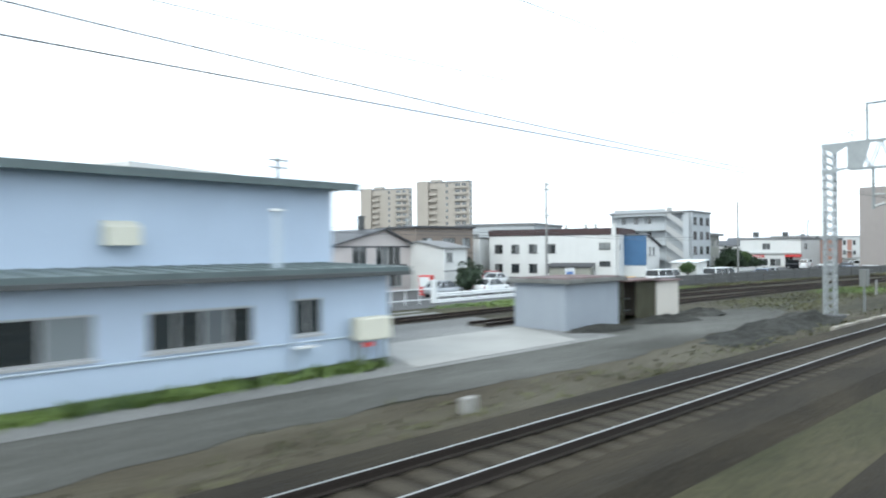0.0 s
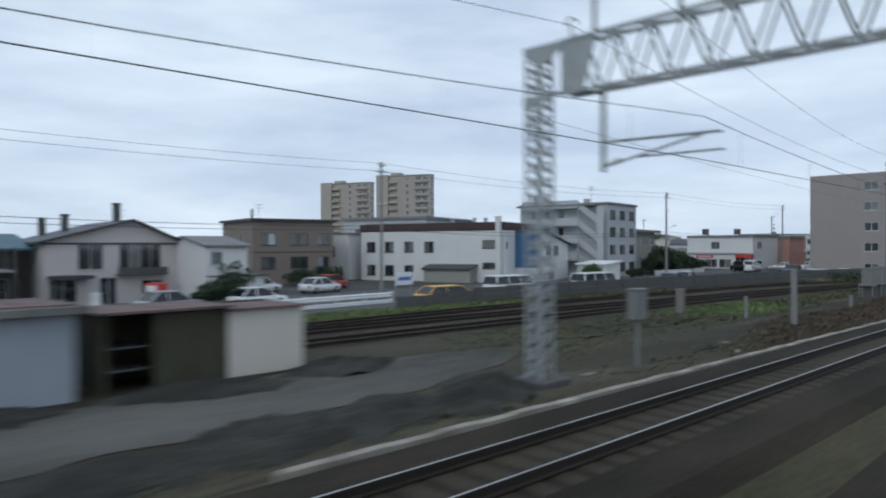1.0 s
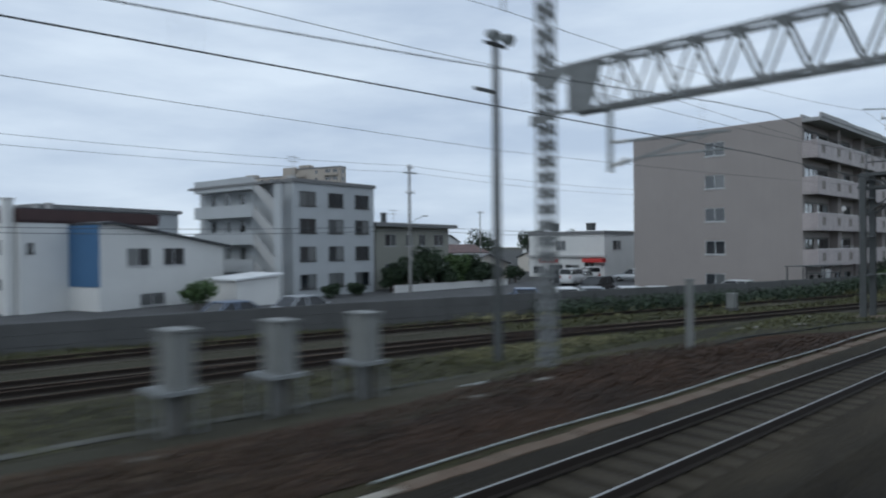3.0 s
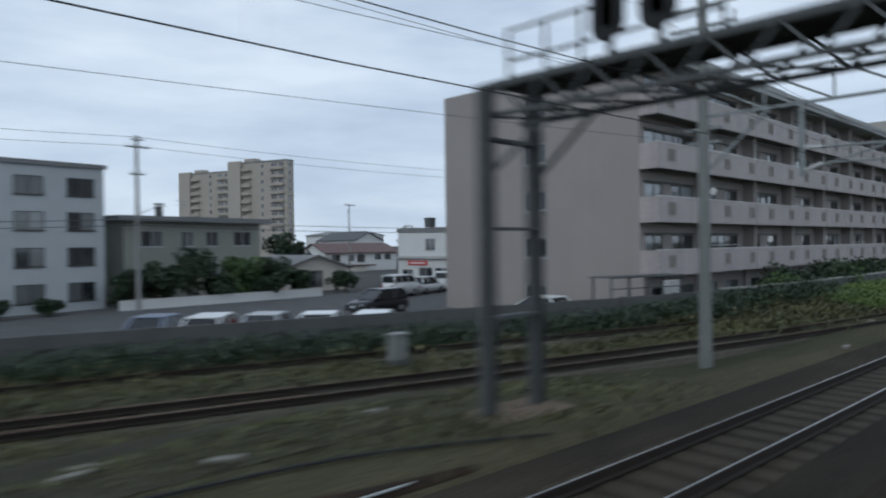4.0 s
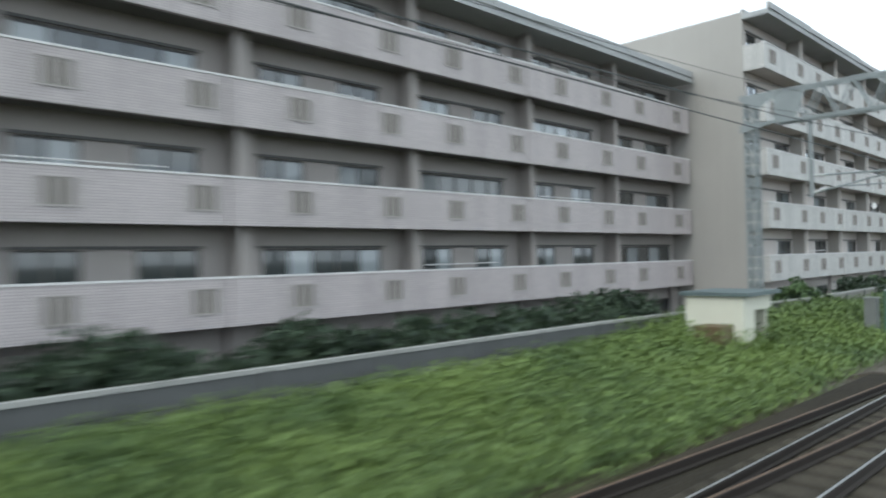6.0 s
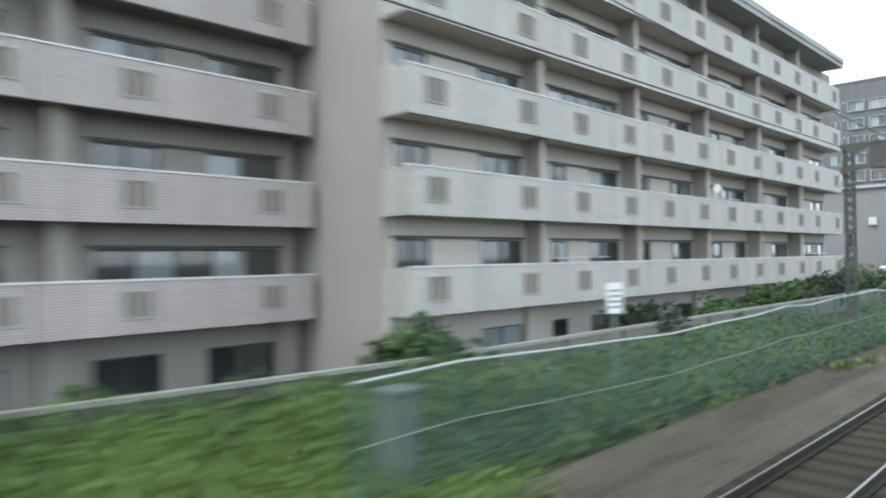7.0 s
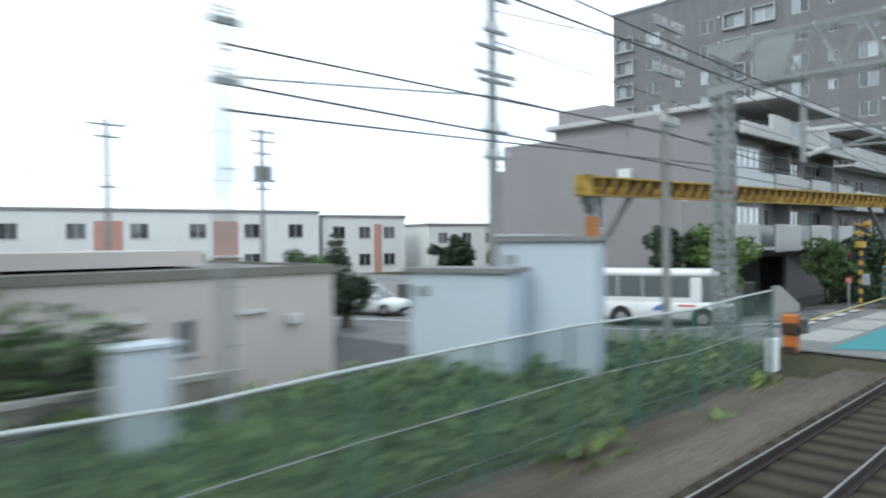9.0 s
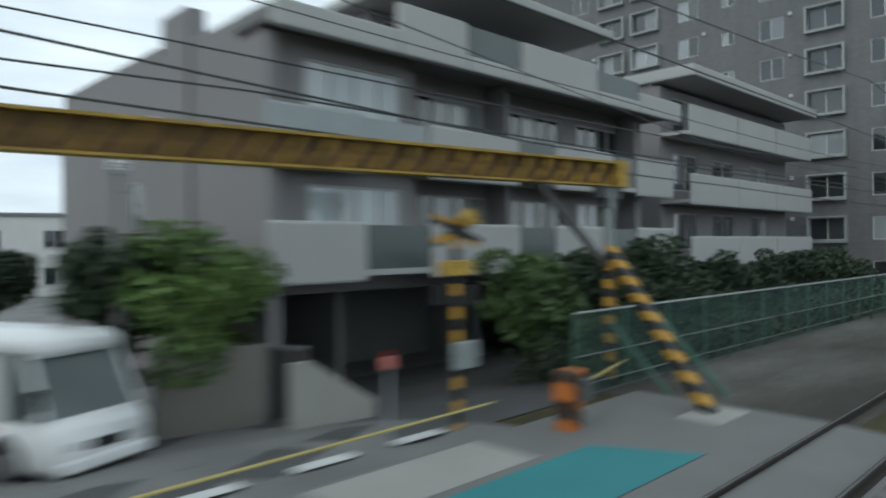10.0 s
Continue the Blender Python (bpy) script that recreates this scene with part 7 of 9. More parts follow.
street_pole(250.7, 14.6, -0.4, 5.2, ((5.0, 0.15),), label="pale round lamp post beside the wall", r=0.14)
cb = thing("street_wires", "sagging wires between the street poles", "cable")
SPANS = [[(-20, 49.5, 10.4), (29.9, 49.2, 10.4), (64.9, 48.6, 10.6), (116.1, 47.5, 10.5), (159.5, 47.0, 10.4), (190, 60, 9.6)],
         [(-20, 49.5, 9.8), (29.9, 49.2, 9.8), (64.9, 48.6, 9.9), (116.1, 47.5, 9.9), (159.5, 47.0, 9.7), (190, 60, 9.0)],
         [(-20, 49.0, 5.0), (29.9, 48.9, 5.1), (64.9, 48.3, 4.9), (116.1, 47.2, 5.0), (159.5, 46.7, 4.9)],
         [(-20, 49.0, 4.7), (29.9, 48.9, 4.7), (64.9, 48.3, 4.6), (116.1, 47.2, 4.6), (159.5, 46.7, 4.5)],
         [(200, 44, 9.9), (244.4, 40.2, 10.0), (300, 40, 10.0)], [(200, 40, 6.3), (233.5, 36.3, 6.4), (244.4, 40.2, 6.9)],
         [(226.1, 9.75, 5.5), (235.3, 12.4, 6.9), (252, 12.6, 6.9), (290, 11.5, 7.2)], [(226.1, 9.75, 6.0), (239.4, 9.5, 6.0), (258, 9.9, 5.4), (290, 9.6, 5.6)],
         [(226.1, 9.75, 5.0), (235.3, 12.0, 5.6), (252, 11.4, 5.9), (285, 10.5, 5.9)], [(235.3, 12.4, 9.2), (239.4, 9.5, 8.4), (270, 10.2, 6.2), (300, 10, 6.4)],
         [(226.1, 9.75, 5.4), (239.4, 9.4, 5.1), (270, 10.4, 5.05), (300, 10.3, 5.1)], [(235.3, 12.2, 8.3), (262, 10.6, 7.2), (300, 10.2, 7.5)]]
for i, run in enumerate(SPANS):
    part("wire", cable(run, 0.022 if i in (2, 3, 6, 7, 8, 10) else 0.014, 0.5 if run[1][0] - run[0][0] > 25 else 0.25, 10), M["wire"], cb)


# ---- the level crossing ----
ROAD_DIR = Vector((0.39, -0.92, 0)).normalized()
ROAD_W = Vector((0.92, 0.39, 0)).normalized()


def road_pt(u, v):
    """u metres along the road from the track towards the town, v metres across it."""
    p = Vector((249.5, 5.0, 0)) - ROAD_DIR * u + ROAD_W * v
    return p.x, p.y


lay("road", "worn dark asphalt road over the level crossing", "road", [float(v) for v in np.arange(-8, 70, 1.5)], [-6.2, -4, -2, 0, 2, 4, 6.0], "road_asphalt", 0.035, road_pt)
lay("car_lot", "worn asphalt of the side street and car lot", "asphalt", [float(v) for v in np.arange(238, 272, 2.0)], [16.0, 20, 24, 28, 34, 40, 48, 58, 66], "road_asphalt", 0.022)
for name, label, p, q, zt in (("roadside_wall", "dark grey concrete wall beside the road", (252.35, 15.6), (253.75, 12.6), 0.85), ("roadside_wall", "low grey concrete wall beside the road", (246.2, 29.0), (248.9, 23.6), 0.55)):
    rw = thing(name, label, "wall", p[0], p[1], 0, math.degrees(math.atan2(q[1] - p[1], q[0] - p[0])), kind="structure")
    n = math.hypot(q[0] - p[0], q[1] - p[1])
    part("wall", boxes((0, n, 0, 0.18, -1.3, zt)), M["concrete"], rw)
    part("coping", boxes((-0.02, n + 0.02, -0.02, 0.2, zt, zt + 0.07), bevel=0.01), M["case_grey"], rw)
lay("crossing_pavement", "grey concrete panels of the level crossing", "paving", [float(v) for v in np.arange(240.8, 258.5, 0.8)], [0.0, 1.0, 2.0, 3.8, 5.0, 6.2, 7.6], "panel_conc", 0.062, lambda u, v: (u + v * 0.05, v))
for i in range(3):
    lay("pale_panel", "pale concrete crossing panel", "paving", [243.2 + i * 3.6, 246.4 + i * 3.6], [6.25, 7.5], "slab", 0.068)
lay("teal_strip", "teal coated strip across the level crossing", "road marking", [float(v) for v in np.arange(242.6, 255.6, 0.8)], [4.55, 5.3, 6.05], "teal", 0.075, lambda u, v: (u - (v - 4.55) * 0.5, v))
lay("centre_line", "white road centre line", "road marking", [float(v) for v in np.arange(0, 24, 0.5)], [0.0, 0.26], "road_paint", 0.085, lambda u, v: (along([(8.8, 246.75), (10.3, 246.4), (12.0, 246.5), (13.4, 246.3), (15.5, 245.4), (17.8, 244.4), (33.0, 237.8)], 8.8 + u) - 0.1 + v, 8.8 + u))
for i in range(4):
    lay("stop_line", "white dashes of a worn stop line", "road marking", [247.15 + i * 1.85, 248.15 + i * 1.85], [8.22, 8.5], "road_paint", 0.07)

lay("verge_beyond", "grey trodden gravel beyond the crossing", "gravel", [float(v) for v in np.arange(258.2, 300, 1.5)], [2.0, 4, 6, 8.2], "path", 0.03)

# height gauge of yellow steel beams
hg = thing("height_gauge", "weathered yellow height-limit beam over the crossing road", "height gauge")
A, B = Vector((237.5, 11.1, 4.78)), Vector((259.6, 8.4, 4.88))
D = (B - A).normalized()
S = Vector((-D.y, D.x, 0)).normalized()


def plate(bm, p, q, up0, up1, out0, out1):
    vs = [bm.verts.new(c + Vector((0, 0, u)) + S * o) for c in (p, q) for u in (up0, up1) for o in (out0, out1)]
    for f in ((0, 1, 3, 2), (4, 6, 7, 5), (0, 4, 5, 1), (2, 3, 7, 6), (0, 2, 6, 4), (1, 5, 7, 3)):
        bm.faces.new([vs[i] for i in f])


bm = bmesh.new()
plate(bm, A, B, -0.05, 0.0, -0.16, 0.16)
plate(bm, A, B, -0.56, -0.52, -0.16, 0.16)
part("flange", bm, M["yellow_paint"], hg, "yellow beam flanges")
bm = bmesh.new()
plate(bm, A, B, -0.52, -0.05, -0.012, 0.012)
n = 40
for i in range(n):
    p = A.lerp(B, (i + 0.25) / n)
    plate(bm, p, p + D * 0.02, -0.52, -0.05, -0.13, -0.012)
part("web", bm, M["rust_paint"], hg, "rust-streaked yellow beam web")
for i in range(n):
    p, q = A.lerp(B, i / n), A.lerp(B, (i + 0.55) / n)
    part("lacing_bar", bar(bmesh.new(), p + Vector((0, 0, -0.5)) - S * 0.1, q + Vector((0, 0, -0.08)) - S * 0.1, 0.13, 0.03), M["yellow_paint"], hg, "flaking yellow lacing bar")
for p, dr in ((A, -1), (B, 1)):
    plate_bm = bmesh.new()
    plate(plate_bm, p - D * 0.35 * (dr == 1), p + D * 0.35 * (dr == -1), -0.57, 0.02, -0.2, 0.2)
    part("end_box", plate_bm, M["yellow_paint"], hg, "bright yellow end box")
for p, dr in ((A + D * 0.5, 1), (B - D * 0.5, -1)):
    base = Vector((p.x, p.y, ground_z(p.x, p.y)))
    top = p + Vector((0, 0, -0.56))
    if dr == 1:
        part("post", tube(bmesh.new(), base - Vector((0, 0, 0.3)), base + Vector((0, 0, 3.9)), 0.2, seg=14), M["orange_post"], hg, "faded orange post")
    else:
        part("post", tube(bmesh.new(), base - Vector((0, 0, 0.3)), base + Vector((0, 0, 2.9)), 0.14, seg=12), M["hazard"], hg, "post with yellow and black bands")
    part("bracket", boxes((-0.42, 0.42, -0.1, 0.1, -0.82, -0.57), (-0.2, 0.2, -0.1, 0.1, -1.05, -0.822)), M["dark_steel"], hg, "dark bracket under the beam", Matrix.Translation(p))
    part("upper_post", tube(bmesh.new(), base + Vector((0, 0, 3.9 if dr == 1 else 2.9)), top, 0.13, seg=12), M["grey_steel"], hg)
    part("knee_brace", bar(bmesh.new(), base + Vector((0, 0, 2.6)), p + D * (1.75 if dr == 1 else 2.2) * dr + Vector((0, 0, -0.56)), 0.12, 0.12), M["dull_steel"], hg)
    foot = Vector((239.2, 8.9, 0)) if dr == 1 else Vector((257.75, 5.5, 0))
    foot.z = ground_z(foot.x, foot.y)
    if dr == 1:
        continue
    part("raking_strut", bar(bmesh.new(), foot, base + Vector((0, 0, 3.1)), 0.24, 0.2), M["hazard"], hg, "raking strut with yellow and black bands")
    part("footing", boxes((foot.x - 0.6, foot.x + 0.6, foot.y - 0.4, foot.y + 0.4, foot.z - 0.2, foot.z + 0.1), bevel=0.04), M["slab"], hg)
for px, py, qx, qy, h in ((258.6, 8.1, 258.9, 6.9, 1.5), (260.6, 8.2, 259.6, 6.0, 1.6)):
    part("stay", bar(bmesh.new(), (px, py, ground_z(px, py) + h), (qx, qy, ground_z(qx, qy)), 0.07, 0.07), M["green_post"], hg, "thin grey-green stay")
mid = A.lerp(B, 0.346)
sgn = part("sign", boxes((-0.3, 0.3, -0.03, 0.0, -0.02, 0.22), bevel=0.012), M["faded_red"], hg, "red warning plate on the beam", Matrix.Translation(mid - S * 0.2 + Vector((0, 0, -0.2))))

# crossing signals, barrier machines and arms
def crossing_signal(x, y, z, h):
    c = thing("crossing_signal", "level crossing signal post with yellow and black bands", "crossing signal", x, y, z, group="crossing signals")
    part("post", tube(bmesh.new(), (0, 0, -0.2), (0, 0, h), 0.08, seg=12), M["hazard"], c)
    bm = bmesh.new()
    for s in (-1, 1):
        bar(bm, (-0.4, -0.12 - 0.012 * s, h - 0.2 - 0.24 * s), (0.4, -0.12 - 0.012 * s, h - 0.2 + 0.24 * s), 0.02, 0.17)
    part("crossbuck", bm, M["hazard"], c, "crossed yellow and black boards", pose(0, 0, 0, 0, 0, -35))
    bx = part("lamp_board", boxes((-0.42, 0.42, 0.09, 0.13, h - 1.5, h - 1.15), bevel=0.02), M["black"], c, "", pose(0, 0, 0, 0, 0, -35))
    for s in (-0.26, 0.26):
        part("lamp", tube(bmesh.new(), (s, 0.131, h - 1.32), (s, 0.27, h - 1.32), 0.13, 0.14, 16), M["red_glass"], bx)
    part("direction_box", boxes((-0.3, 0.3, -0.14, 0.14, h - 0.98, h - 0.72), bevel=0.02), M["yellow_paint"], c)
    part("speaker", tube(bmesh.new(), (0, -0.1, h), (0, -0.35, h + 0.02), 0.06, 0.16, 12), M["yellow_paint"], c)
    part("relay_box", boxes((-0.22, 0.22, -0.3, -0.09, 1.15, 1.6), bevel=0.02), M["grey_steel"], c)


crossing_signal(254.1, 8.35, -0.2, 3.7)


def barrier(x, y, z, tip, label):
    m = thing("barrier_machine", label, "crossing barrier", x, y, z, group="barrier machines")
    part("pedestal", boxes((-0.16, 0.16, -0.16, 0.16, -0.15, 0.5)), M["hazard_box"], m)
    part("housing", boxes((-0.22, 0.22, -0.2, 0.2, 0.5, 1.05), bevel=0.05), M["hazard_box"], m, "orange and black banded housing")
    part("counterweight", boxes((-0.12, 0.12, -0.42, -0.26, 0.55, 0.95), bevel=0.03), M["dark_steel"], m)
    v = Vector(tip) - Vector((x, y, z))
    part("arm", tube(bmesh.new(), (0, -0.3, 0.85), (v.x, v.y, v.z), 0.028, 0.018, 8), M["pale_yellow"], m, "thin yellow barrier arm")


barrier(240.8, 6.63, -0.12, (253.2, 6.75, 0.72), "orange barrier machine with its arm lowered")
barrier(255.25, 6.85, -0.12, (257.6, 7.2, 0.75), "orange barrier machine beside the crossing")
post = thing("marker_post", "white concrete marker post at the fence end", "post", 238.5, 6.3, -0.4)
part("post", boxes((-0.12, 0.12, -0.12, 0.12, -0.2, 0.95), bevel=0.02), M["white_paint"], post)
btn = thing("emergency_button", "emergency button box with a red lamp on a post", "button box", 252.6, 8.4, -0.2)
part("post", tube(bmesh.new(), (0, 0, -0.2), (0, 0, 1.3), 0.03, seg=8), M["grey_steel"], btn)
part("box", boxes((-0.08, 0.08, -0.08, 0.08, 1.3, 1.5), bevel=0.02), M["faded_red"], btn)
part("lamp", tube(bmesh.new(), (0, 0, 1.5), (0, 0, 1.6), 0.045, seg=12), M["red_glass"], btn)

# minibus waiting at the crossing
bus = thing("minibus", "white minibus with a blue and red emblem waiting at the crossing", "minibus", 248.45, 14.4, -0.69, -68)
bus.scale = (0.955, 0.955, 0.955)
BL, BW, BH = 6.0, 1.95, 2.5
f = BL / 2
secs = [(-f, hull_section(BW * 0.46, 0.45, 1.15)), (-f + 0.08, hull_section(BW * 0.5, 0.32, 1.2)), (f - 0.9, hull_section(BW * 0.5, 0.3, 1.2)), (f - 0.25, hull_section(BW * 0.49, 0.3, 1.16)), (f, hull_section(BW * 0.42, 0.36, 1.02))]
part("body", loft(secs), M["car_white"], bus, "", None, True)
bm = bmesh.new()
lo = [(-f + 0.06, BW * 0.485, 1.12), (f - 0.32, BW * 0.475, 1.12)]
hi = [(-f + 0.12, BW * 0.455, 2.2), (f - 0.78, BW * 0.44, 2.2)]
a = [bm.verts.new(p) for p in ((lo[0][0], -lo[0][1], 1.12), (lo[1][0], -lo[1][1], 1.12), (lo[1][0], lo[1][1], 1.12), (lo[0][0], lo[0][1], 1.12))]
b2 = [bm.verts.new(p) for p in ((hi[0][0], -hi[0][1], 2.2), (hi[1][0], -hi[1][1], 2.2), (hi[1][0], hi[1][1], 2.2), (hi[0][0], hi[0][1], 2.2))]
bm.faces.new(b2)
bm.faces.new(a[::-1])
for i in range(4):
    bm.faces.new((a[i], a[(i + 1) % 4], b2[(i + 1) % 4], b2[i]))
# lighter grey than the car glass, to carry reflections in its colour
part("window_glass", bm, M["screen"], bus, "side windows and windscreen, reflections in their grey")
secs = [(-f + 0.08, hull_section(BW * 0.44, 2.16, 2.4, 0.06)), (-f + 0.2, hull_section(BW * 0.462, 2.16, BH, 0.1)), (f - 0.95, hull_section(BW * 0.455, 2.16, BH, 0.1)), (f - 0.64, hull_section(BW * 0.43, 2.14, 2.38, 0.06))]
part("roof", loft(secs), M["car_white"], bus, "", None, True)
for s in (-1, 1):
    for fx in (0.02, 0.235, 0.455):
        x = -f + 0.1 + fx * (BL - 1.2)
        part("pillar", bar(bmesh.new(), (x, s * (BW * 0.487), 1.15), (x, s * (BW * 0.458), 2.2), 0.03, 0.2), M["car_white"], bus)
    part("sill_panel", boxes((-f + 0.1, f - 1.32, s * BW * 0.484 - 0.02, s * BW * 0.484 + 0.02, 1.1, 1.3)), M["car_white"], bus)
    part("front_pillar", bar(bmesh.new(), (f - 0.34, s * BW * 0.475, 1.12), (f - 0.8, s * BW * 0.44, 2.2), 0.09, 0.07), M["car_white"], bus)
    part("door_pillar", boxes((f - 1.75, f - 1.3, s * BW * 0.482 - 0.02, s * BW * 0.482 + 0.02, 1.15, 2.18)), M["car_white"], bus)
    part("headlight", boxes((f - 0.12, f + 0.01, s * 0.62 - 0.17, s * 0.62 + 0.17, 0.68, 0.84), bevel=0.03), M["lamp_glass"], bus)
    part("mirror", boxes((f - 0.45, f - 0.3, s * 1.08 - 0.09, s * 1.08 + 0.09, 1.35, 1.7), bevel=0.03), M["black"], bus)
    for x in (-f + 1.35, f - 1.25):
        part("wheel_arch", tube(bmesh.new(), (x, s * (BW / 2 - 0.05), 0.42), (x, s * (BW / 2 + 0.004), 0.42), 0.48, seg=20), M["black"], bus)
        wheel(bus, x, s * (BW / 2 - 0.095), 0.39, 0.22)
    part("tail_light", boxes((-f - 0.02, -f + 0.05, s * 0.8 - 0.06, s * 0.8 + 0.06, 0.7, 1.0)), M["red_glass"], bus)
part("grille", boxes((f - 0.05, f + 0.012, -0.34, 0.34, 0.62, 0.80), bevel=0.02), M["black"], bus)
part("bumper", boxes((f - 0.12, f + 0.05, -0.88, 0.88, 0.32, 0.54), bevel=0.05), M["car_white"], bus)
part("plate_bar", boxes((f + 0.05, f + 0.06, -0.17, 0.17, 0.38, 0.5)), M["white_paint"], bus, "blank white plate")
bm = prism(bmesh.new(), [(-0.35, 0.72), (0.12, 0.72), (0.25, 0.95), (0.05, 1.0), (-0.2, 0.9)], -BW / 2 - 0.008, -BW / 2 - 0.001)
part("emblem", bm, M["sign_blue"], bus, "blue emblem")
part("emblem_bar", boxes((0.75, 1.45, -BW / 2 - 0.008, -BW / 2 - 0.001, 0.92, 1.0)), M["red_paint"], bus, "faint red lettering bar")
for y, paint, kind, lab in ((21.3, "car_silver", "sedan", "silver sedan queueing behind the minibus"), (27.5, "car_white", "hatch", "white car queueing on the road"), (33.5, "car_silver", "sedan", "silver car queueing on the road")):
    x = 249.0 - (y - 14.4) * 0.39 / 0.92 - 0.6
    car(lab, x, y, ground_z(x, y) + 0.04, math.degrees(math.atan2(-0.92, 0.39)), paint, 4.4, 1.68, 1.45, kind, "cars on the road")
for x, y, rz, p in ((238.5, 30.0, 100, "car_white"), (241.5, 32.5, 100, "car_silver"), (236.0, 26.0, 20, "car_white"), (233.0, 23.5, 10, "car_white")):
    car("pale parked car before the white apartments", x, y, ground_z(x, y) + 0.03, rz, p, 4.3, 1.68, 1.46, "hatch")

# ---- fence of green net with pale wires ----
fence = thing("net_fence", "green net fence with a pale top rail along the track", "fence", kind="structure")


def fence_at(x):
    return (x, along([(177.4, 7.0), (200, 6.4), (238, 6.1)], x) , along([(177.4, 1.45), (185, 1.46), (188, 1.39), (191, 1.55), (198, 1.66), (205, 1.5), (211, 1.44), (214, 1.54), (224, 1.54), (238, 1.72)], x))


FX = [177.4 + i * 2.02 for i in range(31)]
top = []
for i, x in enumerate(FX):
    X, Y, Z = fence_at(x)
    Z += 0.05 * math.sin(i * 1.3) + 0.03 * math.sin(i * 2.9)
    Y += 0.06 * math.sin(i * 1.7)
    top.append((X, Y, Z))
    part("post", tube(bmesh.new(), (X, Y, -0.8), (X, Y, Z), 0.03, seg=8), M["green_post"], fence)
for dz, r, mt in ((0.0, 0.024, "net_wire"), (-0.84, 0.011, "dull_galv"), (-1.56, 0.009, "dark_steel")):
    bm = bmesh.new()
    for p, q in zip(top, top[1:]):
        tube(bm, (p[0], p[1], p[2] + dz), (q[0], q[1], q[2] + dz), r, seg=6)
    part("rail", bm, M[mt], fence, "pale rail wire")
bm = bmesh.new()
for p, q in zip(top, top[1:]):
    bm.faces.new([bm.verts.new(v) for v in ((p[0], p[1] + 0.02, p[2] - 1.9), (q[0], q[1] + 0.02, q[2] - 1.9), (q[0], q[1] + 0.02, q[2]), (p[0], p[1] + 0.02, p[2]))])
part("net", bm, M["net"], fence, "dark green netting")
f2 = thing("net_fence", "green net fence beyond the crossing", "fence", kind="structure")
bm = bmesh.new()
for k in range(24):
    x = 257.5 + 2.0 * k
    z0, z1 = 1.6 - 0.003 * (x - 257.5), 1.6 - 0.003 * (x - 255.5)
    part("post", tube(bmesh.new(), (x, 8.3, -0.5), (x, 8.3, z0), 0.03, seg=8), M["green_post"], f2)
    bm.faces.new([bm.verts.new(v) for v in ((x, 8.32, -0.4), (x + 2, 8.32, -0.4), (x + 2, 8.32, z1), (x, 8.32, z0))])
part("net", bm, M["net"], f2, "dark green netting")
part("rail", tube(bmesh.new(), (257.5, 8.28, 1.61), (305.5, 8.28, 1.466), 0.025, seg=6), M["net_wire"], f2, "pale rail wire")
part("rail", tube(bmesh.new(), (257.5, 8.28, 0.7), (305.5, 8.28, 0.65), 0.014, seg=6), M["dull_galv"], f2)
part("rail", tube(bmesh.new(), (257.5, 8.28, 0.1), (305.5, 8.28, 0.05), 0.012, seg=6), M["dull_galv"], f2)
# board beside the gauge, its back to the railway
sb = thing("notice_board", "grey board on posts with a pale cap, seen from behind", "board", 235.2, 12.05, -0.6)
part("panel", boxes((0, 1.85, 0, 0.05, 2.62, 3.68)), M["hut_wall"], sb)
part("panel", boxes((1.87, 2.9, 0.02, 0.07, 2.62, 3.68)), M["galv"], sb)
part("cap", boxes((-0.1, 3.15, -0.08, 0.14, 3.69, 3.75)), M["white_frame"], sb, "pale cap strip")
part("lower_rail", boxes((-0.1, 2.95, -0.03, 0.06, 2.5, 2.6)), M["dark_steel"], sb, "dark lower rail")
for u in (0.1, 2.8):
    part("post", boxes((u - 0.05, u + 0.05, 0.075, 0.17, -0.3, 3.68)), M["dull_steel"], sb)
sign = thing("lineside_sign", "small white information board on a post behind the fence", "sign", 186.5, 8.75, -0.3)
part("post", tube(bmesh.new(), (0, 0, -0.2), (0, 0, 2.6), 0.03, seg=8), M["grey_steel"], sign)
part("board", boxes((-0.2, 0.2, -0.05, -0.03, 1.95, 2.68), bevel=0.008), M["white_paint"], sign, "", pose(0, 0, 0, 0, 0, -30))
for i in range(4):
    part("text_bar", boxes((-0.15, 0.15, -0.054, -0.051, 2.08 + 0.13 * i, 2.13 + 0.13 * i)), M["grey_steel"], sign, "", pose(0, 0, 0, 0, 0, -30))
relay_case(178.6, 7.6, -0.45, 0.5, 0.4, 1.5, "case_grey", "grey-blue cabinet behind the net fence", 0, 1)
relay_case(224.5, 9.6, -0.5, 0.75, 0.5, 2.05, "hut_wall", "blue-grey cabinet behind the net fence", 0, 1)

# cream lineside shelter with a dark opening
sh = thing("lineside_shelter", "weathered cream concrete shelter with a dark opening", "shelter", 169.5, 9.0, -0.5)
part("wall", boxes((0, 0.9, 0, 1.9, -0.3, 2.1), (0.9, 2.25, 0, 0.14, 1.62, 2.1), (2.1, 2.25, 0.14, 1.9, -0.3, 2.1), (0.9, 2.1, 1.76, 1.9, -0.3, 2.1)), M["cream_box"], sh)
part("roof", boxes((-0.15, 2.5, -0.25, 2.05, 2.1, 2.22)), M["blue_roof"], sh, "dark sheet roof edge")
part("side_box", boxes((-0.9, -0.02, 0.3, 1.2, -0.3, 1.2), bevel=0.02), M["rust_wall"], sh)
relay_case(173.2, 11.2, -0.2, 0.9, 0.6, 1.55, "cream_box", "cream relay case with a dark band", 0, 1)

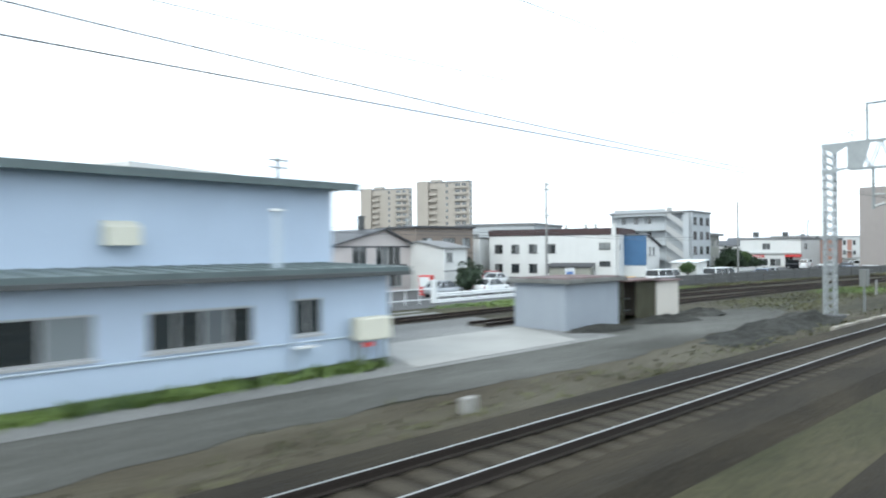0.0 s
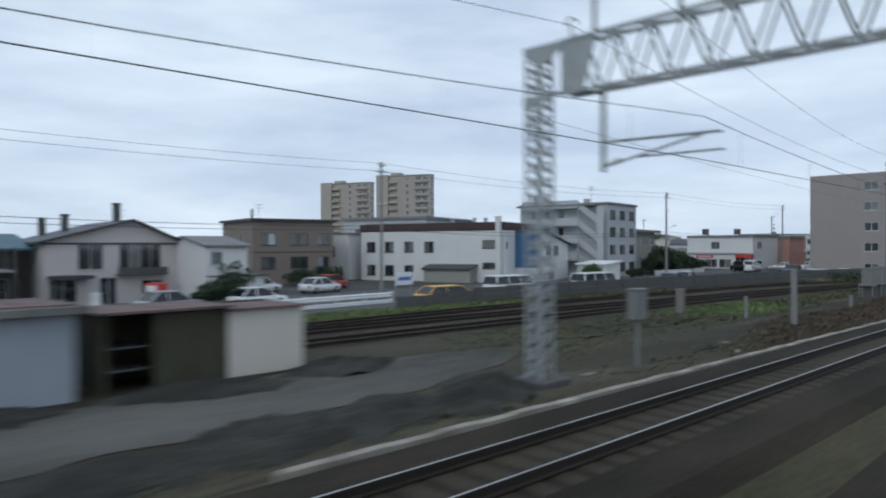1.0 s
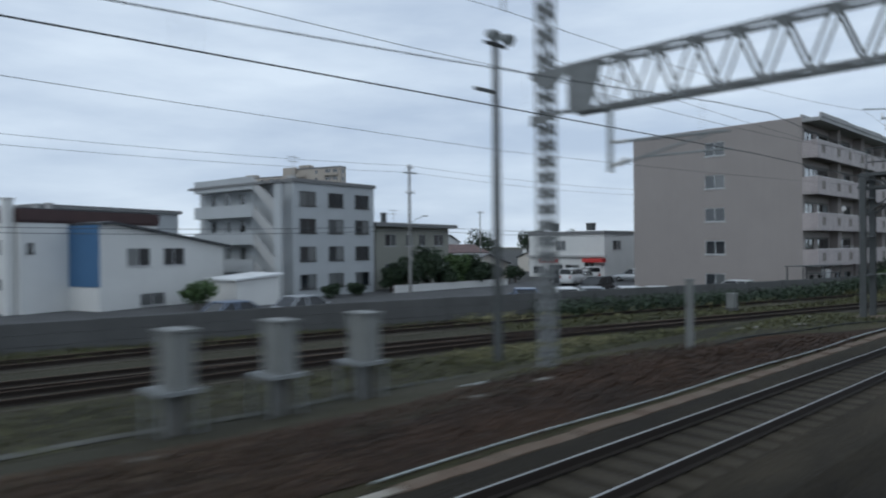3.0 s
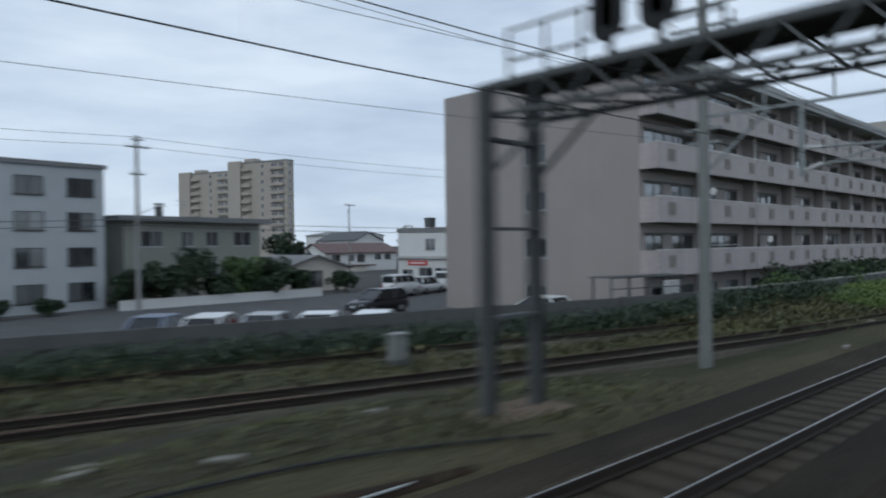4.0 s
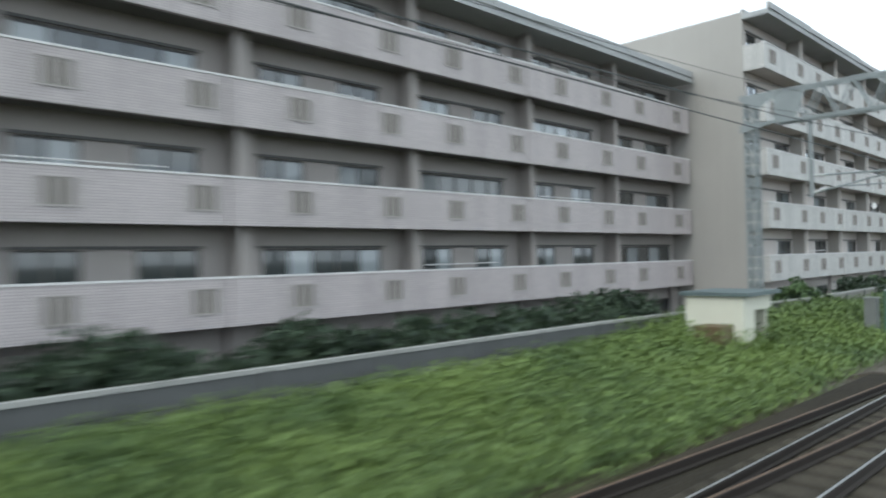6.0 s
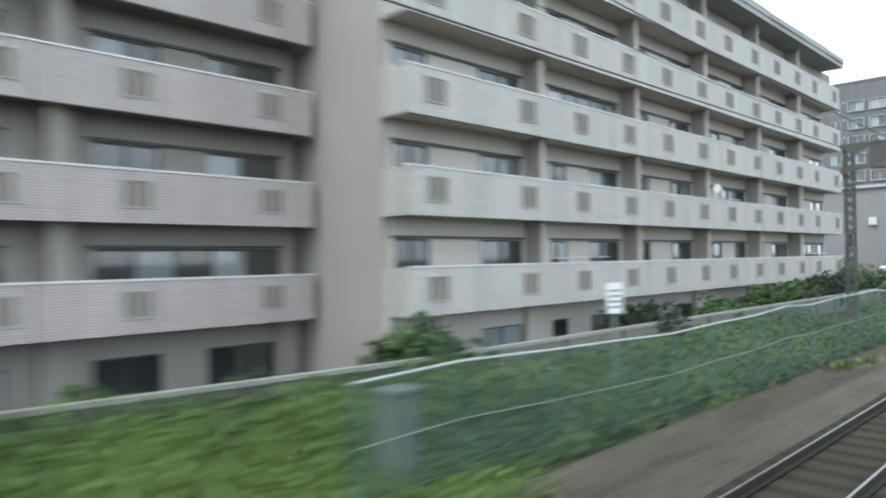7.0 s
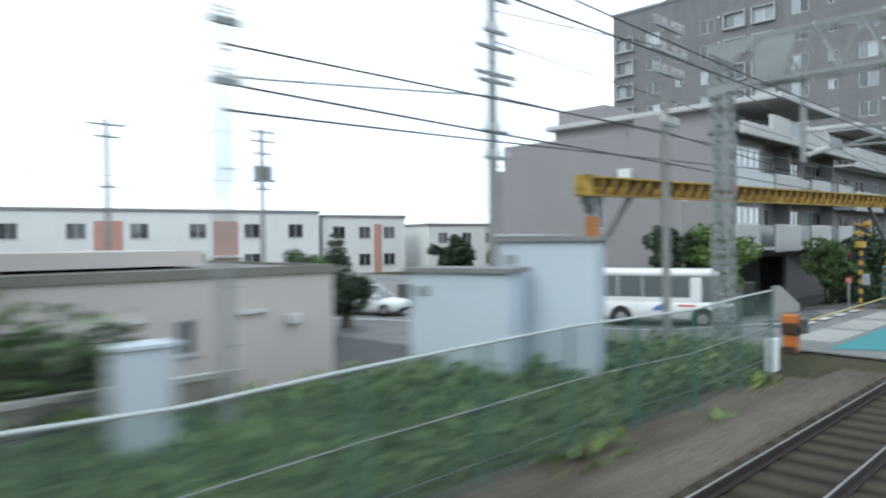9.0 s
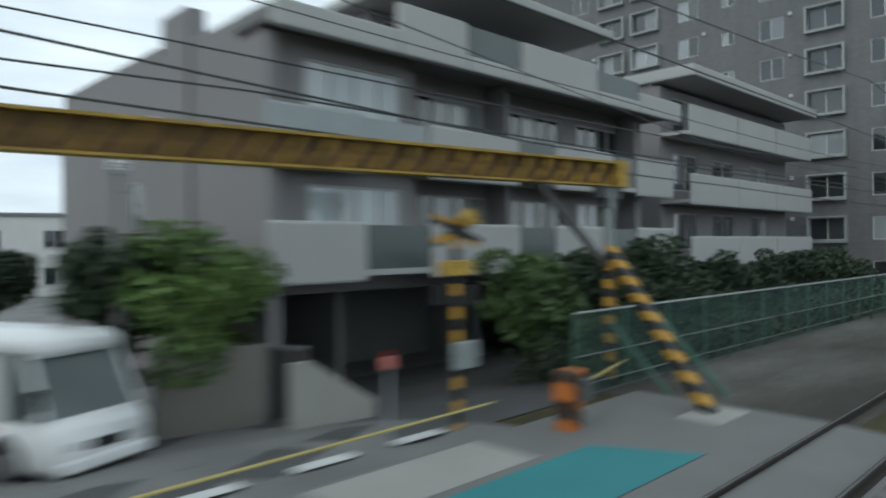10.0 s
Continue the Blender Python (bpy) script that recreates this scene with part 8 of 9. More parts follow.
# pale blue huts beside the crossing
for x, y, w, dd, h, lab in ((232.1, 9.2, 1.0, 2.3, 2.75, "lower pale blue equipment hut behind the fence"), (233.95, 8.3, 0.9, 2.25, 3.4, "tall pale blue equipment hut behind the fence")):
    hut = thing("equipment_hut", lab, "hut", x, y, -0.45, 20)
    part("wall", boxes((0, w, 0, dd, -0.3, h)), M["pale_blue_box"], hut)
    part("roof", boxes((-0.1, w + 0.1, -0.1, dd + 0.1, h, h + 0.1)), M["grey_roof"], hut)
    part("door", boxes((-0.02, -0.002, dd * 0.25, dd * 0.7, 0.1, h - 0.5)), M["pale_blue_box"], hut)
    part("vent", boxes((-0.03, -0.003, dd * 0.8, dd * 0.93, h - 0.5, h - 0.3)), M["grey_steel"], hut)


# ---- grey apartments beside the crossing ----
b3 = thing("grey_terrace_block", "mauve-grey terraced apartment house with rounded pale balconies", "apartment building", 253.4, 14.6, -0.4)
MW, PB = M["mauve_wall"], M["pale_balcony"]
part("end_wall", wall_slab(bmesh.new(), 12.7, -0.4, 8.75, 0.25, [(6.5, 4.7, 0.9, 1.5)]), MW, b3, "", Matrix.Translation((0, 12.7, 0)) @ pose(0, 0, 0, 0, 0, -90))
add_window(b3, Matrix.Translation((0, 6.2, 4.7)) @ pose(0, 0, 0, 0, 0, -90), 0.9, 1.5, "white_frame", "glass_flat", "slide")
HOLES3 = [(u, z, 2.8, 2.2) for u in (6.7, 10.8, 14.6) for z in (3.85, 6.75)] + [(5.3, 0.95, 9.6, 2.7)]
part("front_wall", wall_slab(bmesh.new(), 17.75, -0.4, 8.4, 0.25, HOLES3), MW, b3, "", Matrix.Translation((0.25, 0, 0)))
for u, z, w, h in HOLES3[:-1]:
    add_window(b3, Matrix.Translation((u + 0.25, 0, z)), w, h, "frame", "glass_flat", "slide")
BAY3 = [(2.5, 4.0, 2.9, 1.9), (2.5, 6.95, 3.0, 1.9)]
part("bay_front", wall_slab(bmesh.new(), 4.4, 2.91, 8.39, 0.15, BAY3), MW, b3, "front of the closed bay", Matrix.Translation((0.25, -0.85, 0)))
part("bay_side", boxes((4.5, 4.65, -0.699, -0.003, 2.91, 8.39)), MW, b3)
for u, z, w, h in BAY3:
    add_window(b3, Matrix.Translation((u + 0.25, -0.85, z)), w, h, "frame", "bay_glass", "slide")
part("east_wall", boxes((17.75, 18.0, 0.25, 12.7, -0.4, 8.4)), MW, b3)
part("back_wall", boxes((0.25, 17.75, 12.45, 12.7, -0.4, 8.4)), MW, b3)
part("roof", boxes((0.26, 18.2, -1.5, 12.9, 8.4, 8.75), (-0.02, 0.259, -1.5, -0.002, 8.4, 8.75)), M["grey_roof"], b3)
part("rear_wing", boxes((0.3, 17.0, 12.71, 14.2, -0.4, 7.6)), MW, b3)
part("garage_wall", boxes((0.25, 15.2, 3.6, 3.8, -0.4, 3.69)), M["case_grey"], b3, "grey wall at the back of the open garage")
for x, y in ((3.1, 0.6), (9.2, 1.2), (15.0, 0.26)):
    part("garage_side", boxes((x, x + 0.2, y, 3.59, -0.4, 3.69)), M["case_grey"], b3, "grey side wall of the garage")
part("garage_ceiling", boxes((0.26, 15.2, 0.26, 3.8, 3.7, 3.8)), MW, b3)
part("end_wing", boxes((-0.02, 0.25, -1.28, -0.003, -0.4, 8.19)), MW, b3, "end wall carried forward to the balcony front")
for z in (2.9, 5.5):
    part("balcony_slab", boxes((-0.1, 18.0, -1.35, -0.003, z - 0.15, z)), PB, b3)
    for u0, u1, kind in ((-0.1, 2.6, "solid"), (2.65, 4.7, "glass"), (4.75, 8.4, "solid"), (8.45, 10.2, "glass"), (10.25, 13.6, "solid"), (13.65, 15.2, "glass"), (15.25, 18.0, "solid")):
        bm = boxes((u0, u1, -1.45 if kind == "solid" else -1.35, -1.3 if kind == "solid" else -1.31, z - 0.3 if kind == "solid" else z, z + 1.15 if kind == "solid" else z + 1.08), bevel=0.07 if kind == "solid" else 0.0)
        part("balcony_front" if kind == "solid" else "balcony_screen", bm, M["pale_screen"] if z > 5 and u0 < 2.7 else PB if kind == "solid" else M["screen"], b3, "" if kind == "solid" else "smoked balcony screen")
part("eave", boxes((-0.04, 3.45, -1.75, -1.502, 8.2, 8.8), bevel=0.05), PB, b3)
for x in (8.6, 16.2):
    part("fin_wall", boxes((x - 0.07, x + 0.07, -0.8, -0.003, 2.91, 8.38)), MW, b3)
part("penthouse", boxes((4.8, 12.7, 1.2, 12.4, 8.76, 10.4)), MW, b3, "set-back top storey")
part("top_roof", boxes((4.25, 13.0, -1.9, 12.8, 10.4, 10.7), bevel=0.06), PB, b3)
part("lift_house", boxes((4.6, 7.6, 8.5, 12.0, 10.701, 11.6)), MW, b3)
for u in (6.4, 9.0, 11.5):
    add_window(b3, Matrix.Translation((u, 1.12, 9.5)), 1.9, 1.3, "frame", "glass", "slide")
for u0, u1, top, solid in ((3.5, 5.9, 9.5, 1), (5.95, 8.2, 9.46, 0), (8.25, 12.2, 9.46, 1), (12.25, 15.0, 9.3, 0), (15.05, 18.1, 8.95, 1)):
    part("terrace_wall", boxes((u0, u1, -1.75, -1.502, 8.2, top if solid else 8.62), bevel=0.05), PB, b3)
    if not solid:
        part("terrace_screen", boxes((u0 + 0.03, u1 - 0.03, -1.66, -1.62, 8.625, top)), M["screen"], b3, "smoked terrace screen")
part("chimney", boxes((-0.12, 0.4, 2.4, 3.9, -0.4, 9.6)), MW, b3, "square chimney stack")
part("parapet", boxes((0, 0.2, 4.4, 12.7, 8.76, 9.0)), MW, b3)
part("unit", boxes((-0.5, -0.01, 3.9, 4.6, 6.2, 7.0), bevel=0.02), M["porcelain"], b3, "white air-conditioner unit")
b4 = thing("grey_terrace_block", "second mauve-grey terraced apartment house with pale balconies", "apartment building", 273.8, 15.0, -0.4)
part("body", wall_slab(bmesh.new(), 15.0, -0.4, 10.4, 0.3, [(u, z, 2.4, 1.7) for u in (2.4, 6.4, 11.0) for z in (1.4, 4.0, 6.7, 9.2)]), MW, b4)
for u in (2.4, 6.4, 11.0):
    for z in (1.4, 4.0, 6.7, 9.2):
        add_window(b4, Matrix.Translation((u, 0, z)), 2.4, 1.7, "frame", "glass_flat", "slide")
part("end_wall", boxes((0, 0.3, 0.3, 16, -0.4, 10.55)), MW, b4)
part("east_wall", boxes((14.7, 15, 0.3, 16, -0.4, 10.55)), MW, b4)
part("back_wall", boxes((0.3, 14.7, 15.7, 16, -0.4, 10.55)), MW, b4)
part("roof", boxes((-0.2, 15.2, -1.7, 16.2, 10.55, 11.05), bevel=0.06), PB, b4)
for z in (2.65, 5.35, 8.3):
    part("balcony_slab", boxes((0, 15, -1.35, -0.003, z - 0.15, z)), PB, b4)
    for u0, u1 in ((0, 4.8), (4.85, 9.6), (9.65, 15)):
        part("balcony_front", boxes((u0, u1, -1.45, -1.3, z - 0.25, z + 1.1), bevel=0.06), PB, b4)
gw = thing("garden_wall", "grey concrete garden wall beside the road", "wall", 250.95, 13.55, -0.5, -16, kind="structure")
part("wall", boxes((0, 2.2, -0.1, 0.1, -0.3, 1.55)), M["pale_concrete"], gw)
part("ramp_wall", prism(bmesh.new(), [(0, -0.3), (1.7, -0.3), (1.7, 0.5), (0.4, 1.35), (0, 1.35)], -0.1, 0.1), M["slab"], gw, "pale sloping ramp wall", Matrix.Translation((2.25, -1.6, 0)))

# tall grey apartment tower
t3 = thing("apartment_tower", "tall grey tiled apartment tower with white framed windows", "apartment building", 295.4, 5.0, -0.6)
TH, TD = 30.4, 40.3
cols = [(1.6, 2.1, 1), (5.2, 1.7, 0), (8.4, 0.9, 0), (11.7, 1.6, 0), (14.7, 2.2, 1), (17.7, 2.2, 1), (21.2, 1.6, 0), (24.2, 0.9, 0), (27.2, 1.6, 0), (30.6, 2.2, 1), (34.0, 1.6, 0), (37.4, 2.0, 1)]
H3 = [(u, 1.7 + 2.78 * s, w, 1.45 if w > 1 else 0.9) for u, w, k in cols for s in range(10)]
part("west_wall", wall_slab(bmesh.new(), TD, -0.5, TH, 0.3, H3), M["grey_tile"], t3, "", Matrix.Translation((0, TD, 0)) @ pose(0, 0, 0, 0, 0, -90))
bay = {}
hood = finish("vent_hood", boxes((-0.12, 0, -0.12, 0.12, -0.12, 0.12), bevel=0.03), M["white_frame"])
for (u, z, w, h) in H3:
    boxed = [k for uu, ww, k in cols if uu == u][0]
    ob = add_window(t3, Matrix.Translation((0, TD - u, z)) @ pose(0, 0, 0, 0, 0, -90), w, h, "white_frame", "glass_flat", "slide")
    if not boxed and w > 1:
        put("vent_hood", hood, t3, Matrix.Translation((-0.002, TD - u - w / 2 - 0.45, z + 0.75)))
    if boxed:
        if "m" not in bay:
            bay["m"] = finish("bay_frame", boxes((-1.2, -1.06, -0.35, 0.0, -0.9, 0.85), (1.06, 1.2, -0.35, 0.0, -0.9, 0.85), (-1.06, 1.06, -0.35, 0.0, 0.74, 0.85), (-1.06, 1.06, -0.35, 0.0, -0.9, -0.74)), M["bay_grey"])
        put("bay_frame", bay["m"], t3, Matrix.Translation((-0.002, TD - u, z)) @ pose(0, 0, 0, 0, 0, -90))
part("south_wall", boxes((0.3, 18, 0, 0.3, -0.5, TH)), M["grey_tile"], t3)
part("north_wall", boxes((0.3, 18, TD - 0.3, TD, -0.5, TH)), M["grey_tile"], t3)
part("east_wall", boxes((17.7, 18, 0.3, TD - 0.3, -0.5, TH)), M["grey_tile"], t3)
part("roof", boxes((0.3, 17.7, 0.3, TD - 0.3, TH - 0.3, TH), (-0.1, 0.15, -0.1, TD + 0.1, TH, TH + 0.35)), M["grey_tile"], t3)
part("lift_house", boxes((1.5, 5.5, TD - 9.5, TD - 6.0, TH, TH + 3.0)), M["grey_tile"], t3)
part("roof_rail", boxes((1.0, 1.06, TD - 12, TD - 2, TH + 0.9, TH + 0.95)), M["grey_steel"], t3)

# white apartments with salmon panels, and the low beige annex wall
wa = building("white_apartments", "long white two-storey apartments with salmon wall panels", "apartment building", 229.0, 75.5, -1.2, -15, 38.5, 9.0, 7.35, "white_wall",
              {"S": [(u, z, 1.7, 1.5) for u in (3, 8.6, 14.2, 19.8, 25.4, 31.0, 35.8) for z in (2.2, 5.4)]}, roof_mat="grey_roof", over=0.12, parapet=0.15)
for u in (5.8, 17.0, 28.2):
    part("salmon_panel", boxes((u - 1.3, u + 1.3, -0.03, -0.003, 0.2, 6.4)), M["salmon"], wa, "salmon wall panel")
    part("entrance_roof", boxes((u - 1.5, u + 1.5, -1.2, -0.031, 2.6, 2.8)), M["white_wall"], wa)
wb = building("white_apartments", "white two-storey apartments with salmon wall panels", "apartment building", 267.2, 66.2, -1.2, -15, 10.5, 9.0, 6.95, "white_wall", {"S": [(u, z, 1.5, 1.4) for u in (2.0, 5.2, 8.4) for z in (2.0, 5.2)]}, over=0.12, parapet=0.15)
part("salmon_panel", boxes((6.4, 7.4, -0.03, -0.003, 0.2, 6.2)), M["salmon"], wb, "salmon wall panel")
building("white_apartments", "white apartments farther along the street", "apartment building", 280.0, 62.0, -1.2, -15, 22, 9.0, 6.0, "white_wall", {"S": [(u, z, 1.4, 1.3) for u in (2.0, 5.5, 9.0, 13, 17) for z in (1.8, 4.5)]}, over=0.12, parapet=0.15)
lb = building("beige_annex", "low beige flat-roofed annex with a small hatch", "annex", 204.5, 17.6, -1.0, 0, 29.2, 8.0, 3.05, "beige", {"S": [(24.5, 1.5, 0.6, 0.9)]}, roof_mat="pale_concrete", over=0.1, parapet=0.08)
part("upper_block", boxes((10.0, 26.5, 3.0, 7.5, 3.3, 3.75)), M["beige"], lb)
part("lamp", boxes((27.5, 27.9, -0.25, -0.003, 1.6, 1.9), bevel=0.03), M["porcelain"], lb, "small wall lamp")
for u in (22.6, 26.0):
    part("light_strip", boxes((u, u + 0.85, -0.12, -0.003, 2.0, 2.1)), M["porcelain"], lb)


# ---- trees, bushes and weeds ----
rng = random.Random(11)
for i, (x, y, h, s) in enumerate(((121.3, 51.0, 4.5, 2.0), (125.2, 51.0, 4.0, 1.8), (118.4, 50.8, 3.4, 1.5), (128.6, 51.0, 3.7, 1.7), (116.4, 50.6, 2.9, 1.2), (130.8, 50.8, 2.4, 1.0), (123.2, 50.2, 2.3, 1.3), (127.0, 50.2, 2.2, 1.3))):
    tree("garden_tree", "dense dark green garden tree behind the low wall", x, y, TOWN, h, s, 40 + i, "leaf" if i == 1 else "leaf_dark", 3000, 0.17, 0.09, bush=True)
for i, (x, y, h, s, m) in enumerate(((47.6, 44.6, 2.6, 1.1, "leaf_dark"), (49.6, 46.4, 3.4, 1.2, "leaf_dark"), (46.0, 44.4, 1.8, 0.9, "leaf_dark"), (95.5, 46.4, 2.2, 1.2, "leaf"), (108.0, 48.2, 1.2, 0.8, "leaf_dark"), (111.0, 48.9, 1.1, 0.8, "leaf_dark"),
                                      (72.0, 67.0, 2.0, 1.6, "leaf_dark"), (66.5, 64.0, 1.8, 1.5, "leaf_dark"), (167.0, 63.0, 4.5, 2.2, "leaf_dark"), (136.0, 52.0, 2.0, 1.2, "leaf_dark"))):
    tree("shrub", "dark green shrub beside a house", x, y, TOWN, h, s, 60 + i, m, 1300, 0.14, 0.06, bush=True)
for i, (x, y, h, s) in enumerate(((233.0, 75.0, 10.5, 2.4), (171.0, 52.0, 6.5, 1.2), (176.0, 54.0, 5.5, 1.1))):
    tree("conifer", "dark pointed conifer among the houses", x, y, TOWN, h, s, 80 + i, "leaf_dark", 2200, 0.2, 0.15, conifer=True)
for i, (x, y, h, s) in enumerate(((182, 58, 6.0, 3.0), (188, 56, 5.4, 2.8), (176, 62, 5.0, 2.6), (150, 84, 6.5, 3.2), (198, 98, 8, 4), (230, 110, 9, 5), (210, 124, 9, 5), (140, 90, 6, 3))):
    tree("tree", "leafy tree among the town houses", x, y, TOWN, h, s, 90 + i, "leaf_dark", 2000, 0.26, 0.16)
# bushes along the foot of the blocks
BUSHES = [(138.4, 2.5), (139.8, 2.9), (141.0, 2.3), (143.2, 1.9), (145.4, 2.8), (146.8, 2.9), (148.1, 2.5), (150.1, 2.3), (152.3, 3.0), (153.1, 2.7), (155.0, 2.2), (157.0, 2.7), (158.6, 2.3), (160.6, 2.5), (162.4, 2.6), (164.2, 2.4), (166.5, 2.5), (168.6, 2.7), (171.3, 2.9), (172.6, 2.6),
          (176.5, 1.8), (179.8, 1.6), (183.0, 2.9), (184.0, 2.6), (194.3, 2.7), (195.2, 2.1), (199.8, 2.2), (201.6, 2.4), (202.4, 2.1), (206.2, 2.6), (208.8, 2.8), (209.4, 2.4), (213.4, 2.6), (215.4, 2.9), (217.2, 3.1), (218.6, 2.9), (220.4, 3.0), (221.8, 3.1), (223.2, 3.5), (225.0, 2.7)]
for k, (x, h) in enumerate(BUSHES):
    y = 14.6 if x < 173 else 14.3 if x < 182 else 12.4
    tree("bush", "dark green bush at the foot of the apartment block", x, y + rng.uniform(-0.4, 0.4), -1.0, h, h * rng.uniform(0.42, 0.6), 200 + k, "leaf_dark" if rng.random() < (0.9 if x < 181 else 0.6) else "leaf", 1500, 0.12, 0.05, bush=True)
for i, (x, y, h, s) in enumerate(((252.0, 13.7, 4.3, 1.6), (259.6, 11.0, 3.6, 1.4), (261.2, 10.8, 3.2, 1.2), (261.5, 10.5, 3.6, 1.5), (265.0, 10.4, 4.2, 1.5), (268.5, 10.6, 3.4, 1.4), (272.0, 10.5, 3.2, 1.4), (277.0, 10.6, 3.5, 1.6), (283.0, 10.6, 3.4, 1.6), (247.5, 36.5, 4.5, 1.6), (243.5, 33.5, 3.0, 1.5), (239.0, 24.0, 2.2, 1.2))):
    tree("garden_tree", "leafy green garden tree before grey apartments", x, y, -0.5, h, s, 400 + i, "leaf_bright" if i == 0 else "leaf" if i in (1, 10) else "leaf_dark", 5200, 0.10, 0.07, bush=i != 9, conifer=i == 9)
tree("tree", "leafy street tree before the white apartments", 251.6, 30.0, -0.75, 4.3, 1.5, 433, "leaf_dark", 2400, 0.18, 0.12)
tree("garden_tree", "dark leafy garden tree beside the lamp post", 250.9, 15.3, -0.6, 4.6, 1.25, 435, "leaf_dark", 4200, 0.12, 0.07, bush=True)
tree("tree", "leafy tree at the end of the block", 248.6, 22.6, -0.8, 4.0, 1.3, 431, "leaf_dark", 2400, 0.18, 0.12)


def weeds(name, label, count, area, height, seed, material, spread=0.35, size=1.0):
    """Upright leaves and blades in uneven tufts. area gives a place for a random pair."""
    g = np.random.default_rng(seed)
    tufts = max(8, count // 26)
    c = np.array([area(*g.uniform(0, 1, 2)) for _ in range(tufts)])
    th = height * g.uniform(0.4, 1.25, tufts)
    pick = g.integers(0, tufts, count)
    px = c[pick, 0] + g.normal(0, spread, count)
    py = c[pick, 1] + g.normal(0, spread * 0.8, count)
    hz = th[pick] * g.uniform(0.05, 1.0, count)
    gz = np.array([ground_z(a, b) for a, b in zip(px, py)])
    a = g.uniform(0, 6.28, count)
    tilt = g.uniform(0.2, 1.2, count)
    s = g.uniform(0.06, 0.15, count) * size
    d1 = np.stack([np.cos(a) * np.cos(tilt), np.sin(a) * np.cos(tilt), np.sin(tilt)], 1)
    d2 = np.stack([-np.sin(a), np.cos(a), np.zeros(count)], 1)
    p = np.stack([px, py, gz + hz], 1)
    v = np.stack([p - d1 * s[:, None] * 1.5, p + d2 * s[:, None] * 0.6, p + d1 * s[:, None] * 1.5, p - d2 * s[:, None] * 0.6], 1).reshape(-1, 3)
    ob = put(name, leaf_mesh(name, v, np.arange(count * 4).reshape(-1, 4), material))
    return tagged(ob, label, "weeds", kind="stuff")


def band(x0, x1, lo, hi):
    return lambda u, v: (x0 + (x1 - x0) * u, lo(x0 + (x1 - x0) * u) + v * (hi(x0 + (x1 - x0) * u) - lo(x0 + (x1 - x0) * u)))


wl_ = lambda x: along(WALL_LINE, x)
weeds("weeds", "thick bright green weeds on the bank below the wall", 170000, band(136, 180, lambda x: max(6.0, along(TRACK_A, x) + 2.0), lambda x: wl_(x) - 1.0 + 0.75 * step01(162, 172, x)), 0.42, 1, "weed", 0.45, 0.45)
weeds("weeds", "tall bright green weeds against the wall", 22000, band(168, 184, lambda x: 8.6, lambda x: wl_(x) - 0.2), 0.75, 36, "weed", 0.4, 0.5)
weeds("weeds", "green weeds and creepers behind the net fence", 52000, band(213, 240, lambda x: 7.0, lambda x: wl_(x) - 0.9), 0.42, 2, "fence_weed", 0.4, 0.45)
weeds("weeds", "low green weeds behind the net fence", 20000, band(203, 215, lambda x: 7.0, lambda x: 8.9), 0.26, 37, "fence_weed", 0.4, 0.45)
weeds("weeds", "thick green weeds behind the net fence", 60000, band(179, 205, lambda x: 7.0, lambda x: wl_(x) - 0.3), 0.5, 39, "fence_weed", 0.4, 0.48)
weeds("weeds", "yellowing weeds along the concrete wall", 6500, band(98, 136, lambda x: wl_(x) - 2.0, lambda x: wl_(x) - 0.5), 0.45, 33, "dry_weed", 0.35, 0.6)
weeds("weeds", "green weeds spreading along the outer yard track", 12000, band(112, 140, lambda x: along(TRACK_B, min(x, 140)) + 1.0, lambda x: wl_(x) - 0.6), 0.34, 38, "weed", 0.45, 0.45)
weeds("weeds", "scrubby weeds along the concrete wall", 34000, band(103, 138, lambda x: wl_(x) - 1.7, lambda x: wl_(x) - 0.25), 0.85, 3, "leaf_dark", 0.4, 0.6)
weeds("weeds", "dry grass and weeds between the yard tracks", 16000, band(98, 136, lambda x: along(TRACK_A, x) + 1.2, lambda x: along(TRACK_B, min(x, 140)) - 0.8), 0.14, 4, "yard_grass", 0.9, 0.6)
weeds("weeds", "patchy yellowing grass on the bare earth", 10000, band(88, 114, lambda x: along(ADJ, x) + 3.0 + 3.0 * (1 - step01(100, 108, x)), lambda x: along(TRACK_A, x) - 1.3), 0.08, 34, "yard_grass", 0.8, 0.5)
weeds("weeds", "low grass along the yard tracks", 16000, band(44, 104, lambda x: 14.2, lambda x: along(TRACK_A, x) - 1.2), 0.08, 5, "yard_grass", 1.1, 0.5)
weeds("weeds", "green grass patch beside the yard tracks", 4500, band(61, 70, lambda x: 15.2, lambda x: along(TRACK_A, x) - 1.6), 0.12, 15, "weed", 0.8, 0.45)
weeds("weeds", "yellow-green grass patch beside the yard tracks", 4000, band(91, 98, lambda x: 15.0, lambda x: along(TRACK_A, x) - 1.3), 0.12, 16, "dry_weed", 0.7, 0.45)
weeds("weeds", "low grass before the concrete wall", 14000, band(45, 108, lambda x: along(TRACK_B, x) + 1.2, lambda x: min(wl_(x) - 0.2, 33) if x > 60 else 34.0), 0.2, 6, "yard_grass", 1.0, 0.6)
weeds("weeds", "bright green grass below the guard rail", 14000, band(34, 62, lambda x: 28.2, lambda x: 36.0), 0.16, 35, "weed", 0.7, 0.6)
brown_in = lambda x: along(ADJ, x) + 2.5
brown_out = lambda x: along(ADJ, x) + 2.6 + 3.4 * step01(46, 58, x) * (1 - 0.9 * step01(92, 101, x))
weeds("weeds", "withered olive-brown grass along the cable trough", 30000, band(48, 80, brown_in, brown_out), 0.11, 51, "brown_weed", 0.7, 0.3)
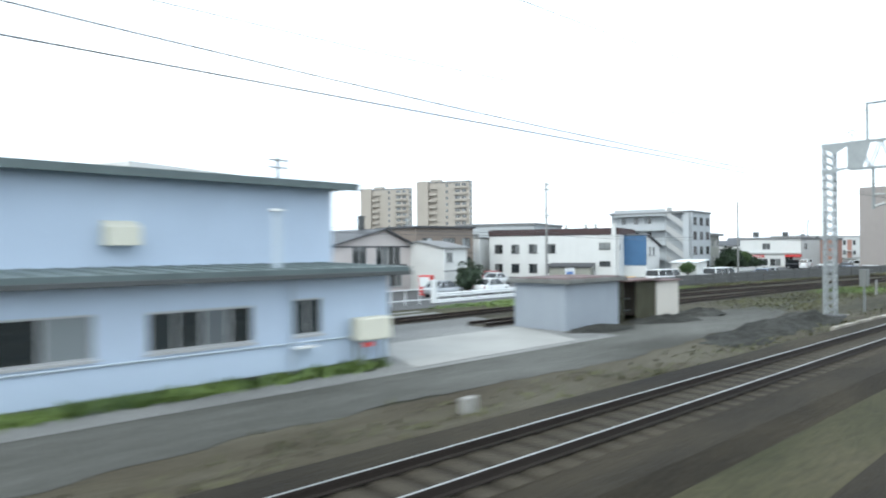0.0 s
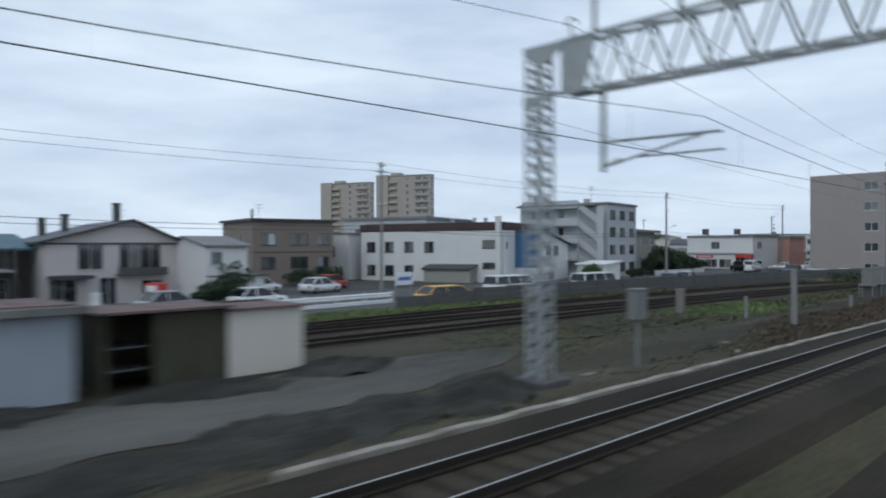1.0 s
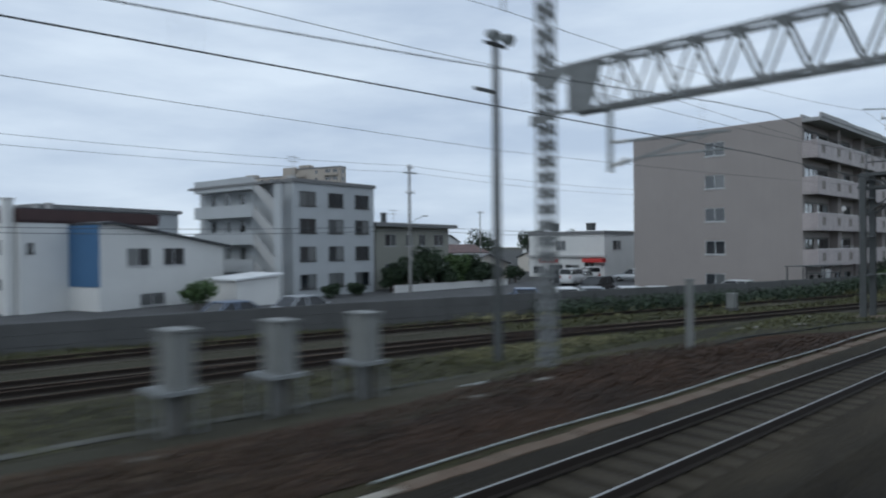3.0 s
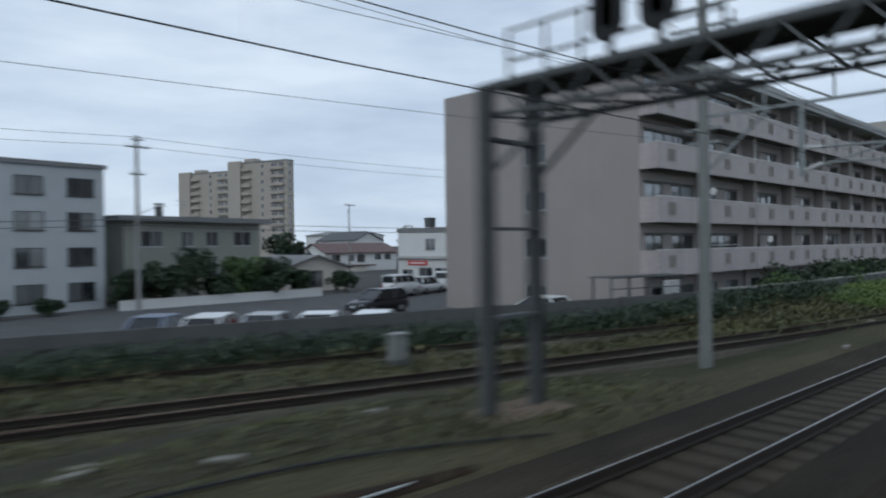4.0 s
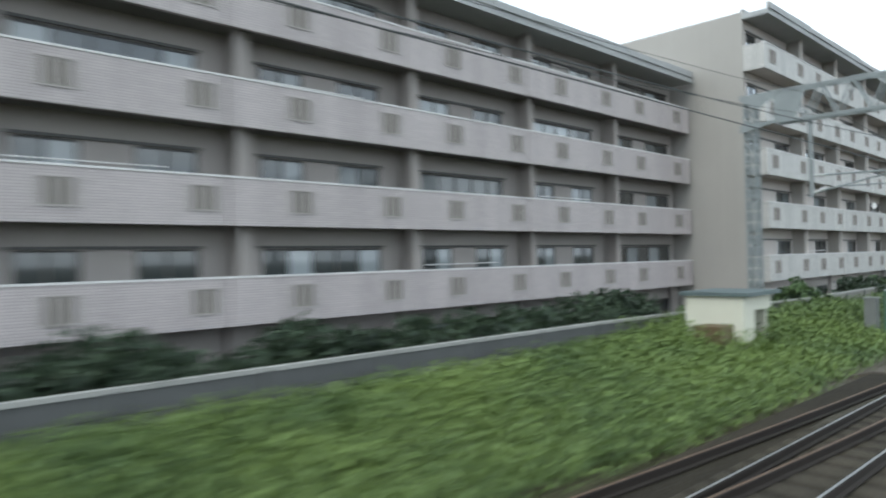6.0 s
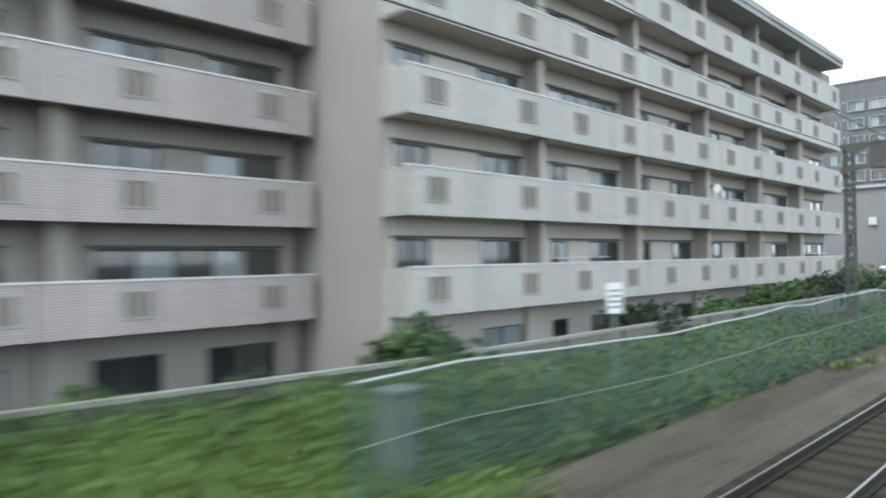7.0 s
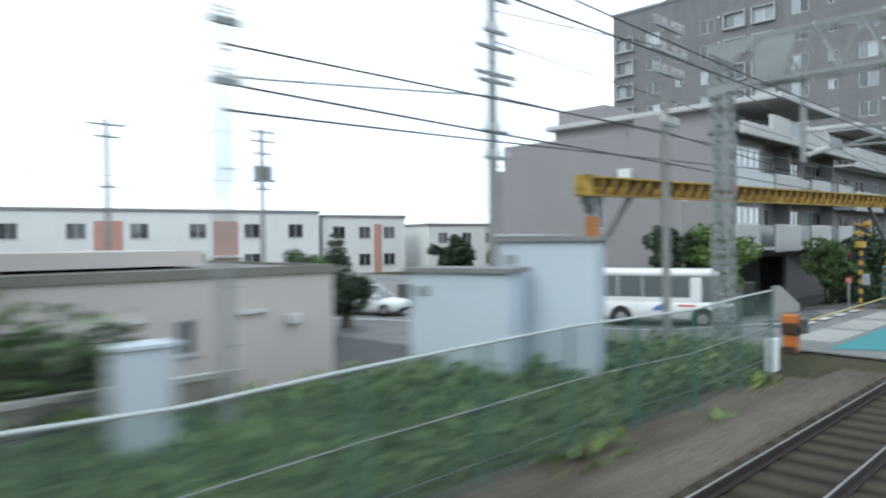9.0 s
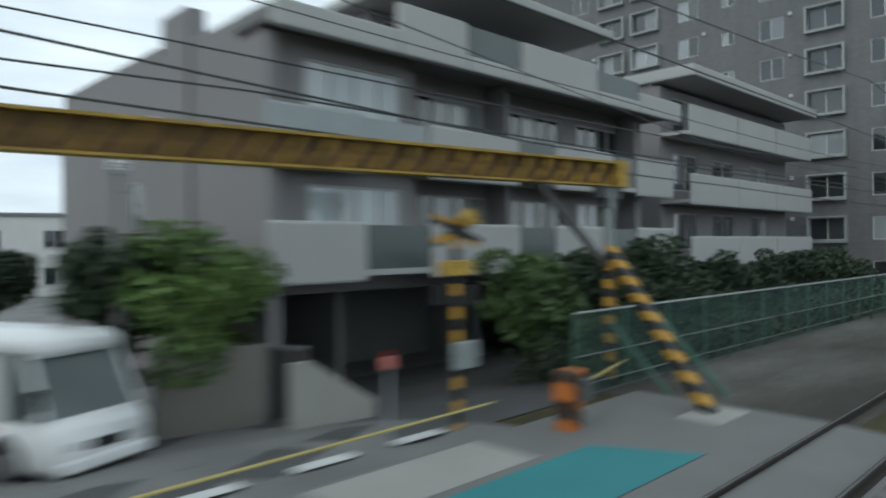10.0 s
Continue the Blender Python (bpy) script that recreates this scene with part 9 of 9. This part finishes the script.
weeds("weeds", "withered rust-brown grass along the cable trough", 32000, band(76, 100, brown_in, brown_out), 0.11, 52, "rust_weed", 0.6, 0.3)
weeds("weeds", "sparse dry grass on the verge", 3200, band(0, 56, lambda x: along(ADJ, x) + 2.4, lambda x: along(ADJ, x) + 4.8), 0.10, 7, "yard_grass", 0.7, 0.6)
weeds("weeds", "grass at the foot of the depot wall", 3000, band(2, 14, lambda x: 17.0, lambda x: 17.65), 0.2, 8, "weed", 0.25)
weeds("weeds", "sparse weeds in front of the net fence", 400, band(178, 238, lambda x: 5.4, lambda x: 6.3), 0.25, 9, "weed", 0.3)
weeds("weeds", "dark undergrowth behind the fence beyond the crossing", 30000, band(258.5, 292, lambda x: 8.6, lambda x: 10.8), 1.0, 53, "leaf_dark", 0.4, 0.6)
weeds("weeds", "weeds among the huts by the crossing", 9000, band(224, 238, lambda x: 7.5, lambda x: 15.0), 0.5, 10, "weed", 0.5)

# mounds of dark spoil beside the service path
for i, (x, y, w, h) in enumerate(((33, 17.2, 2.6, 0.35), (37.5, 17.4, 2.2, 0.4), (27.5, 17.6, 2.5, 0.25), (28.2, 11.5, 2.6, 0.34), (31.6, 11.7, 2.3, 0.55), (34.6, 11.8, 2.4, 0.45), (38.0, 11.9, 2.8, 0.5))):
    bm = bmesh.new()
    n = 44
    off = Vector((i * 7.3, 0, 0))
    g = [[None] * (n + 1) for _ in range(n + 1)]
    for a in range(n + 1):
        for b in range(n + 1):
            u, v = 2 * a / n - 1, 2 * b / n - 1
            p = Vector((u * w, v * 1.35, 0))
            edge = max(0.0, 1 - (u * u + v * v) ** 0.5 * (1 + 0.35 * noise.noise(p * 1.1 + off)))
            z = h * edge ** 0.7 * (1 + 0.5 * noise.noise(p * 1.7 + off)) + edge ** 0.5 * (0.07 * noise.noise(p * 5 + off) + 0.04 * noise.noise(p * 14 + off))
            g[a][b] = bm.verts.new((p.x, p.y, z - 0.03))
    for a in range(n):
        for b in range(n):
            bm.faces.new((g[a][b], g[a + 1][b], g[a + 1][b + 1], g[a][b + 1]))
    tagged(put("spoil_heap", finish("spoil_heap", bm, M["spoil"], True), None, pose(x, y, YARD, 0, 0, 6 * i - 12)), "low rough heap of dark ballast spoil", "heap", kind="stuff")

# single sleepers of the nearest tracks come last
sleepers(adj, adj_line, -20, 320, (8, 190))
sleepers(own, own_line, -20, 320, (1000, 1001))
sleepers(ta, ta_line, 25, 176, (95, 130), "old_sleeper", 0.034)
sleepers(tb, tb_line, 22.5, 130, (1000, 1001), "old_sleeper", 0.036)
sleepers(tc, tc_line, 40, 106, (1000, 1001), "old_sleeper", 0.034)
